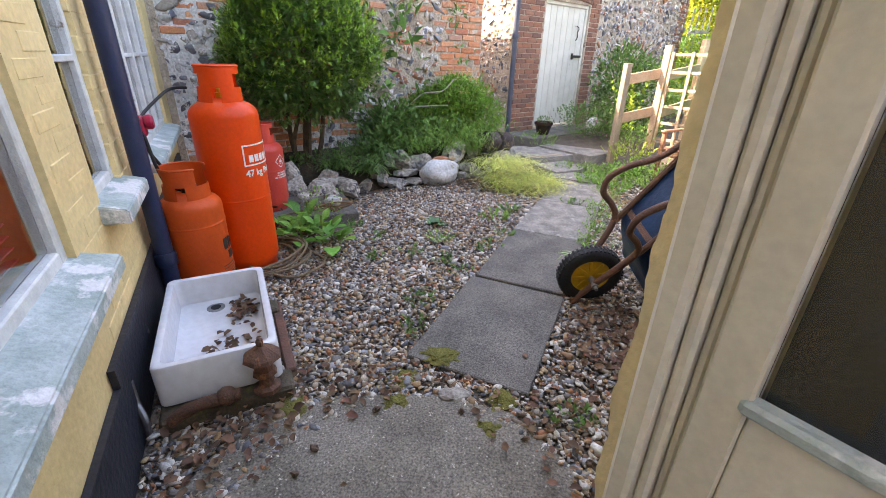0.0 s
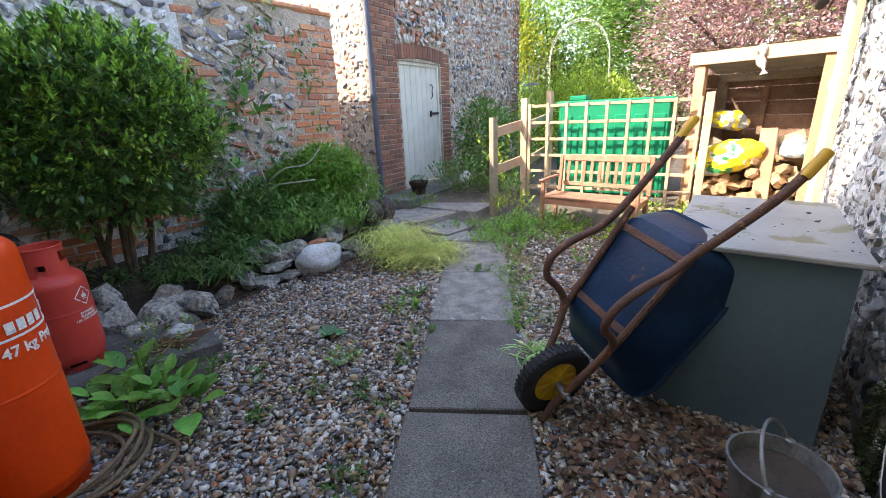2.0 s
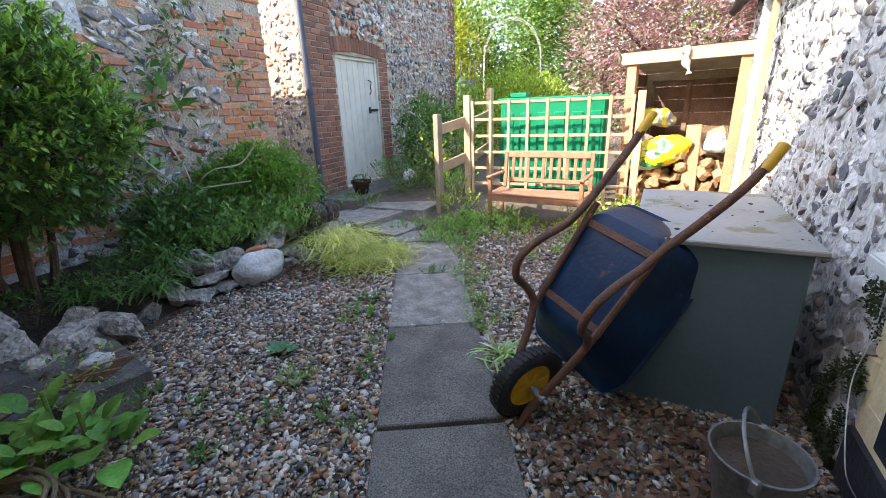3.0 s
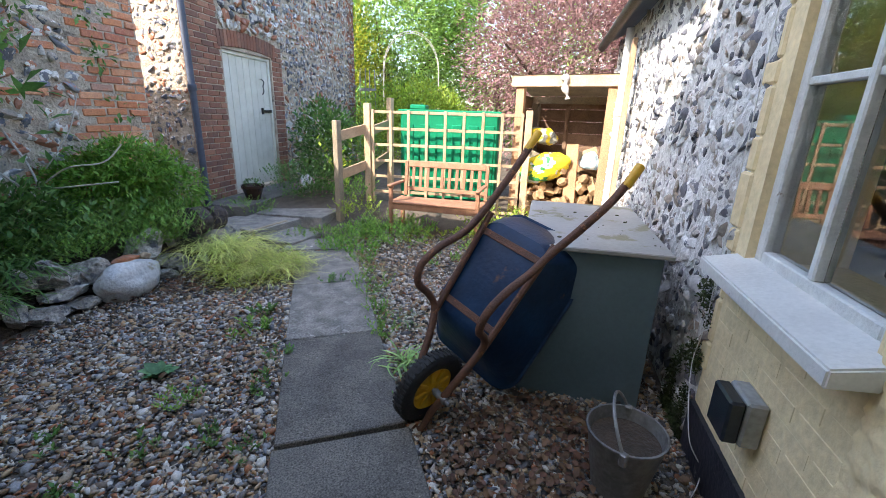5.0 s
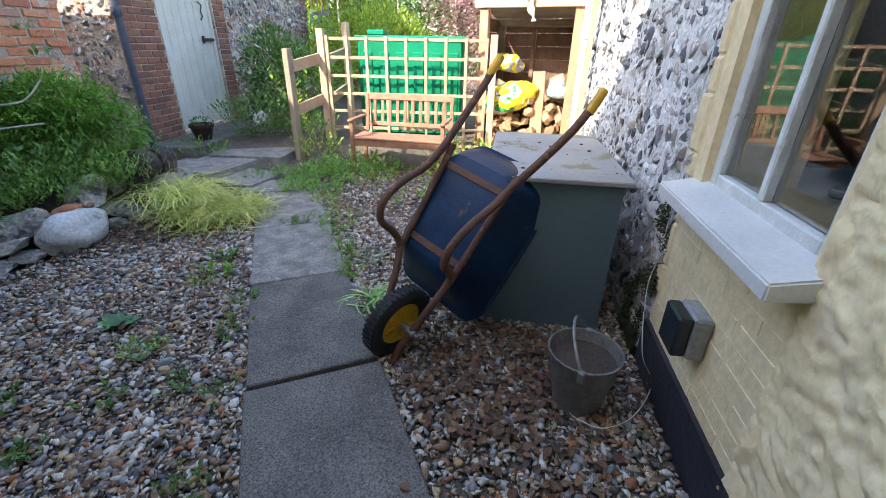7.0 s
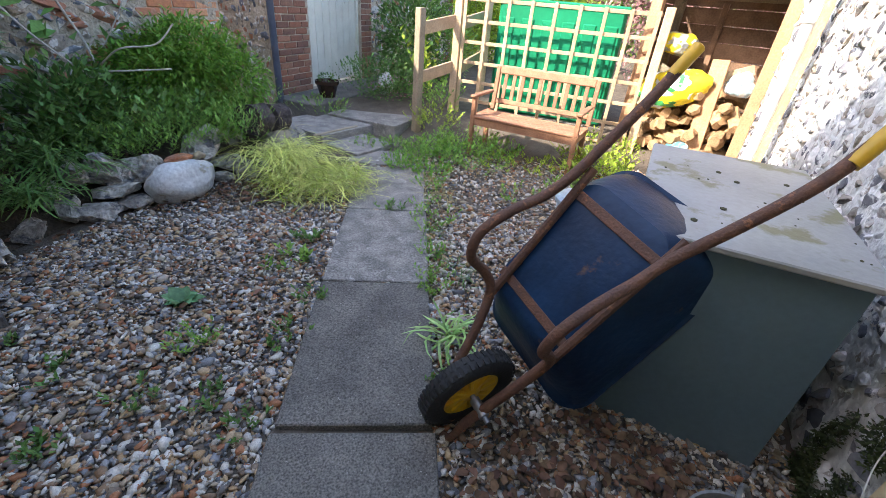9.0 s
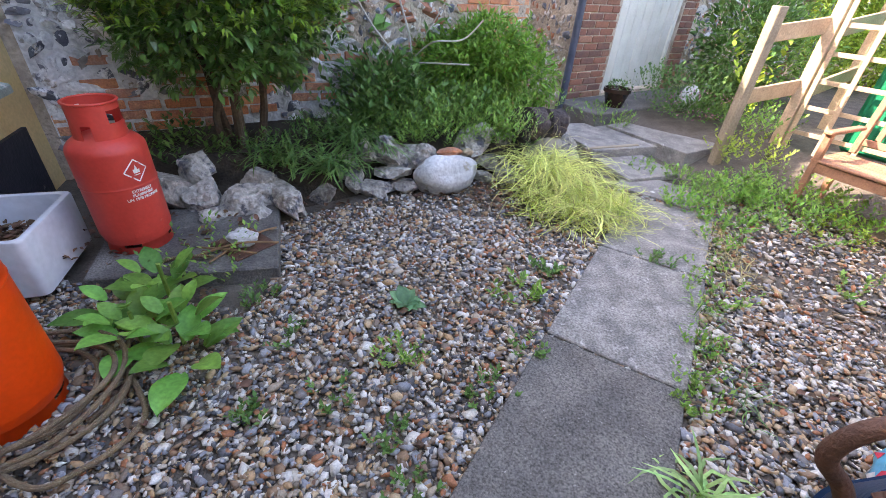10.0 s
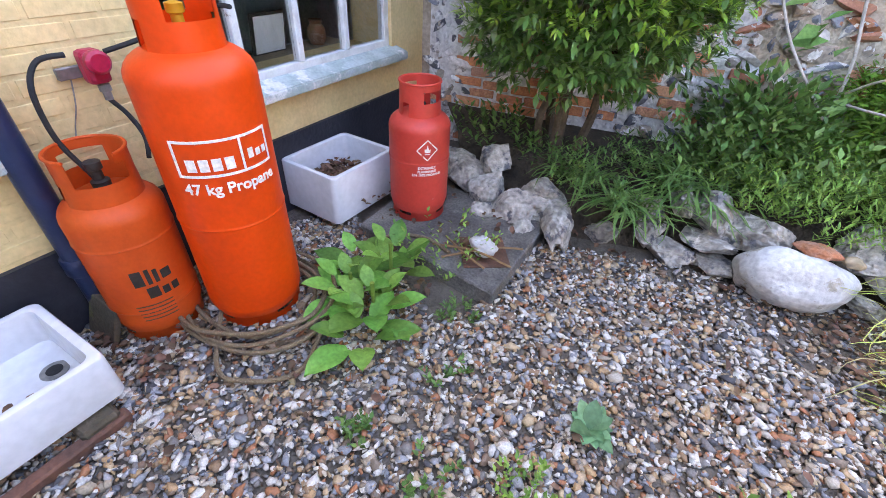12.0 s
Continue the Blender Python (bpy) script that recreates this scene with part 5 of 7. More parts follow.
# ---- bucket ----
pail = thing("bucket", "old galvanised bucket of wet earth with raised handle", "bucket", m=pose(1.315, 1.655, 0.0))
bm = bmesh.new()
lathe(bm, [(0.095, 0.0), (0.1, 0.004), (0.148, 0.285), (0.154, 0.292), (0.154, 0.30), (0.146, 0.30), (0.142, 0.285), (0.10, 0.02)], 36)
part("pail", bm, GALV, pail, smooth=True)
bm = bmesh.new()
lathe(bm, [(0.0005, 0.252), (0.134, 0.246)], 32, cap=False)
EARTHFILL = surface("wet_brown_earth", (0.085, 0.058, 0.038), (0.045, 0.032, 0.022), 14, 0.5, 0.8, 70)
part("earth_fill", bm, EARTHFILL, pail, "wet brown earth")
bm = bmesh.new()
hb = Vector((0.90, 0.43, 0))
pts = [tuple(hb * (0.152 * math.cos(math.pi * i / 14)) + Vector((0.0, 0.07 * math.sin(math.pi * i / 14), 0.285 + 0.12 * math.sin(math.pi * i / 14)))) for i in range(15)]
tube(bm, pts, 0.0065, 8)
part("handle", bm, GALV, pail, "galvanised wire handle", smooth=True)
for s in (-1, 1):
    p = hb * 0.152 * s
    part("lug", boxes((p.x - 0.014, p.y - 0.014, 0.25, p.x + 0.014, p.y + 0.014, 0.305), bevel=0.005), GALV, pail)

# ---- outdoor socket and wire on the window wall ----
sock = thing("outdoor_socket", "black and grey weatherproof electric socket on the cream wall", "socket", m=R)
part("cover", boxes((-0.33, 0.065, 0.44, -0.19, 0.115, 0.60), bevel=0.008), surface("black_plastic", (0.015, 0.02, 0.028), (0.02, 0.025, 0.03), 8, 0.25, 0.03, 40), sock, "glossy black hinged cover")
part("back_box", boxes((-0.335, 0.002, 0.435, -0.185, 0.064, 0.605), bevel=0.008), surface("grey_plastic", (0.30, 0.31, 0.30), (0.27, 0.28, 0.27), 8, 0.4, 0.03, 40), sock, "grey plastic back box")
hose("cable", "thin white cable looping down the flint wall", [(0.235, 0.025, 2.4), (0.23, 0.025, 1.6), (0.22, 0.025, 1.0), (0.205, 0.03, 0.62), (0.19, 0.05, 0.42), (-0.0, 0.073, 0.2), (-0.038, 0.012, 0.06), (-0.225, 0.126, 0.04), (-0.319, 0.264, 0.04), (-0.296, 0.359, 0.04), (-0.261, 0.4, 0.04)], 0.0022, SILLGREY, R, n=6)

# ---- bench ----
BENCH = pose(2.91, 5.74, 0.02, 0, 0, -54.5)
bench = thing("garden_bench", "red-brown slatted wooden garden bench in the sun", "bench", m=BENCH)
BL = 1.15
for x in (0.03, BL - 0.03):
    part("back_leg", boxes((x - 0.022, -0.03, 0, x + 0.022, 0.02, 0.42), bevel=0.004), TEAK, bench)
    part("back_post", boxes((x - 0.022, -0.02, 0.41, x + 0.022, 0.02, 0.86), bevel=0.004), TEAK, bench, m=pose(0, 0.055, 0.0, -7.5, 0, 0))
    part("front_leg", boxes((x - 0.022, -0.43, 0, x + 0.022, -0.385, 0.60), bevel=0.004), TEAK, bench)
    part("armrest", boxes((x - 0.03, -0.46, 0.60, x + 0.03, 0.03, 0.625), bevel=0.006), TEAK, bench)
    part("side_rail", boxes((x - 0.015, -0.385, 0.33, x + 0.015, -0.03, 0.39), bevel=0.003), TEAK, bench)
for i in range(6):
    y = -0.43 + 0.072 * i
    part("seat_slat", boxes((0.0, y, 0.395, BL, y + 0.06, 0.415), bevel=0.004), TEAK, bench)
part("front_rail", boxes((0.05, -0.42, 0.32, BL - 0.05, -0.395, 0.39), bevel=0.003), TEAK, bench)
BACK = pose(0, 0.055, 0, -7.5, 0, 0)
part("top_rail", boxes((0.052, -0.015, 0.79, BL - 0.052, 0.015, 0.87), bevel=0.008), TEAK, bench, m=BACK)
part("lower_rail", boxes((0.052, -0.012, 0.48, BL - 0.052, 0.012, 0.53), bevel=0.004), TEAK, bench, m=BACK)
for i in range(10):
    x = 0.11 + (BL - 0.26) * i / 9
    part("back_slat", boxes((x, -0.008, 0.532, x + 0.04, 0.008, 0.788), bevel=0.003), TEAK, bench, m=BACK)

# ---- trellis and fence ----
TR = pose(2.93, 6.53, 0.02, 0, 0, -47.5)
TL_, TH = 2.12, 1.50
screen = thing("trellis", "square wooden trellis panel in front of a green tank", "trellis", m=TR)
for i in range(9):
    x = 0.03 + (TL_ - 0.06) * i / 8
    part("upright_batten", boxes((x - 0.019, -0.034, 0.10, x + 0.019, -0.016, TH), bevel=0.002), PINE, screen)
for i in range(7):
    z = 0.14 + (TH - 0.17) * i / 6
    part("cross_batten", boxes((0.0, -0.015, z - 0.019, TL_, 0.003, z + 0.019), bevel=0.002), PINE, screen)


def fence_post(m, h, w, mat, label):
    bm = bmesh.new()
    box(bm, -w / 2, -w / 2, -0.1, w / 2, w / 2, h, 0.006)
    return tagged(part("fence_post", bm, mat, m=m), label, "post", "posts of the fence")


fence_post(TR @ pose(-0.05, 0.0, -0.02), 1.60, 0.09, PINE, "pale square wooden post at the end of the trellis")
fence_post(TR @ pose(TL_ + 0.06, 0.0, -0.02), 1.56, 0.09, PINE, "pale square wooden post between trellis and log store")
fence_post(pose(2.27, 6.24, 0.0, 0, 0, 20), 1.37, 0.085, GREYPINE, "greyed wooden fence post among the weeds")
fence_post(pose(3.75, 7.35, 0.1, 0, 0, 20), 1.62, 0.09, PINE, "pale square wooden post behind the trellis")


def rail(a, b, h, mat, label):
    a, b = Vector(a), Vector(b)
    d = b - a
    bm = bmesh.new()
    box(bm, 0, -0.016, -h / 2, d.length, 0.016, h / 2, 0.004)
    m = Matrix.Translation(a) @ Matrix.Rotation(math.atan2(d.y, d.x), 4, "Z") @ Matrix.Rotation(-math.asin(d.z / d.length), 4, "Y")
    return tagged(part("fence_rail", bm, mat, m=m), label, "rail", "rails of the fence")


for z in (1.20, 0.70):
    rail((2.25, 6.27, z - 0.04), (2.90, 6.60, z + 0.06), 0.13, PINE, "pale sawn wooden fence rail between two posts")
    rail((2.98, 6.60, z + 0.03), (3.75, 7.35, z + 0.12), 0.13, PINE, "pale sawn wooden fence rail behind the trellis")

# ---- green tank behind the trellis ----
tank = thing("oil_tank", "green plastic oil tank standing behind the trellis", "tank", m=TR @ pose(0.33, 0.35, 0.12))
part("body", boxes((0, 0, 0.1, 1.45, 0.75, 1.36), bevel=0.03), GREENTANK, tank)
for i in range(6):
    x = 0.13 + 0.238 * i
    part("rib", boxes((x - 0.075, -0.016, 0.18, x + 0.075, 0.02, 1.2), bevel=0.012), GREENTANK, tank)
part("lid", boxes((-0.03, -0.03, 1.34, 1.48, 0.78, 1.40), bevel=0.015), GREENTANK, tank)
part("filler_cap", boxes((0.12, 0.1, 1.40, 0.36, 0.34, 1.47), bevel=0.015), GREENTANK, tank)
part("plinth", boxes((-0.05, -0.05, -0.15, 1.5, 0.8, 0.1), bevel=0.01), CONCRETE, tank, "grey concrete plinth")

# ---- log store ----
ST = pose(4.44, 5.20, 0.0, 0, 0, -66)
SW, SD = 1.28, 0.85
store = thing("log_store", "open-fronted wooden log store with pale timber frame", "log store", m=ST)
for x in (0.0, SW - 0.11):
    part("front_post", boxes((x, -0.05, 0, x + 0.11, 0.05, 1.86), bevel=0.005), ORANGEPINE, store)
    part("back_post", boxes((x, SD - 0.09, 0, x + 0.11, SD, 1.70), bevel=0.005), GREYPINE, store)
part("front_beam", boxes((-0.06, -0.085, 1.86, SW + 0.06, -0.035, 2.0), bevel=0.005), PINE, store)
part("back_beam", boxes((-0.02, SD - 0.06, 1.68, SW + 0.02, SD, 1.78), bevel=0.005), GREYPINE, store)
bm = bmesh.new()
v = [bm.verts.new(p) for p in ((-0.07, -0.10, 2.006), (SW + 0.07, -0.10, 2.006), (SW + 0.07, SD + 0.05, 1.79), (-0.07, SD + 0.05, 1.79))]
bmesh.ops.solidify(bm, geom=[bm.faces.new(v)], thickness=0.03)
part("roof", bm, GREYPINE, store, "boarded roof")
OLDWOOD = surface("dark_old_boards", (0.22, 0.135, 0.085), (0.15, 0.09, 0.056), 7, 0.85, 0.4, 60, objrand=0.15)
for i in range(10):
    z = 0.08 + 0.17 * i
    part("back_board", boxes((0.0, SD, z, SW, SD + 0.018, z + 0.162), bevel=0.002), OLDWOOD, store)
    for x in (-0.019, SW + 0.001):
        part("side_board", boxes((x, 0.052, z, x + 0.018, SD - 0.001, z + 0.162), bevel=0.002), OLDWOOD, store)
part("floor_board", boxes((0.0, 0.0, 0.04, SW, SD - 0.1, 0.08), bevel=0.003), OLDWOOD, store)
part("inner_stud", boxes((0.5, SD - 0.05, 0.08, 0.56, SD - 0.004, 1.65), bevel=0.003), OLDWOOD, store)
LOGMAT = surface("split_firewood", (0.42, 0.28, 0.15), (0.26, 0.16, 0.085), 14, 0.85, 0.5, 80, objrand=0.3)
rng = random.Random(21)
logs = []
for i in range(3):
    bm = bmesh.new()
    lathe(bm, [(0.055, -0.16), (0.06, -0.1), (0.055, 0.0), (0.06, 0.12), (0.055, 0.16)], 5 + i)
    for v in bm.verts:
        v.co += Vector((rng.uniform(-0.012, 0.012), rng.uniform(-0.012, 0.012), 0))
    me = bpy.data.meshes.new("log")
    bm.to_mesh(me)
    bm.free()
    me.materials.append(LOGMAT)
    logs.append(me)
for i in range(120):
    lay = i // 16
    x, y = rng.uniform(0.16, SW - 0.18), rng.uniform(0.06, SD - 0.12)
    z = 0.12 + lay * 0.092 + 0.10 * (y / SD) + rng.uniform(-0.02, 0.02)
    o = new("log", logs[i % 3])
    o.matrix_world = ST @ pose(x, y, z, 90 + rng.uniform(-28, 28), rng.uniform(-30, 30), rng.uniform(-60, 60))
    tagged(o, "split firewood log in the log store heap", "log", "logs in the log store")
for (x0, z0, rz, ln, w, mat, lab) in ((0.84, 0.10, -3, 1.05, 0.16, ORANGEPINE, "sawn pine board leaning upright in the log store"), (0.18, 0.98, 116, 0.75, 0.13, GREYPINE, "old greyed plank lying aslant on the logs"),
                                      (0.45, 0.80, 66, 0.7, 0.10, PINE, "sawn offcut lying across the firewood")):
    bm = bmesh.new()
    box(bm, -w / 2, -0.022, 0, w / 2, 0.022, ln, 0.004)
    tagged(part("plank", bm, mat, m=ST @ pose(x0, 0.05 if rz < 20 else 0.22, z0, -6, rz, 0)), lab, "plank")


def crumpled_bag(m, sx, sy, sz, mats, label, seed, name="plastic_bag"):
    t = thing(name, label, "bag", m=m)
    for k, mat in enumerate(mats):
        bm = bmesh.new()
        bmesh.ops.create_icosphere(bm, subdivisions=4, radius=0.5 if k == 0 else 0.503)
        for v in bm.verts:
            p = v.co.copy()
            d = 1 + 0.28 * noise.noise(p * 2.6 + Vector((seed, 0, 0))) + 0.16 * abs(noise.noise(p * 6 + Vector((0, seed, 0)))) + 0.05 * noise.noise(p * 17)
            v.co = Vector((p.x * sx * d, p.y * sy * d, p.z * sz * d))
            v.co.z = max(v.co.z, -sz * 0.4)
        if k:
            gone = [f for f in bm.faces if noise.noise(f.calc_center_median() * (5 if k == 1 else 8) / max(sx, sy) + Vector((k * 3.3, seed, 1))) < (0.12 if k == 1 else 0.3)]
            bmesh.ops.delete(bm, geom=gone, context="FACES")
            for v in bm.verts:
                v.co *= 1.006 + 0.003 * k
        piece = part("bag" if k == 0 else "print", bm, mat, t, smooth=True)
        if k:
            tagged(piece, "printed patches of colour", kind="stuff")
    return t


def film_plastic(name, c):
    return surface(name, c, tuple(0.9 * q for q in c), 8, 0.3, 0.35, 30)


YBAG, WBAG, GBAG = film_plastic("yellow_bag_film", (0.80, 0.62, 0.03)), film_plastic("white_bag_film", (0.75, 0.76, 0.74)), film_plastic("green_bag_film", (0.05, 0.28, 0.09))
BBAG, RBAG, LBAG = film_plastic("blue_bag_film", (0.10, 0.42, 0.62)), film_plastic("red_bag_film", (0.60, 0.06, 0.09)), film_plastic("pale_blue_bag_film", (0.42, 0.58, 0.66))
crumpled_bag(ST @ pose(0.40, 0.08, 0.80, 10, -20, 0), 0.72, 0.34, 0.42, (YBAG, WBAG, GBAG), "yellow and white plastic sack lying on the logs", 2.0)
crumpled_bag(ST @ pose(0.28, 0.4, 1.22, 0, 10, 0), 0.42, 0.3, 0.24, (film_plastic("grey_bag_film", (0.42, 0.41, 0.36)), YBAG), "crumpled grey plastic sack on the logs", 5.0)
crumpled_bag(ST @ pose(1.02, 0.25, 0.92), 0.26, 0.3, 0.24, (LBAG, WBAG), "pale blue crumpled plastic bag in the log store", 7.0)
crumpled_bag(ST @ pose(0.68, 0.05, 0.24), 0.22, 0.2, 0.12, (BBAG, LBAG), "small turquoise plastic bag at the foot of the logs", 9.0)
crumpled_bag(R @ pose(1.12, 1.06, 0.14, 0, 0, 20), 0.30, 0.42, 0.40, (BBAG, WBAG, RBAG), "blue, white and red compost sack behind the wheelbarrow", 12.0, "compost_sack")
crumpled_bag(R @ pose(0.78, 1.10, 0.10, 0, 0, -10), 0.28, 0.34, 0.32, (RBAG, GBAG, WBAG), "red and green compost sack on the gravel", 15.0, "compost_sack")
bm = bmesh.new()
lathe(bm, [(0.15, 0.0), (0.17, 0.34), (0.185, 0.345), (0.185, 0.37), (0.16, 0.385), (0.02, 0.39)], 28)
tagged(part("plastic_tub", bm, film_plastic("grey_blue_tub", (0.30, 0.37, 0.42)), m=R @ pose(1.78, 1.15, 0.0), smooth=True), "pale grey-blue lidded plastic tub behind the box", "tub")
# bone-shaped driftwood hung on the beam
bm = bmesh.new()
tube(bm, spline([(0.63, -0.10, 1.98), (0.66, -0.12, 1.93), (0.655, -0.12, 1.85), (0.69, -0.11, 1.76), (0.70, -0.11, 1.71)], 5), [0.045 + 0.014 * math.sin(i * 0.7) - 0.0012 * i for i in range(21)], 8)
tagged(part("driftwood", bm, surface("bleached_driftwood", (0.62, 0.60, 0.56), (0.5, 0.48, 0.44), 20, 0.8, 0.4, 90), m=ST, smooth=True), "bleached driftwood hanging on the log store's beam", "driftwood")
# battens on the flint wall
for x, h in ((2.95, 2.2),):
    bm = bmesh.new()
    box(bm, x - 0.05, 0.05, 0.0, x + 0.05, 0.09, h, 0.004)
    tagged(part("batten", bm, PINE, m=R), "pale timber batten standing against the flint wall", "batten")

# ---- plants: shapes and growth ----
LEAF_V = [(0, 0, 0), (-0.24, 0.45, 0.07), (0, 1, -0.04), (0.24, 0.45, 0.07), (0, 0.5, 0)]
LEAF_F = [(0, 4, 1), (1, 4, 2), (0, 3, 4), (4, 3, 2)]
SLIM_V = [(0, 0, 0), (-0.16, 0.42, 0.05), (0, 1, -0.16), (0.16, 0.42, 0.05), (0, 0.45, 0)]
NARROW_V = [(0, 0, 0), (-0.11, 0.4, 0.03), (0, 1, -0.1), (0.11, 0.4, 0.03), (0, 0.45, 0)]


def leafy(name, c1, c2, thin=0.3, rough=0.5, spread=0.35, spec=0.3):
    return surface(name, c1, c2, 9, rough, 0.0, 60, island=0.4, thin=thin, huerand=0.018, spread=spread, spec=spec)


BAY = leafy("dark_evergreen_leaf", (0.082, 0.182, 0.040), (0.122, 0.245, 0.052), 0.18, 0.30, spec=0.6)
BAYTIP = leafy("young_evergreen_leaf", (0.260, 0.460, 0.065), (0.330, 0.540, 0.085), 0.3, 0.32, spec=0.6)
HERB = leafy("mid_green_leaf", (0.150, 0.290, 0.055), (0.225, 0.390, 0.075), 0.35)
DEEP = leafy("deep_green_leaf", (0.088, 0.185, 0.046), (0.138, 0.255, 0.062), 0.3)
LIME = leafy("lime_grass", (0.72, 0.72, 0.24), (0.50, 0.57, 0.14), 0.3, 0.5)
STRAPLEAF = leafy("strap_leaf", (0.085, 0.186, 0.046), (0.155, 0.279, 0.078), 0.3)
BROAD = leafy("broad_fresh_leaf", (0.120, 0.300, 0.050), (0.190, 0.400, 0.075), 0.35, 0.45)
STRAW = leafy("dry_straw", (0.420, 0.360, 0.170), (0.300, 0.270, 0.120), 0.2, 0.8)
BRIGHT = leafy("sunlit_shrub_leaf", (0.260, 0.390, 0.050), (0.360, 0.460, 0.065), 0.4)
TREELEAF = leafy("tree_leaf", (0.210, 0.360, 0.075), (0.340, 0.480, 0.130), 0.45)
YELLOWTREE = leafy("yellow_green_leaf", (0.50, 0.48, 0.06), (0.38, 0.43, 0.07), 0.45)
PURPLE = leafy("purple_leaf", (0.24, 0.125, 0.125), (0.40, 0.25, 0.22), 0.35, 0.40)
FIGLEAF = leafy("fig_leaf", (0.109, 0.232, 0.054), (0.155, 0.295, 0.078), 0.3)
DEADLEAF = leafy("dead_brown_leaf", (0.090, 0.050, 0.033), (0.200, 0.110, 0.064), 0.1, 0.8)
PINKFLOWER = leafy("pink_petal", (0.500, 0.220, 0.300), (0.420, 0.160, 0.240), 0.3)
BARK = surface("grey_brown_bark", (0.14, 0.10, 0.065), (0.085, 0.06, 0.042), 14, 0.9, 0.8, 60, depth=0.01)
PALESTEM = surface("bleached_stem", (0.50, 0.46, 0.40), (0.38, 0.34, 0.29), 14, 0.8, 0.4, 60)


def toward(d):
    """Rotations whose y axis points along each direction in d."""
    d = d / np.linalg.norm(d, axis=1, keepdims=True)
    up = np.tile(np.array([0.0, 0.0, 1.0]), (len(d), 1))
    x = np.cross(d, up)
    x /= np.maximum(np.linalg.norm(x, axis=1, keepdims=True), 1e-6)
    z = np.cross(x, d)
    return np.stack([x, d, z], axis=2)


def lumpy(dirs, amount, freq, seed):
    return np.array([1 + amount * noise.noise(Vector(d) * freq + Vector((seed, seed * 2, 0))) for d in dirs])


def crown(name, centre, radii, n, leaf, mat, seed, parent=None, inner=0.72, lump=0.16, freq=2.4, up=0.25, wild=0.9, shape=LEAF_V, top_only=False, floor=None, label=""):
    """A crown of single leaves on an uneven outline."""
    rng = np.random.default_rng(seed)
    d = rng.normal(size=(n, 3))
    d /= np.linalg.norm(d, axis=1, keepdims=True)
    if top_only:
        d[:, 2] = np.abs(d[:, 2]) * 1.2 - 0.15
        d /= np.linalg.norm(d, axis=1, keepdims=True)
    r = (inner + (1 - inner) * rng.random(n) ** 0.6) * lumpy(d, lump, freq, seed) * lumpy(d, lump * 0.5, freq * 3, seed + 3)
    pos = np.array(centre) + d * r[:, None] * np.array(radii)
    if floor is not None:
        pos[:, 2] = np.where(pos[:, 2] < floor, floor + 0.22 * rng.random(n), pos[:, 2])
    grow = d + rng.normal(size=(n, 3)) * wild * 0.6 + np.array([0, 0, up])
    rot = toward(grow)
    roll = rng.uniform(-0.9, 0.9, n)
    c, s = np.cos(roll), np.sin(roll)
    spin = np.zeros((n, 3, 3))
    spin[:, 0, 0], spin[:, 0, 2], spin[:, 2, 0], spin[:, 2, 2], spin[:, 1, 1] = c, s, -s, c, 1
    return swarm(name, shape, LEAF_F, placed(rot @ spin, pos, leaf * rng.uniform(0.65, 1.3, n)), mat, parent, label=label)


def sprigs(name, centre, radii, n, mat, seed, parent=None, leaf=0.05, stem=0.22, per=12, lean=0.5, shape=LEAF_V, label=""):
    """Upright leafy sprigs that stand out of a mound."""
    rng = np.random.default_rng(seed)
    pos, dirs = [], []
    for _ in range(n):
        a, q = rng.uniform(0, 2 * math.pi), math.sqrt(rng.random())
        b = np.array([centre[0] + radii[0] * q * math.cos(a), centre[1] + radii[1] * q * math.sin(a), centre[2] + radii[2] * math.sqrt(max(0, 1 - q * q)) * rng.uniform(0.2, 0.9)])
        if math.hypot(b[0] - 0.62, b[1] - 5.76) < 0.27:  # clear of the old log
            continue
        d = np.array([math.cos(a) * lean * q + rng.normal() * 0.25, math.sin(a) * lean * q + rng.normal() * 0.25, 1.0])
        d /= np.linalg.norm(d)
        for i in range(per):
            u = (i + 1) / per
            pos.append(b + d * stem * u)
            t = rng.uniform(0, 2 * math.pi)
            dirs.append(np.array([math.cos(t), math.sin(t), 0.35 + u * 0.5]) + d * 0.3)
    pos, dirs = np.array(pos), np.array(dirs)
    return swarm(name, shape, LEAF_F, placed(toward(dirs), pos, leaf * rng.uniform(0.6, 1.25, len(pos))), mat, parent, label=label)


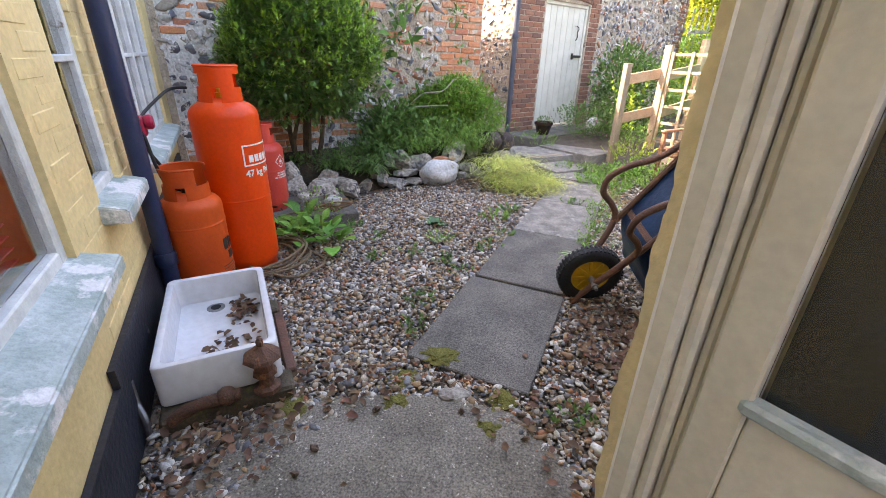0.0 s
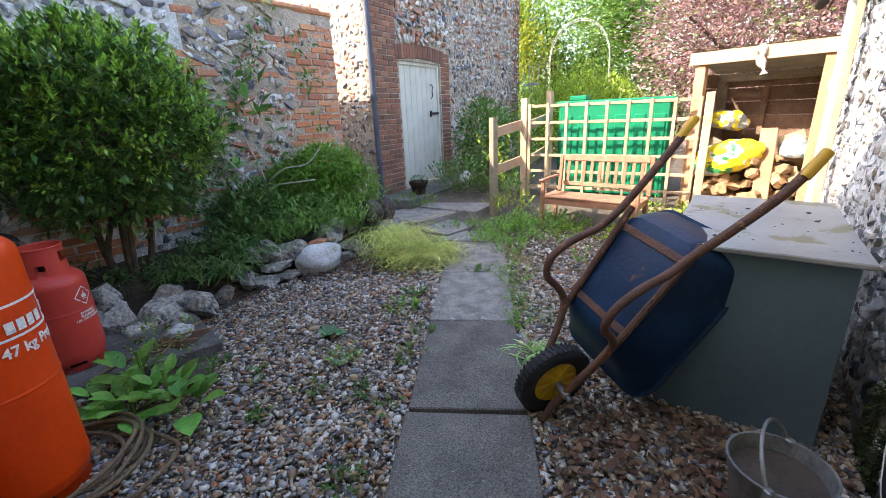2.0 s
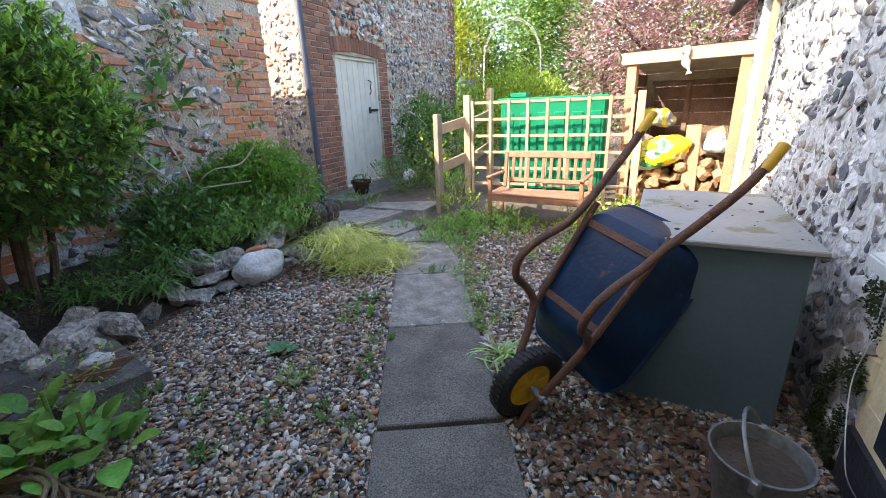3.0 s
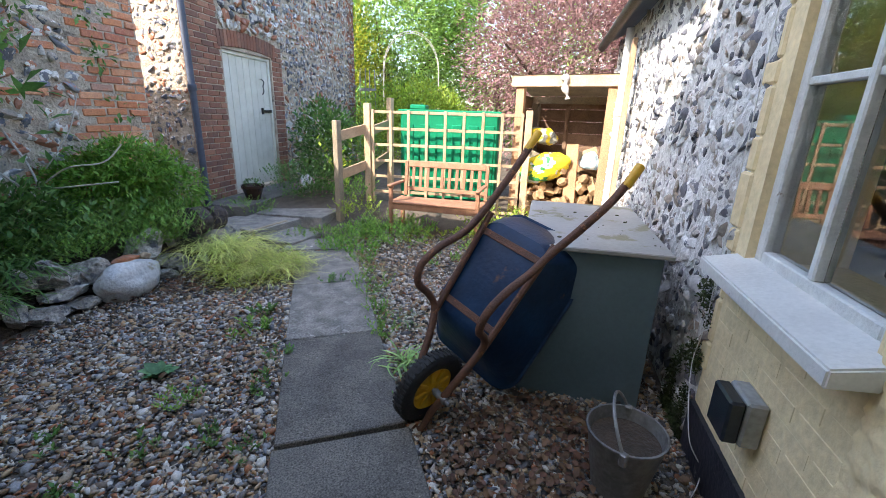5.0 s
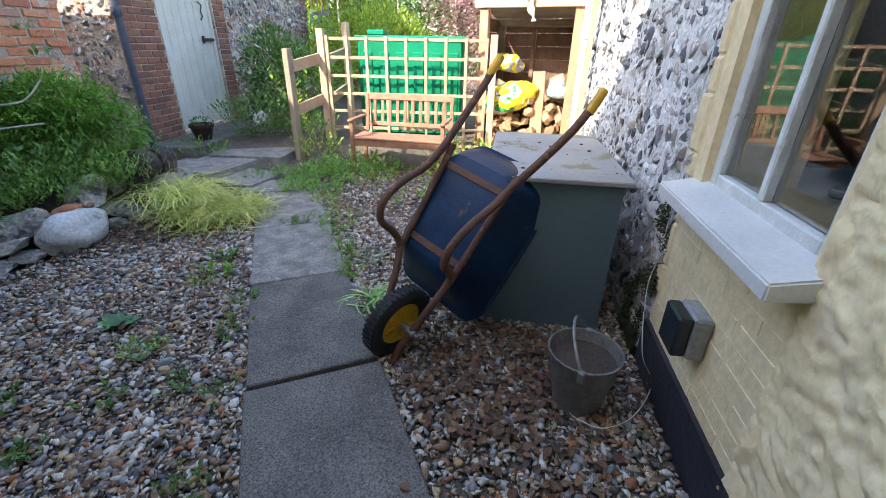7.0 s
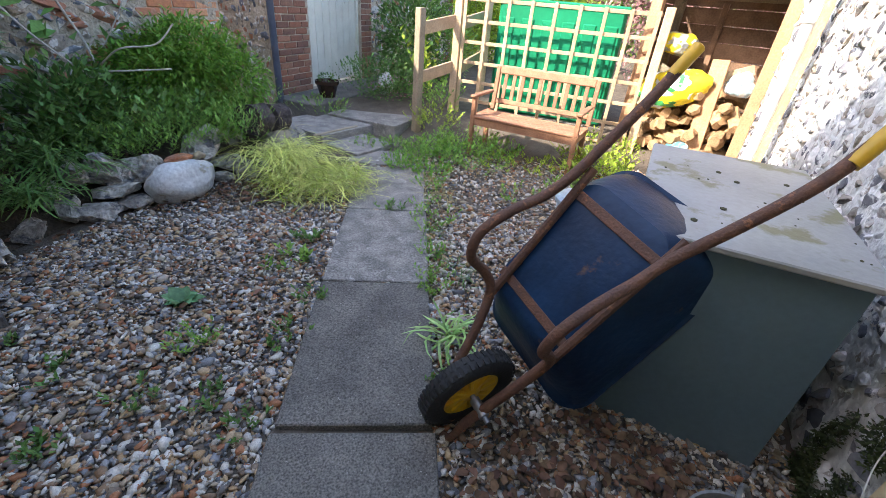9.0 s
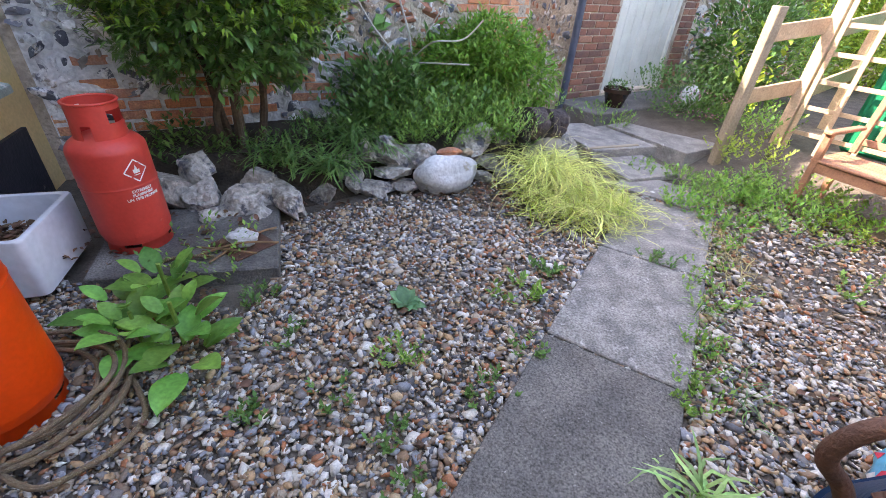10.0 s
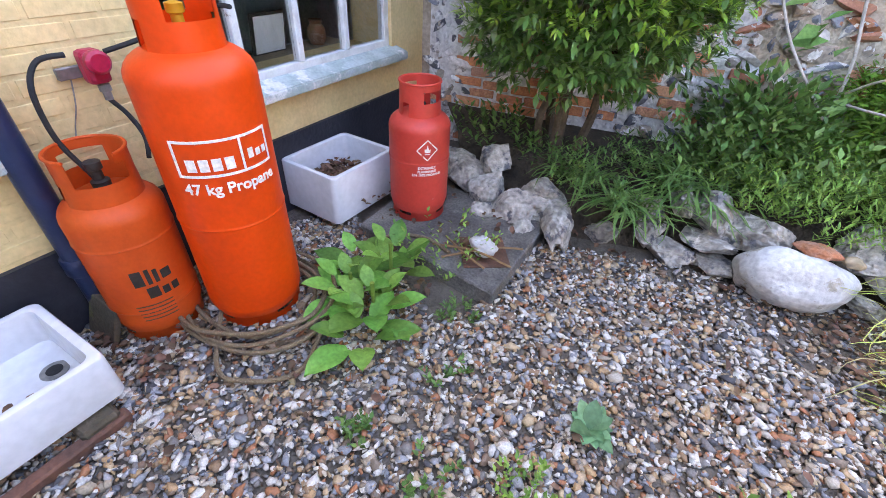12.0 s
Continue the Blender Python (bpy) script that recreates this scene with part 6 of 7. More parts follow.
def blades(name, roots, length, width, mat, seed, parent=None, droop=1.0, spread=0.6, heading=None, seg=5, lift=1.0, label=""):
    """Arching grass blades, each a tapered ribbon."""
    rng = np.random.default_rng(seed)
    vs, fs = [], []
    for root in roots:
        a = rng.uniform(0, 2 * math.pi) if heading is None else heading + rng.normal() * spread
        ln = length * rng.uniform(0.55, 1.2)
        w = width * rng.uniform(0.7, 1.2)
        el = rng.uniform(0.35, 1.35) * lift
        dx, dy = math.cos(a), math.sin(a)
        p = np.array(root, float)
        k = len(vs)
        bend = rng.normal() * 1.4
        for i in range(seg + 1):
            u = i / seg
            ww = w * (1 - u ** 2.2) * (0.55 + u) + 0.0006
            sx, sy = -dy * ww / 2, dx * ww / 2
            vs += [(p[0] - sx, p[1] - sy, p[2]), (p[0] + sx, p[1] + sy, p[2])]
            e = el - droop * u * 2.1
            step = ln / seg
            p = p + np.array([dx * math.cos(e) * step, dy * math.cos(e) * step, math.sin(e) * step])
            p[2] = max(p[2], root[2] + 0.004 + 0.03 * rng.random())
            dx, dy = dx * math.cos(bend / seg) - dy * math.sin(bend / seg), dx * math.sin(bend / seg) + dy * math.cos(bend / seg)
        for i in range(seg):
            q = k + 2 * i
            fs.append((q, q + 1, q + 3, q + 2))
    return raw(name, vs, fs, mat, parent, True, label)


def patch(n, cx, cy, rx, ry, z, seed):
    rng = np.random.default_rng(seed)
    a, q = rng.uniform(0, 2 * math.pi, n), np.sqrt(rng.random(n))
    return [(cx + rx * q[i] * math.cos(a[i]), cy + ry * q[i] * math.sin(a[i]), z) for i in range(n)]


# ---- the raised bed, its rocks ----
def bed_mound():
    bm = bmesh.new()
    front = [(-1.9, 4.25), (-1.45, 4.32), (-1.0, 4.45), (-0.6, 4.85), (-0.15, 5.12), (0.3, 5.55), (0.62, 5.95), (0.85, 6.45)]
    rows = []
    for i, (x, y) in enumerate(front):
        s = 0.15 + 3.65 * i / (len(front) - 1)
        p = F @ Vector((s, 0.02, 0))
        line = []
        for j in range(7):
            u = j / 6
            z = -0.03 + 0.30 * min(1, u * 3.0) + 0.05 * u + 0.03 * noise.noise(Vector((x * 4, u * 5, 3)))
            line.append(bm.verts.new((x + (p.x - x) * u, y + (p.y - y) * u, z if j else -0.03)))
        rows.append(line)
    for a, b in zip(rows, rows[1:]):
        for j in range(6):
            bm.faces.new((a[j], b[j], b[j + 1], a[j + 1]))
    return bm


tag_setting(part("bed_soil", bed_mound(), BEDSOIL, smooth=True), "dark soil of the raised bed before the garden wall", "soil")
ROCK = surface("weathered_flint_rock", (0.45, 0.42, 0.365), (0.22, 0.20, 0.175), 11, 0.7, 1.0, 35, spot=(0.10, 0.10, 0.11), spot_scale=8, spot_at=0.55, depth=0.02, objrand=0.22, gv=0.35)
WHITEROCK = surface("smooth_white_stone", (0.55, 0.555, 0.54), (0.42, 0.415, 0.39), 6, 0.7, 0.7, 40, spot=(0.29, 0.26, 0.20), spot_scale=8, spot_at=0.575)


def rock(x, y, z, sx, sy, sz, rz, seed, mat=None, label="", rough=0.42, tilt=0.0, waist=0.0):
    bm = bmesh.new()
    bmesh.ops.create_icosphere(bm, subdivisions=4, radius=0.5)
    o = Vector((seed * 3.7, seed * 1.3, seed * 2.1))
    for v in bm.verts:
        p = v.co.copy()
        d = 1 + rough * noise.noise(p * 2.4 + o) * 1.6 + rough * 0.55 * noise.noise(p * 6 + o) + rough * 0.25 * noise.noise(p * 14 + o)
        if rough > 0.3:
            d += 0.16 * (0.5 - abs(noise.noise(p * 3.0 + o * 1.7)))
        v.co = p * d
    if rough > 0.3:
        facet(bm, seed, 17, 0.22, 0.42)
        for v in bm.verts:
            v.co *= 1 + 0.13 * (0.4 - abs(noise.noise(v.co * 7 + o))) + 0.05 * noise.noise(v.co * 19 + o)
    for v in bm.verts:
        p = v.co + 0.05 * rough * noise.noise_vector(v.co * 16)
        if waist:
            p *= 1 - waist * math.exp(-(p.x / 0.14) ** 2)
        v.co = Vector((p.x * sx, p.y * sy, p.z * sz)) * (1.24 if rough > 0.3 else 1.0)
    ob = part("rock", bm, mat or ROCK, m=pose(x, y, z, tilt, tilt * 0.5, rz), smooth=rough < 0.3)
    return tagged(ob, label or "grey and white flint rock edging the raised bed", "rock", "rocks edging the bed")


for i, (x, y, z, a, b, c, rz) in enumerate(((-1.72, 4.18, 0.17, 0.30, 0.24, 0.30, 20), (-1.50, 4.17, 0.12, 0.26, 0.22, 0.20, 50), (-1.30, 4.24, 0.14, 0.34, 0.24, 0.24, 30), (-1.24, 4.38, 0.24, 0.22, 0.18, 0.16, 0), (-1.04, 4.33, 0.14, 0.44, 0.20, 0.24, -38),
                                            (-0.83, 4.86, 0.17, 0.20, 0.18, 0.22, 10), (-0.76, 4.78, 0.08, 0.17, 0.15, 0.14, 70), (-0.58, 5.00, 0.28, 0.32, 0.20, 0.20, -10), (-0.52, 4.94, 0.15, 0.34, 0.20, 0.12, 20), (-0.62, 4.80, 0.06, 0.26, 0.2, 0.12, 40), (-0.40, 4.92, 0.06, 0.2, 0.16, 0.12, 0),
                                            (0.02, 5.42, 0.24, 0.36, 0.24, 0.26, 30), (0.28, 5.88, 0.24, 0.20, 0.18, 0.26, 0), (0.24, 5.50, 0.10, 0.26, 0.2, 0.16, 40), (0.34, 5.36, 0.05, 0.2, 0.16, 0.12, 10), (0.80, 5.90, 0.14, 0.26, 0.26, 0.34, 0))):
    rock(x, y, z, a, b, c, rz, i + 1)
for i, (x, y, z, a, b, c, rz) in enumerate(((-1.88, 4.22, 0.16, 0.26, 0.22, 0.26, 60), (-1.62, 4.30, 0.26, 0.22, 0.2, 0.18, 10), (-1.40, 4.10, 0.07, 0.18, 0.15, 0.12, 30), (-1.15, 4.18, 0.08, 0.2, 0.14, 0.14, 15), (-0.92, 4.60, 0.06, 0.16, 0.14, 0.12, 30), (-0.70, 4.92, 0.30, 0.16, 0.13, 0.14, 5),
                                            (-0.44, 5.02, 0.22, 0.2, 0.16, 0.14, 60), (-0.34, 5.10, 0.24, 0.3, 0.2, 0.22, 15), (0.16, 5.30, 0.05, 0.16, 0.12, 0.1, 40), (0.44, 5.50, 0.05, 0.18, 0.15, 0.12, 70))):
    rock(x, y, z, a * 1.1, b * 1.1, c * 1.1, rz, i + 80)
rock(-0.11, 5.02, 0.14, 0.50, 0.30, 0.34, 34, 40, WHITEROCK, "large smooth white two-lobed stone in front of the bed", 0.11, waist=0.12)
rock(-0.11, 5.14, 0.28, 0.17, 0.11, 0.07, 20, 44, BRICK, "broken red brick lying on the white stone", 0.2)
rock(0.02, 5.20, 0.275, 0.09, 0.07, 0.06, 20, 47, surface("tan_pebble", (0.45, 0.34, 0.22), (0.36, 0.27, 0.17), 9, 0.7, 0.2, 50), "tan pebble beside the broken brick", 0.2)
rock(2.28, 7.42, 0.40, 0.24, 0.2, 0.26, 20, 50, WHITEROCK, "pale block of stone among weeds by the plank door", 0.2)
rock(-1.03, 3.81, 0.155, 0.15, 0.10, 0.09, 10, 53, WHITEROCK, "white flint lying on the concrete pad", 0.25)
rock(0.66, 5.80, 0.13, 0.42, 0.28, 0.26, 35, 61, surface("tan_sandstone", (0.34, 0.30, 0.22), (0.24, 0.21, 0.15), 6, 0.9, 0.6, 50), "rounded tan stone block under the split log", 0.2)
log = thing("tree_stump", "split dark weathered log lying at the end of the bed", "log", m=pose(0.60, 5.84, 0.385, 0, 6, 40))
CHARRED = surface("dark_charred_wood", (0.085, 0.064, 0.056), (0.035, 0.027, 0.027), 12, 0.8, 1.0, 45, depth=0.02)
for name, x0, x1, r0 in (("trunk", -0.23, -0.035, 0.145), ("trunk", -0.02, 0.21, 0.135)):
    bm = bmesh.new()
    tube(bm, [(x0 + (x1 - x0) * i / 9, 0.01 * math.sin(i), 0) for i in range(10)], r0, 40)
    for v in bm.verts:
        ang = math.atan2(v.co.z, v.co.y)
        d = 1 + 0.14 * noise.noise(Vector((v.co.x * 3, math.cos(ang) * 2, math.sin(ang) * 2 + x0))) - 0.10 * abs(noise.noise(Vector((v.co.x * 5, ang * 5, 2))))
        v.co.y, v.co.z = v.co.y * d, v.co.z * d * 0.92
    part(name, bm, CHARRED, log)
bm = bmesh.new()
lathe(bm, [(0.085, 0.0), (0.10, 0.012), (0.07, 0.02)], 22)
for v in bm.verts:
    v.co *= 1 + 0.25 * noise.noise(v.co * 14)
part("cut_end", bm, surface("bleached_end_grain", (0.36, 0.31, 0.25), (0.22, 0.18, 0.15), 30, 0.85, 0.6, 90), log, "bleached sawn end of the log", m=pose(0.205, 0, 0.0, 0, 90, 0))

TWIG = surface("dry_brown_stalk", (0.26, 0.15, 0.07), (0.17, 0.10, 0.05), 20, 0.85, 0.4, 80)
for pts in (((-1.22, 3.62, 0.11), (-1.02, 3.74, 0.16), (-0.86, 3.86, 0.12)), ((-1.10, 3.60, 0.115), (-1.00, 3.85, 0.15), (-0.96, 4.02, 0.11)), ((-1.25, 3.72, 0.11), (-1.05, 3.70, 0.14), (-0.92, 3.74, 0.115))):
    bm = bmesh.new()
    tube(bm, spline(pts, 5), 0.006, 6)
    tagged(part("dead_stalk", bm, TWIG, smooth=True), "dead brown plant stalk lying over the drain cover", "stalk", "dead stalks")

# concrete pad, cement apron, step slabs
bm = bmesh.new()
v = [bm.verts.new(p) for p in ((-0.77, 3.68, 0.095), (-1.10, 4.32, 0.095), (-1.95, 3.98, 0.09), (-1.60, 3.36, 0.09))]
r = bmesh.ops.extrude_face_region(bm, geom=[bm.faces.new(v)])
bmesh.ops.translate(bm, vec=(0, 0, -0.14), verts=[q for q in r["geom"] if isinstance(q, bmesh.types.BMVert)])
bmesh.ops.recalc_face_normals(bm, faces=bm.faces[:])
bmesh.ops.bevel(bm, geom=bm.edges[:], offset=0.008, segments=1, affect="EDGES")
tagged(part("concrete_pad", bm, surface("damp_concrete", (0.17, 0.158, 0.14), (0.085, 0.078, 0.07), 6, 0.85, 0.9, 90, spot=(0.22, 0.205, 0.18), spot_scale=5, spot_at=0.60, depth=0.008, gv=0.35)), "low concrete drain surround under the red bottle", "concrete pad")
tagged(part("drain_cover", boxes((-0.13, -0.12, 0.0, 0.13, 0.12, 0.008), bevel=0.002), RUST, m=pose(-1.05, 3.83, 0.096, 0, 0, -27)), "rusty flat drain cover set in the concrete pad", "drain cover")
bm = bmesh.new()
v = [bm.verts.new(p) for p in ((-0.62, 1.42, 0.022), (-0.30, 1.52, 0.024), (0.05, 1.55, 0.024), (0.38, 1.47, 0.022), (0.58, 1.22, 0.022), (0.50, 0.72, 0.022), (0.05, 0.2, 0.022), (-0.42, 0.10, 0.022), (-0.86, 0.92, 0.022))]
r = bmesh.ops.extrude_face_region(bm, geom=[bm.faces.new(list(reversed(v)))])
bmesh.ops.translate(bm, vec=(0, 0, -0.06), verts=[q for q in r["geom"] if isinstance(q, bmesh.types.BMVert)])
bmesh.ops.recalc_face_normals(bm, faces=bm.faces[:])
tag_setting(part("pavement_apron", bm, CEMENT), "worn cement apron before the doorway", "pavement")
slab(1.60, 5.55, -30, 0.58, 0.42, 0.03, mat=CONCRETEPALE, label="small grey paving slab among weeds")
slab(1.50, 5.95, -62, 0.50, 0.55, 0.06, mat=CONCRETEPALE, label="small grey paving slab below the step")
slab(1.28, 6.55, -62, 0.80, 0.80, 0.14, 0.16, mat=CONCRETEPALE, label="raised grey slab forming a step")
slab(2.0, 6.78, -50, 0.95, 0.9, 0.17, 0.19, mat=CONCRETEPALE, label="wide grey slab before the outbuilding")
tagged(part("step_board", boxes((0, -0.02, 0, 0.62, 0.02, 0.09), bevel=0.004), GREYPINE, m=pose(1.03, 6.02, 0.06, 0, 0, 29)), "weathered wooden board edging the step", "board")
pot = thing("flower_pot", "dark glazed flower pot with a small plant by the door", "flower pot", m=pose(1.46, 7.28, 0.27))
bm = bmesh.new()
lathe(bm, [(0.09, 0), (0.135, 0.15), (0.15, 0.16), (0.15, 0.2), (0.135, 0.2), (0.12, 0.15)], 28)
part("pot", bm, surface("dark_glaze", (0.03, 0.018, 0.014), (0.05, 0.026, 0.018), 9, 0.2, 0.05, 40), pot, smooth=True)
crown("plant", (0, 0, 0.21), (0.10, 0.10, 0.07), 110, 0.035, DEEP, 71, pot, top_only=True)

# ---- evergreen bush ----
bush = thing("evergreen_bush", "clipped round evergreen bush with dark glossy leaves", "bush", m=pose(0, 0, 0))
BC, BR = (-1.47, 4.64, 1.41), (0.76, 0.70, 0.76)
for i, (dx, dy, tx, ty, r) in enumerate(((0, 0, 0.02, 0, 0.045), (0.09, 0.05, 0.30, 0.1, 0.034), (-0.12, 0.04, -0.32, 0.05, 0.036), (0.05, -0.06, 0.17, -0.2, 0.028), (-0.06, -0.05, -0.1, 0.2, 0.03))):
    bm = bmesh.new()
    tube(bm, spline([(-1.60 + dx * 0.8, 4.80 + dy, 0.15), (-1.59 + dx * 1.6, 4.79 + dy * 2, 0.5), (-1.55 + tx * 0.7, 4.74 + ty * 0.7, 0.95), (-1.50 + tx * 1.3, 4.68 + ty, 1.5)], 5), [r * (1 - 0.04 * j) for j in range(16)], 8)
    part("stem", bm, BARK, bush, "grey-brown woody stem", smooth=True)
OBLONG_V = [(0, 0, 0), (-0.17, 0.50, 0.03), (0, 1, -0.10), (0.17, 0.50, 0.03), (0, 0.52, -0.02)]


def whorls(name, centre, radii, n, leaf, per, mat, seed, parent, low=-0.9, lump=0.10, pitch=(0.35, 1.15), reach=(0.80, 1.03), high=9.0, label=""):
    """Shoots that end in rings of leaves, all over an uneven crown."""
    rng = np.random.default_rng(seed)
    d = rng.normal(size=(n, 3))
    d /= np.linalg.norm(d, axis=1, keepdims=True)
    d = d[(d[:, 2] > low) & (d[:, 2] < high)]
    k = len(d)
    r = rng.uniform(*reach, k) * lumpy(d, lump, 2.6, 4.0) * lumpy(d, lump, 7.0, 9.0)
    tip = np.array(centre) + d * r[:, None] * np.array(radii)
    axis = d * 0.9 + np.array([0, 0, 0.55]) + rng.normal(size=(k, 3)) * 0.28
    frames = toward(axis)
    pos, rots, sizes = [], [], []
    for i in range(per):
        a = 2.4 * i + rng.uniform(0, 6.28, k)
        u = i / per
        lift = pitch[1] + (pitch[0] - pitch[1]) * u + rng.normal(size=k) * 0.14
        side = frames[:, :, 0] * np.cos(a)[:, None] + frames[:, :, 2] * np.sin(a)[:, None]
        rots.append(side * np.sin(lift)[:, None] + frames[:, :, 1] * np.cos(lift)[:, None])
        pos.append(tip + frames[:, :, 1] * (leaf * (1.1 * u - 0.9)))
        sizes.append(leaf * (1.1 - 0.4 * u) * rng.uniform(0.8, 1.15, k))
    return swarm(name, OBLONG_V, LEAF_F, placed(toward(np.concatenate(rots)), np.concatenate(pos), np.concatenate(sizes)), mat, parent, label=label)


crown("inner_leaves", BC, (BR[0] * 0.8, BR[1] * 0.8, BR[2] * 0.82), 3600, 0.075, BAY, 81, bush, inner=0.5, lump=0.13, up=0.2, label="shaded inner leaves")
whorls("crown", BC, BR, 1500, 0.078, 10, BAY, 83, bush)
whorls("young_growth", BC, (BR[0] * 1.03, BR[1] * 1.03, BR[2] * 1.03), 1900, 0.062, 7, BAYTIP, 82, bush, low=-0.4, pitch=(0.25, 0.95), label="bright young shoots on the outside")

# ---- bed plants ----
def plant(name, label, category="plant", kind="", group=""):
    return thing(name, label, category, group, pose(0, 0, 0), kind)


sh = plant("green_shrub", "bushy fine-leaved green shrub in the bed", "shrub")
FRESH = leafy("fresh_green_leaf", (0.130, 0.285, 0.040), (0.205, 0.390, 0.060), 0.35)
for k, (dx, dy, dz, q) in enumerate(((0, 0, 0, 0.85), (-0.36, -0.05, -0.08, 0.6), (0.34, -0.04, -0.10, 0.62), (0.1, -0.12, 0.12, 0.6), (-0.15, -0.16, -0.02, 0.6))):
    crown("crown", (-0.02 + dx, 6.05 + dy, 0.78 + dz), (0.56 * q, 0.42 * q, 0.44 * q), 2200, 0.060, FRESH, 91 + 7 * k, sh, inner=0.62, lump=0.28, freq=3.4, up=-0.1, wild=1.3, shape=SLIM_V)
sprigs("foliage", (-0.02, 6.05, 0.76), (0.66, 0.44, 0.42), 90, FRESH, 92, sh, 0.06, 0.12, 9, 0.8, SLIM_V)
sh = plant("low_herb", "loose green weeds along the back of the bed", "weeds")
sprigs("foliage", (-0.55, 5.55, 0.28), (0.62, 0.32, 0.25), 130, DEEP, 93, sh, 0.06, 0.34, 12, 0.8)
sprigs("foliage", (0.05, 5.62, 0.30), (0.45, 0.25, 0.2), 120, HERB, 94, sh, 0.05, 0.30, 13, 0.9, NARROW_V)
sprigs("foliage", (0.45, 6.2, 0.30), (0.3, 0.3, 0.2), 60, HERB, 95, sh, 0.05, 0.28, 12, 0.8, NARROW_V)
sprigs("foliage", (-1.95, 4.55, 0.18), (0.3, 0.2, 0.12), 40, DEEP, 96, sh, 0.055, 0.22, 9, 0.8)
sprigs("foliage", (-0.80, 5.20, 0.30), (0.22, 0.2, 0.12), 40, DEEP, 931, sh, 0.06, 0.20, 9, 0.8)
sprigs("foliage", (-0.30, 5.50, 0.32), (0.55, 0.22, 0.15), 150, HERB, 932, sh, 0.055, 0.28, 12, 0.9, NARROW_V)
sprigs("foliage", (0.30, 5.85, 0.32), (0.35, 0.35, 0.2), 130, HERB, 933, sh, 0.05, 0.30, 12, 0.9, NARROW_V)
crown("foliage", (-0.75, 5.55, 0.55), (0.45, 0.25, 0.35), 1300, 0.07, DEEP, 935, sh, inner=0.3, lump=0.3)
for k, (x, y, z, n, mt) in enumerate(((-1.05, 4.62, 0.24, 40, DEEP), (-0.5, 5.22, 0.30, 60, HERB), (0.12, 5.50, 0.28, 60, HERB), (-1.35, 4.60, 0.22, 36, DEEP), (-0.98, 5.0, 0.30, 60, DEEP), (0.36, 5.62, 0.24, 40, HERB), (-0.1, 5.62, 0.4, 70, HERB))):
    sprigs("foliage", (x, y, z), (0.20, 0.13, 0.07), n, mt, 940 + k, sh, 0.045, 0.20, 11, 1.2, SLIM_V)
sh = plant("trailing_herb", "fresh green weeds hanging over the rocks", "weeds")
sprigs("foliage", (-0.25, 5.22, 0.30), (0.26, 0.16, 0.1), 60, HERB, 97, sh, 0.04, 0.24, 14, 1.0, NARROW_V)
for i, (x, y, z, n) in enumerate(((-0.86, 4.66, 0.22, 110), (-0.66, 4.98, 0.30, 80), (-1.2, 4.62, 0.25, 60), (-0.80, 4.98, 0.32, 70))):
    t = plant("strap_leaf_clump", "clump of dark strap-leaved grass over the rocks", "grass", group="strap-leaved clumps")
    blades("leaves", patch(n, x, y, 0.12, 0.10, z, 200 + i), 0.42, 0.013, STRAPLEAF, 210 + i, t, droop=1.15)
fig = plant("fig_shoots", "fig shoots with pale bare stems against the wall", "shrub")
bm = bmesh.new()
for pts, r in (([(-0.55, 5.75, 0.3), (-0.58, 5.8, 0.9), (-0.72, 5.85, 1.4), (-0.60, 5.95, 1.9)], 0.014), ([(-0.52, 5.7, 0.85), (-0.35, 5.55, 0.98), (-0.12, 5.5, 1.02), (0.02, 5.5, 1.16)], 0.010),
               ([(-0.52, 5.7, 0.80), (-0.3, 5.5, 0.84), (-0.05, 5.45, 0.86)], 0.010), ([(-0.55, 5.7, 0.7), (-0.8, 5.5, 1.05), (-0.95, 5.45, 1.3)], 0.012), ([(-0.5, 5.8, 0.95), (-0.3, 5.75, 1.25), (-0.2, 5.85, 1.55)], 0.008)):
    bm = bmesh.new()
    tube(bm, spline(pts, 6), r * 0.62, 7)
    part("stem", bm, PALESTEM, fig, smooth=True)
crown("leaves", (-0.62, 5.78, 1.25), (0.28, 0.16, 0.75), 60, 0.17, FIGLEAF, 101, fig, inner=0.5, up=-0.3, wild=1.0)
ivy = plant("wall_ivy", "ivy tufts growing out of the garden wall", "ivy")
for i, (x, z, n) in enumerate(((2.6, 1.95, 60), (2.75, 2.25, 50), (3.35, 1.9, 45), (3.3, 2.25, 25), (2.4, 1.6, 40), (3.45, 1.45, 20), (2.9, 2.5, 30))):
    p = F @ Vector((x, -0.07, z))
    crown("leaves", p[:], (0.16, 0.07, 0.14), n, 0.065, FIGLEAF, 300 + i, ivy, inner=0.2, up=-0.2)

# yellow-green floppy grass
gr = plant("yellow_grass", "flattened clump of yellow-green grass beside the path", "grass")
blades("blades", patch(420, 0.66, 5.26, 0.20, 0.20, 0.20, 400), 0.62, 0.0065, LIME, 401, gr, droop=0.95, heading=-0.8, spread=1.9, lift=0.6, seg=7)
blades("blades", patch(430, 0.82, 5.02, 0.34, 0.30, 0.10, 402), 0.46, 0.0065, LIME, 403, gr, droop=0.85, lift=0.55, seg=7)
blades("blades", patch(300, 1.02, 5.02, 0.32, 0.30, 0.05, 406), 0.42, 0.006, LIME, 407, gr, droop=0.85, lift=0.50, seg=7)
blades("blades", patch(240, 0.84, 5.02, 0.40, 0.36, 0.08, 408), 0.44, 0.0055, BRIGHT, 409, gr, droop=0.9, lift=0.6, seg=7)
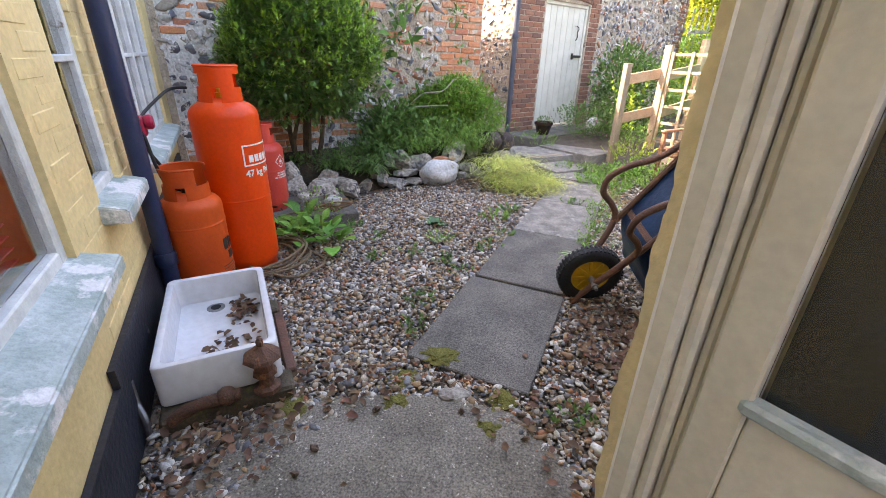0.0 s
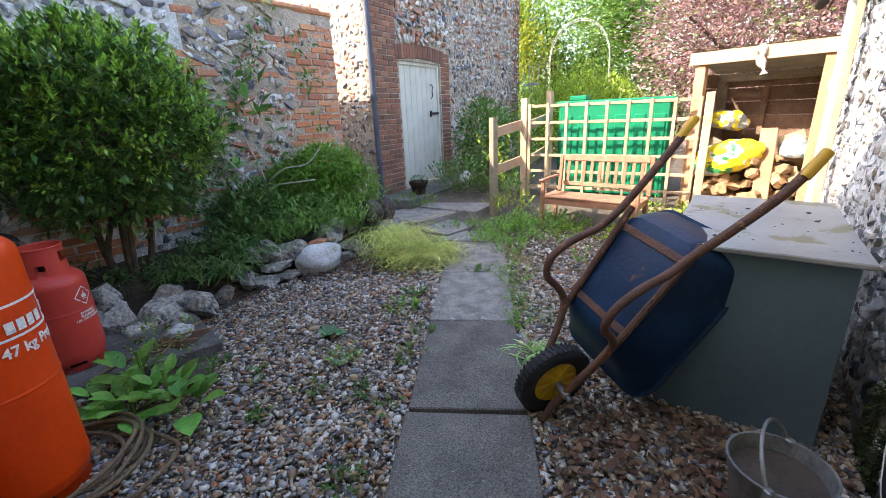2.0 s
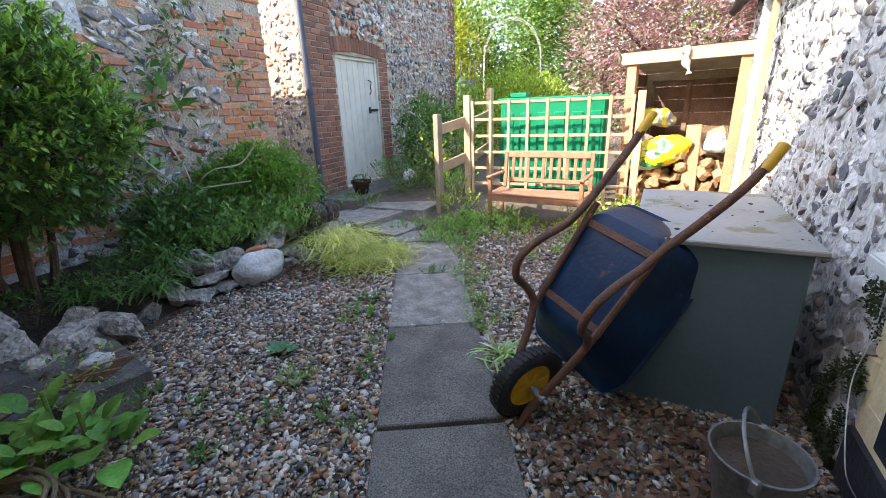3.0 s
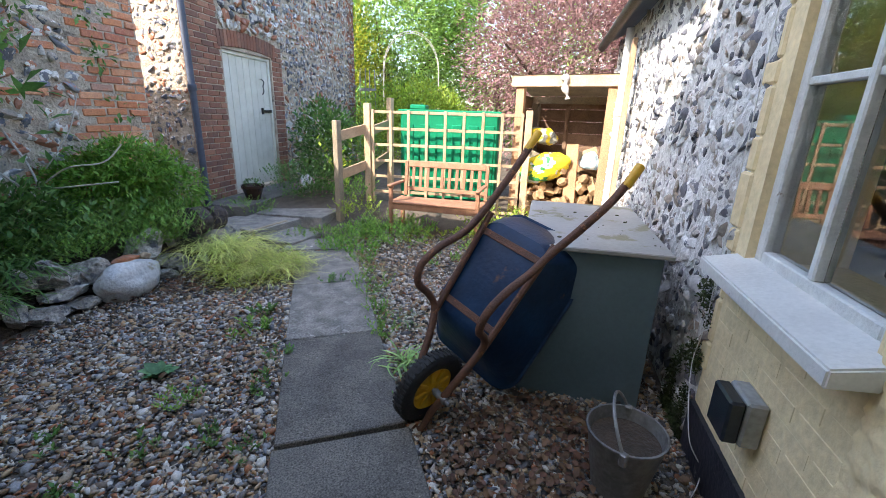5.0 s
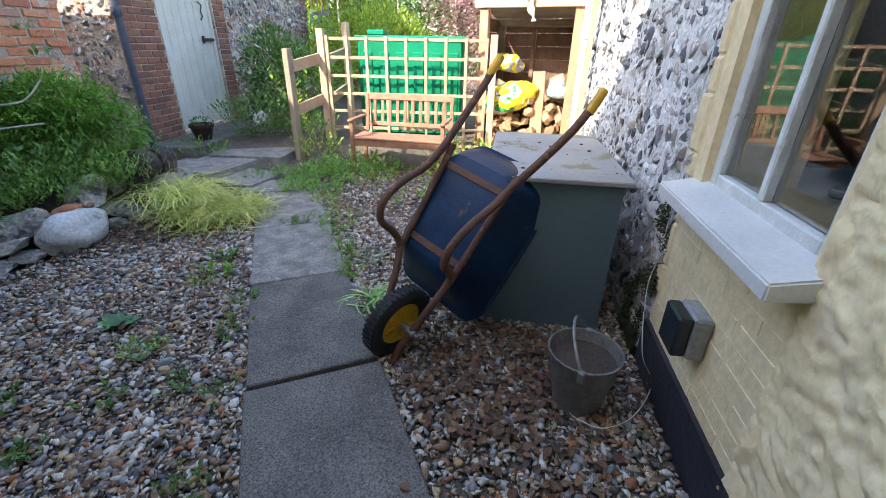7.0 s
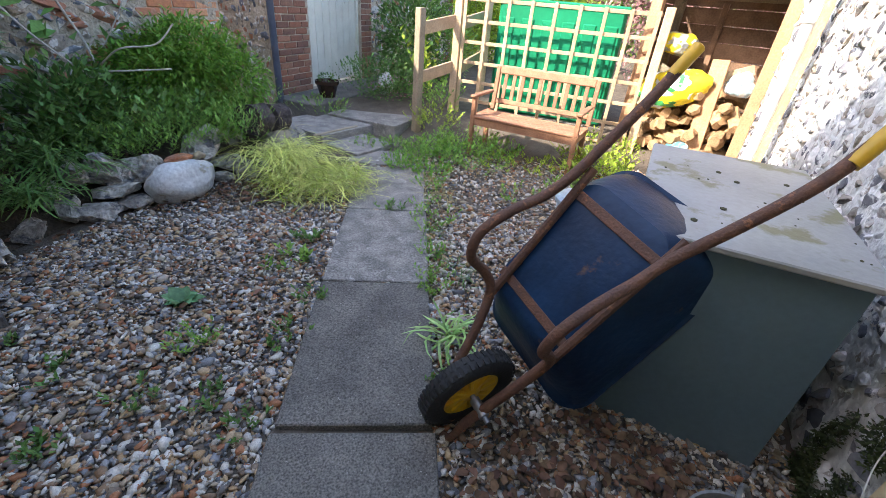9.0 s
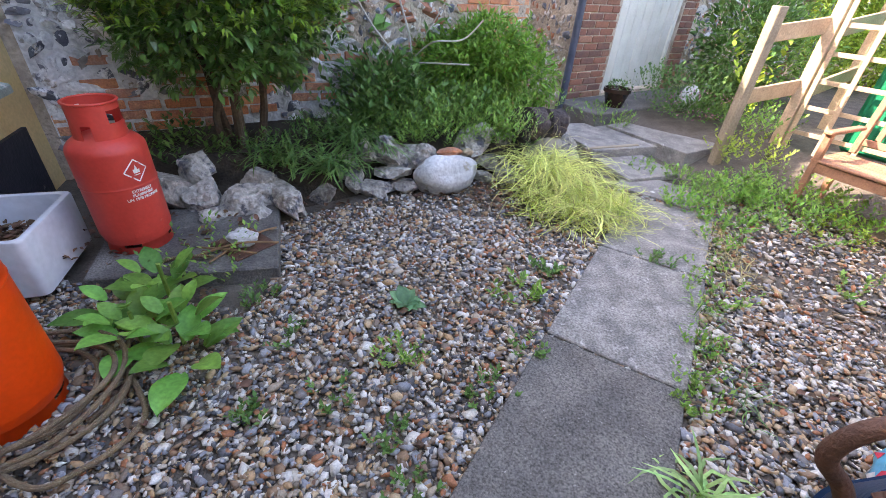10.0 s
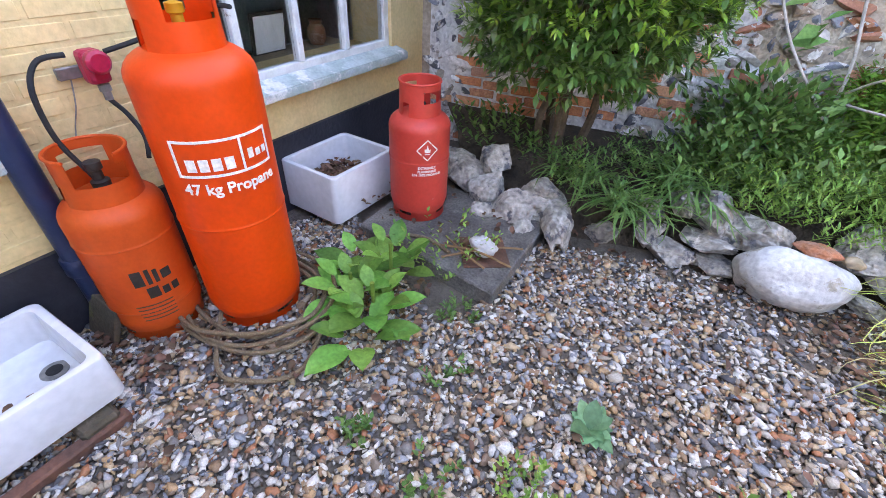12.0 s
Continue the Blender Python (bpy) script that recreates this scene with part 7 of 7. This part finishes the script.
blades("blades", patch(170, 0.88, 4.78, 0.36, 0.2, 0.03, 404), 0.36, 0.005, LIME, 405, gr, droop=1.0, lift=0.4, seg=6)
blades("blades", patch(150, 0.80, 4.95, 0.40, 0.3, 0.08, 414), 0.40, 0.005, STRAW, 415, gr, droop=0.8, lift=0.6, seg=6)

# broad-leaved plant by the hose
bl = plant("broad_leaf_plant", "fresh broad-leaved green plant beside the coiled hose", "plant")


def big_leaf_mesh(n=7):
    vs, fs = [], []
    for i in range(n + 1):
        u = i / n
        w = 0.30 * math.sin(math.pi * min(1, u * 0.94 + 0.06)) ** 0.8 * (1 if u < 0.98 else 0.1)
        z = 0.10 * math.sin(u * 2.6) - 0.22 * u * u
        vs += [(-w, u, z + 0.05), (-w * 0.5, u, z + 0.035), (0, u, z), (w * 0.5, u, z + 0.035), (w, u, z + 0.05)]
    for i in range(n):
        for j in range(4):
            q = 5 * i + j
            fs.append((q, q + 1, q + 6, q + 5))
    return vs, fs


BLV, BLF = big_leaf_mesh()
rng = np.random.default_rng(55)
pos, rots, sc = [], [], []
for cx, cy, n, h in ((-1.10, 3.12, 12, 0.17), (-0.94, 3.16, 13, 0.20), (-1.16, 3.36, 12, 0.24), (-0.84, 3.06, 8, 0.09), (-1.24, 3.22, 8, 0.16)):
    for i in range(n):
        a = 2.4 * i + cx * 9
        u = i / n
        d = np.array([math.cos(a), math.sin(a), 0.25 + 0.9 * u])
        pos.append((cx + 0.075 * math.cos(a), cy + 0.075 * math.sin(a), 0.05 + h * 0.75 * u)), rots.append(d), sc.append(0.165 * (1.15 - 0.5 * u) * rng.uniform(0.8, 1.15))
o = swarm("leaves", BLV, BLF, placed(toward(np.array(rots)), np.array(pos), np.array(sc)), BROAD, bl, True)
bm = bmesh.new()
for cx, cy, h in ((-1.10, 3.12, 0.2), (-0.94, 3.16, 0.25), (-1.10, 3.32, 0.30)):
    bm = bmesh.new()
    tube(bm, [(cx, cy, 0.0), (cx, cy, h)], 0.009, 6)
    part("stem", bm, HERB, bl)

# weeds in the gravel and along the path
def weed(x, y, r, n, mat, seed, h=0.1, leaf=0.045, label="small green weed growing in the gravel", shape=LEAF_V, z=0.0):
    t = plant("weed", label, "weed", group="weeds")
    sprigs("leaves", (x, y, z), (r, r, r * 0.4), n, mat, seed, t, leaf, h, 9, 1.0, shape)


ROSETTE = leafy("grey_green_leaf", (0.085, 0.200, 0.085), (0.140, 0.280, 0.125), 0.25)
for i, (x, y, r, n, mat, h, lf) in enumerate(((-0.02, 3.28, 0.06, 20, HERB, 0.09, 0.026), (0.46, 3.82, 0.10, 12, HERB, 0.08, 0.045), (-0.23, 3.04, 0.07, 9, DEEP, 0.06, 0.03), (-0.46, 2.86, 0.06, 9, DEEP, 0.06, 0.03), (0.06, 2.9, 0.06, 9, DEEP, 0.05, 0.03),
                                              (-0.54, 3.3, 0.07, 9, DEEP, 0.05, 0.03), (0.36, 3.17, 0.08, 10, DEEP, 0.06, 0.03), (-1.10, 3.62, 0.08, 26, HERB, 0.30, 0.035), (-0.8, 3.5, 0.08, 14, DEEP, 0.05, 0.03), (0.62, 4.1, 0.06, 12, DEEP, 0.07, 0.04),
                                              (1.20, 3.30, 0.06, 16, HERB, 0.07, 0.026), (1.46, 4.15, 0.08, 10, HERB, 0.09, 0.03), (1.60, 4.40, 0.09, 10, FRESH, 0.09, 0.03), (1.80, 4.75, 0.12, 18, FRESH, 0.11, 0.035), (1.95, 5.05, 0.16, 50, FRESH, 0.09, 0.035), (2.2, 5.5, 0.2, 60, FRESH, 0.18, 0.045), (1.7, 5.25, 0.12, 40, FRESH, 0.12, 0.035), (2.75, 5.3, 0.22, 60, FRESH, 0.20, 0.045), (1.24, 3.42, 0.06, 16, HERB, 0.09, 0.026), (1.33, 3.66, 0.06, 16, FRESH, 0.09, 0.026), (1.46, 3.95, 0.06, 12, HERB, 0.08, 0.026), (1.60, 4.1, 0.1, 14, HERB, 0.10, 0.03), (1.86, 5.75, 0.2, 50, HERB, 0.09, 0.035),
                                              (1.62, 5.95, 0.16, 34, HERB, 0.08, 0.03), (1.95, 5.5, 0.18, 30, HERB, 0.08, 0.03), (2.35, 5.7, 0.22, 50, HERB, 0.13, 0.04), (2.62, 5.55, 0.25, 55, HERB, 0.24, 0.04), (2.5, 6.2, 0.25, 50, BRIGHT, 0.22, 0.045),
                                              (2.15, 5.25, 0.22, 40, HERB, 0.09, 0.035), (2.5, 5.0, 0.2, 36, HERB, 0.14, 0.035), (2.85, 5.05, 0.3, 40, BRIGHT, 0.05, 0.035), (3.2, 4.75, 0.3, 40, BRIGHT, 0.06, 0.04), (3.45, 4.45, 0.25, 45, BRIGHT, 0.22, 0.07),
                                              (3.7, 4.75, 0.25, 45, BRIGHT, 0.34, 0.06), (2.5, 4.3, 0.2, 16, HERB, 0.06, 0.04), (3.0, 4.2, 0.25, 18, HERB, 0.06, 0.05), (1.34, 7.0, 0.24, 70, HERB, 0.18, 0.035), (2.75, 6.8, 0.3, 60, HERB, 0.25, 0.05), (0.95, 2.62, 0.07, 12, DEEP, 0.05, 0.03),
                                              (-0.10, 2.35, 0.08, 14, DEEP, 0.05, 0.026), (0.16, 2.75, 0.06, 12, DEEP, 0.05, 0.026), (-0.10, 2.05, 0.08, 12, DEEP, 0.05, 0.03), (0.62, 1.45, 0.08, 10, DEEP, 0.05, 0.03), (0.52, 3.45, 0.06, 10, DEEP, 0.06, 0.03))):
    weed(x, y, r, n, mat, 500 + i, h, lf, z=ground_height(x, y))
t = plant("rosette_weed", "grey-green rosette weed growing in the gravel", "weed")
rng = np.random.default_rng(77)
a = np.arange(16) * 2.4
d = np.stack([np.cos(a), np.sin(a), 0.25 + 0.04 * np.arange(16)], 1)
swarm("leaves", BLV, BLF, placed(toward(d), np.tile(np.array([-0.08, 3.62, 0.02]), (16, 1)), 0.11 * rng.uniform(0.6, 1.1, 16)), ROSETTE, t, True)
t = plant("spider_plant", "arching strap-leaved plant at the path's edge", "plant")
blades("leaves", patch(34, 1.09, 2.90, 0.04, 0.04, 0.01, 420), 0.27, 0.016, leafy("spider_leaf", (0.232, 0.419, 0.109), (0.403, 0.558, 0.217), 0.3), 421, t, droop=0.9)
t = plant("dry_grass", "dry straw-coloured grass along the path's edge", "grass", "stuff")
blades("blades", patch(150, 1.78, 4.65, 0.12, 0.45, 0.01, 430), 0.22, 0.005, STRAW, 431, t, droop=1.2, lift=0.6)
blades("blades", patch(60, 1.40, 3.6, 0.08, 0.4, 0.01, 432), 0.16, 0.005, STRAPLEAF, 433, t, droop=1.0)
blades("blades", patch(40, 0.35, 5.55, 0.5, 0.2, 0.35, 434), 0.35, 0.004, STRAW, 435, t, droop=0.8)
for x, y, z in ((1.27, 4.40, 0.03), (1.35, 4.36, 0.03)):
    weed(x, y, 0.05, 8, DEEP, 640 + int(x * 100), 0.07, 0.03, "tuft of weed in a path joint")
# dark growth on the damp foot of the flint wall
t = plant("wall_moss", "dark green creeping growth on the foot of the flint wall", "moss", "stuff")
rng = np.random.default_rng(88)
k = 5200
hz = 0.80 * rng.random(k) ** 1.5
q = np.array([tuple(R @ Vector((0.21 + 0.30 * rng.random() * (1 - 0.6 * h) + 0.03 * math.sin(h * 9), 0.012 + 0.03 * rng.random(), h))) for h in hz])
q = q[[noise.noise(Vector(c) * 7) > -0.12 for c in q]]
swarm("leaves", LEAF_V, LEAF_F, placed(turns(len(q), rng), q, rng.uniform(0.012, 0.024, len(q))), leafy("blackish_green_leaf", (0.030, 0.045, 0.016), (0.055, 0.075, 0.022), 0.1, 0.7), t)
# plants by the outbuilding door
sh = plant("wild_shrub", "tangled green plants beside the plank door", "shrub")
crown("crown", (2.75, 7.75, 0.95), (0.5, 0.4, 0.75), 2600, 0.075, DEEP, 111, sh, inner=0.4, lump=0.3, up=0.3)
sprigs("foliage", (2.2, 7.35, 0.3), (0.45, 0.3, 0.2), 110, DEEP, 112, sh, 0.05, 0.36, 12, 0.7)
sprigs("foliage", (2.75, 7.05, 0.3), (0.10, 0.10, 0.1), 7, BRIGHT, 113, sh, 0.10, 0.85, 16, 0.2)
crown("blossom", (2.3, 7.05, 0.42), (0.4, 0.2, 0.14), 150, 0.03, PINKFLOWER, 114, sh, inner=0.5)
crown("low_leaves", (2.3, 7.05, 0.32), (0.5, 0.28, 0.16), 900, 0.04, DEEP, 115, sh, inner=0.3, top_only=True)
crown("crown", (3.5, 8.6, 0.8), (0.7, 0.5, 0.7), 2400, 0.075, HERB, 116, sh, inner=0.4, lump=0.3)

# ---- garden beyond ----
def tree(name, label, x, y, h, rx, ry, rz, n, leaf, mat, seed, trunk=True):
    t = plant(name, label, "tree")
    if trunk:
        bm = bmesh.new()
        tube(bm, spline([(x, y, 0), (x + 0.1, y, h * 0.4), (x, y + 0.1, h * 0.8), (x, y, h)], 5), [0.16 * (1 - 0.05 * i) for i in range(16)], 9)
        for i in range(6):
            b = 2 * math.pi * i / 6
            tube(bm, spline([(x, y, h * 0.45), (x + rx * 0.4 * math.cos(b), y + ry * 0.4 * math.sin(b), h * 0.75), (x + rx * 0.8 * math.cos(b), y + ry * 0.8 * math.sin(b), h)], 4), [0.07 - 0.006 * k for k in range(9)], 6)
        part("trunk", bm, BARK, t, smooth=True)
    crown("crown", (x, y, h), (rx, ry, rz), n, leaf, mat, seed, t, inner=0.35, lump=0.38, freq=2.0, up=0.1)
    return t


tree("purple_tree", "purple-leaved tree behind the log store", 9.0, 7.6, 2.9, 3.0, 2.2, 2.6, 44000, 0.09, PURPLE, 121)
tree("purple_tree", "purple-leaved tree rising over the store", 10.6, 5.2, 3.2, 2.6, 2.6, 2.8, 24000, 0.11, PURPLE, 122)
tree("garden_tree", "light green leafy tree in the garden beyond", 9.0, 16.0, 4.2, 4.2, 3.0, 4.4, 48000, 0.15, TREELEAF, 123)
tree("garden_tree", "tall dark green tree beyond the outbuilding", 6.5, 21.0, 5.0, 5.0, 3.0, 5.4, 22000, 0.25, TREELEAF, 124)
tree("garden_tree", "yellow-green tree beyond the outbuilding", 6.4, 14.8, 2.3, 1.7, 1.4, 2.2, 16000, 0.12, YELLOWTREE, 125)
tree("garden_tree", "broad green tree at the garden's end", 14.5, 15.5, 4.5, 5.0, 4.0, 5.0, 20000, 0.23, TREELEAF, 126)
tree("garden_tree", "distant green tree behind the purple trees", 18.0, 9.0, 4.5, 5.0, 5.0, 4.5, 8000, 0.3, TREELEAF, 127)
t = plant("sunlit_hedge", "bright yellow-green sunlit hedge behind the tank", "hedge")
crown("crown", (6.5, 10.4, 1.25), (1.7, 1.0, 1.0), 11000, 0.085, BRIGHT, 128, t, inner=0.5, lump=0.25, up=0.5)
t = plant("dark_hedge", "dark green shrub beside the outbuilding's corner", "hedge")
crown("crown", (5.6, 12.0, 0.8), (0.9, 0.9, 1.3), 4000, 0.10, DEEP, 129, t, inner=0.5, lump=0.25, up=0.3)
arch = thing("garden_arch", "thin pale metal garden arch in the garden beyond", "garden arch", m=pose(7.75, 12.6, 0.55, 0, 0, -35))
for y in (0, 0.35):
    bm = bmesh.new()
    tube(bm, [(-0.85, y, 0.0), (-0.85, y, 2.2)] + [(-0.85 * math.cos(math.pi * i / 14), y, 2.2 + 1.1 * math.sin(math.pi * i / 14)) for i in range(15)] + [(0.85, y, 2.2), (0.85, y, 0.0)], 0.009, 6)
    part("hoop", bm, PALESTEM, arch)
for i in range(9):
    a = math.pi * i / 8
    part("rung", boxes((-0.85 * math.cos(a) - 0.01, 0.01, 2.2 + 1.1 * math.sin(a) - 0.01, -0.85 * math.cos(a) + 0.01, 0.34, 2.2 + 1.1 * math.sin(a) + 0.01)), PALESTEM, arch)
ob_ = thing("plant_obelisk", "grey metal plant support beside the outbuilding", "plant support", m=pose(5.3, 10.9, 0.2))
for x, y in ((-0.16, -0.16), (0.16, -0.16), (0.16, 0.16), (-0.16, 0.16)):
    bm = bmesh.new()
    tube(bm, [(x, y, 0), (x * 0.8, y * 0.8, 2.3)], 0.012, 6)
    part("leg", bm, GALV, ob_)
for z in (0.9, 1.8):
    part("ring", boxes((-0.15, -0.16, z, 0.15, -0.14, z + 0.05), (-0.15, 0.14, z, 0.15, 0.16, z + 0.05), (-0.16, -0.14, z, -0.14, 0.14, z + 0.05), (0.14, -0.14, z, 0.16, 0.14, z + 0.05)), GALV, ob_)

# ---- gravel and litter ----
SLAB_QUADS = [((0.355, 2.13), -21.8, 0.31, 0.475), ((0.712, 3.01), -21.8, 0.305, 0.485), ((1.08, 3.91), -22.5, 0.305, 0.475), ((1.44, 4.80), -22.5, 0.30, 0.465)]


def gravel_here(p):
    """True where loose gravel lies."""
    x, y = p[:, 0], p[:, 1]
    ok = np.ones(len(p), bool)
    for (cx, cy), rz, hx, hy in SLAB_QUADS:
        a = radians(-rz)
        dx, dy = x - cx, y - cy
        u, w = dx * math.cos(a) - dy * math.sin(a), dx * math.sin(a) + dy * math.cos(a)
        ok &= ~((np.abs(u) < hx - 0.006) & (np.abs(w) < hy - 0.002))
    la = (x + 0.434) * 0.879 + (y - 0.06) * 0.477
    ra = -(x - 1.66) * 0.616 + (y - 1.47) * 0.788
    ok &= (la > 0.03) & (ra > 0.03)
    front = np.interp(x, [-1.9, -1.0, -0.6, -0.15, 0.3, 0.9, 1.3, 2.2, 3.4, 4.4], [3.3, 4.3, 4.75, 5.05, 5.4, 5.3, 5.5, 5.7, 4.9, 4.6])
    ok &= y < front
    ok &= ~((x < -0.80) & (x > -1.9) & (y > 3.4) & ((x + 0.77) * 0.879 + (y - 3.68) * 0.477 < 0.0))
    apron = ((x - 0.0) ** 2 / 0.62 ** 2 + (y - 0.75) ** 2 / 0.78 ** 2) < 1
    return ok & ~apron


rng = np.random.default_rng(7)
N = 124000
p = np.stack([rng.uniform(-1.9, 4.2, N), rng.uniform(0.9, 5.6, N)], 1)
far = np.hypot(p[:, 0] - 0.2, p[:, 1] - 2.0)
p = p[gravel_here(p) & ((far < 2.7) | (rng.random(N) < 0.42))]
PEBBLES = [stone_shape(20 + i, 1, 0.34, 0.6, 12, 0.17, 0.36, 1.3) for i in range(5)]
for k in range(5):
    q = p[k::5]  # each shape takes a fifth
    n = len(q)
    size = np.clip(rng.lognormal(math.log(0.028), 0.38, n), 0.011, 0.075)
    z = np.array([ground_height(a, b) for a, b in q]) + 0.004 + rng.uniform(0, 0.016, n)
    sc = np.stack([size * rng.uniform(0.8, 1.35, n), size * rng.uniform(0.6, 1.0, n), size * rng.uniform(0.6, 1.0, n)], 1)
    o = swarm("gravel", PEBBLES[k][0], PEBBLES[k][1], placed(turns(n, rng, 0.7), np.column_stack([q, z]), sc), PEBBLE)
    tagged(o, "loose mixed flint gravel covering the yard", "gravel", kind="stuff")
CRISP_V = [(0, 0, 0), (-0.33, 0.35, 0.14), (-0.22, 0.75, 0.18), (0, 1, 0.02), (0.25, 0.72, 0.2), (0.32, 0.33, 0.12), (0, 0.5, 0.0)]
CRISP_F = [(0, 6, 1), (1, 6, 2), (2, 6, 3), (0, 5, 6), (6, 5, 4), (6, 4, 3)]
spots = []
for cx, cy, rx, ry, n, z in ((1.15, 2.02, 0.42, 0.33, 430, 0.02), (1.0, 1.65, 0.3, 0.3, 110, 0.02), (1.45, 1.85, 0.2, 0.2, 80, 0.02), (-0.72, 1.22, 0.25, 0.2, 90, 0.025), (-0.45, 1.55, 0.3, 0.2, 70, 0.02), (-1.2, 2.15, 0.2, 0.3, 130, 0.02), (0.5, 1.35, 0.3, 0.3, 60, 0.025),
                             (-0.2, 5.0, 0.6, 0.2, 110, 0.02), (0.4, 5.0, 0.3, 0.3, 100, 0.02), (-0.9, 4.45, 0.3, 0.15, 50, 0.02), (-1.75, 3.75, 0.3, 0.3, 90, 0.10), (-1.2, 3.9, 0.25, 0.25, 30, 0.10), (-1.45, 3.45, 0.2, 0.15, 50, 0.05), (0.0, 3.0, 1.4, 1.5, 130, 0.03), (2.4, 3.6, 0.9, 0.9, 90, 0.03), (-0.95, 3.3, 0.2, 0.2, 50, 0.03), (0.1, 1.0, 0.5, 0.5, 40, 0.03)):
    spots += patch(n, cx, cy, rx, ry, z, int(900 + cx * 10 + cy * 7))
sp = np.array(spots)
sp = sp[gravel_here(sp) | (sp[:, 0] < -1.0) | (np.hypot(sp[:, 0] + 0.1, sp[:, 1] - 1.2) < 0.9) & (rng.random(len(sp)) < 0.22)]
n = len(sp)
sp[:, 2] += rng.uniform(0.006, 0.03, n)
o = swarm("leaf_litter", CRISP_V, CRISP_F, placed(turns(n, rng, 0.7), sp, rng.uniform(0.02, 0.054, n)), DEADLEAF)
tagged(o, "dead brown leaves scattered over gravel and apron", "leaf litter", kind="stuff")
# leaves in the sinks
bm = bmesh.new()
bmesh.ops.create_uvsphere(bm, u_segments=24, v_segments=12, radius=1.0)
for v in bm.verts:
    v.co = Vector((v.co.x * 0.15, v.co.y * 0.19, 0.037 + max(0.0, v.co.z) * 0.135)) * (1 + 0.08 * noise.noise(v.co * 3))
tagged(part("soil_heap", bm, BEDSOIL, m=SINK_B, smooth=True), "heap of dark earth and leaves filling a sink", "soil")
for mm, spots2, z in ((SINK_A, ((0.10, 0.20, 0.06, 0.11, 80), (0.06, -0.1, 0.10, 0.18, 40), (-0.04, -0.2, 0.11, 0.09, 20)), 0.042), (SINK_B, ((0.0, -0.02, 0.13, 0.17, 190), (0.0, -0.02, 0.08, 0.10, 150)), 0.165)):
    pts = []
    for cx, cy, rx, ry, k in spots2:
        pts += [tuple(mm @ Vector(q)) for q in patch(k, cx, cy, rx, ry, z, int(50 + cx * 100 + k))]
    q = np.array(pts)
    q[:, 2] += rng.uniform(0, 0.02 if z < 0.05 else 0.05, len(q))
    o = swarm("leaf_litter", CRISP_V, CRISP_F, placed(turns(len(q), rng, 0.6), q, rng.uniform(0.025, 0.05, len(q))), DEADLEAF)
    tagged(o, "dead brown leaves lying in a white sink", "leaf litter", kind="stuff")
MOSS = surface("olive_moss", (0.10, 0.095, 0.02), (0.16, 0.14, 0.03), 20, 0.95, 0.9, 120, depth=0.01)
for i, (x, y, z, r) in enumerate(((0.06, 1.80, 0.034, 0.10), (-0.10, 1.66, 0.012, 0.09), (0.35, 1.54, 0.02, 0.08), (-0.55, 1.44, 0.018, 0.09), (0.28, 1.38, 0.018, 0.07), (-0.12, 1.50, 0.02, 0.07))):
    bm = bmesh.new()
    bmesh.ops.create_icosphere(bm, subdivisions=3, radius=1.0)
    for v in bm.verts:
        d = 0.75 + 0.8 * noise.noise(v.co * 2.5 + Vector((i, 0, 0)))
        v.co = Vector((v.co.x * r * d, v.co.y * r * d * 0.8, v.co.z * 0.012 * d + 0.003 * noise.noise(v.co * 9)))
    tagged(part("moss_cushion", bm, MOSS, m=pose(x, y, z, 0, 0, 40 * i), smooth=True), "olive moss cushion on the worn concrete", "moss", "moss cushions")
CONE = surface("pine_cone_brown", (0.07, 0.045, 0.03), (0.12, 0.075, 0.05), 60, 0.9, 0.9, 150, depth=0.006)
for i, (x, y, s) in enumerate(((-0.19, 1.44, 0.035), (-0.39, 1.23, 0.035), (0.17, 1.45, 0.03), (0.65, 1.23, 0.035), (-0.42, 1.12, 0.03), (-0.1, 2.62, 0.03), (0.15, 2.9, 0.035), (0.42, 1.33, 0.03))):
    v_, f_ = stone_shape(60 + i, 2, 0.5)
    o = raw("fir_cone", [(a * s * 1.2, b * s, c * s * 0.9 + s * 0.4) for a, b, c in v_], f_, CONE)
    o.location = (x, y, 0.022)
    tagged(o, "small dark fallen cone on the ground", "cone", "fallen cones")
rock(0.13, 1.56, 0.015, 0.15, 0.09, 0.06, 20, 70, ROCK, "flat grey stone beside the first path slab", 0.2)
rock(-0.70, 1.62, 0.03, 0.12, 0.08, 0.08, 60, 71, ROCK, "small grey stone beside the sink", 0.2)
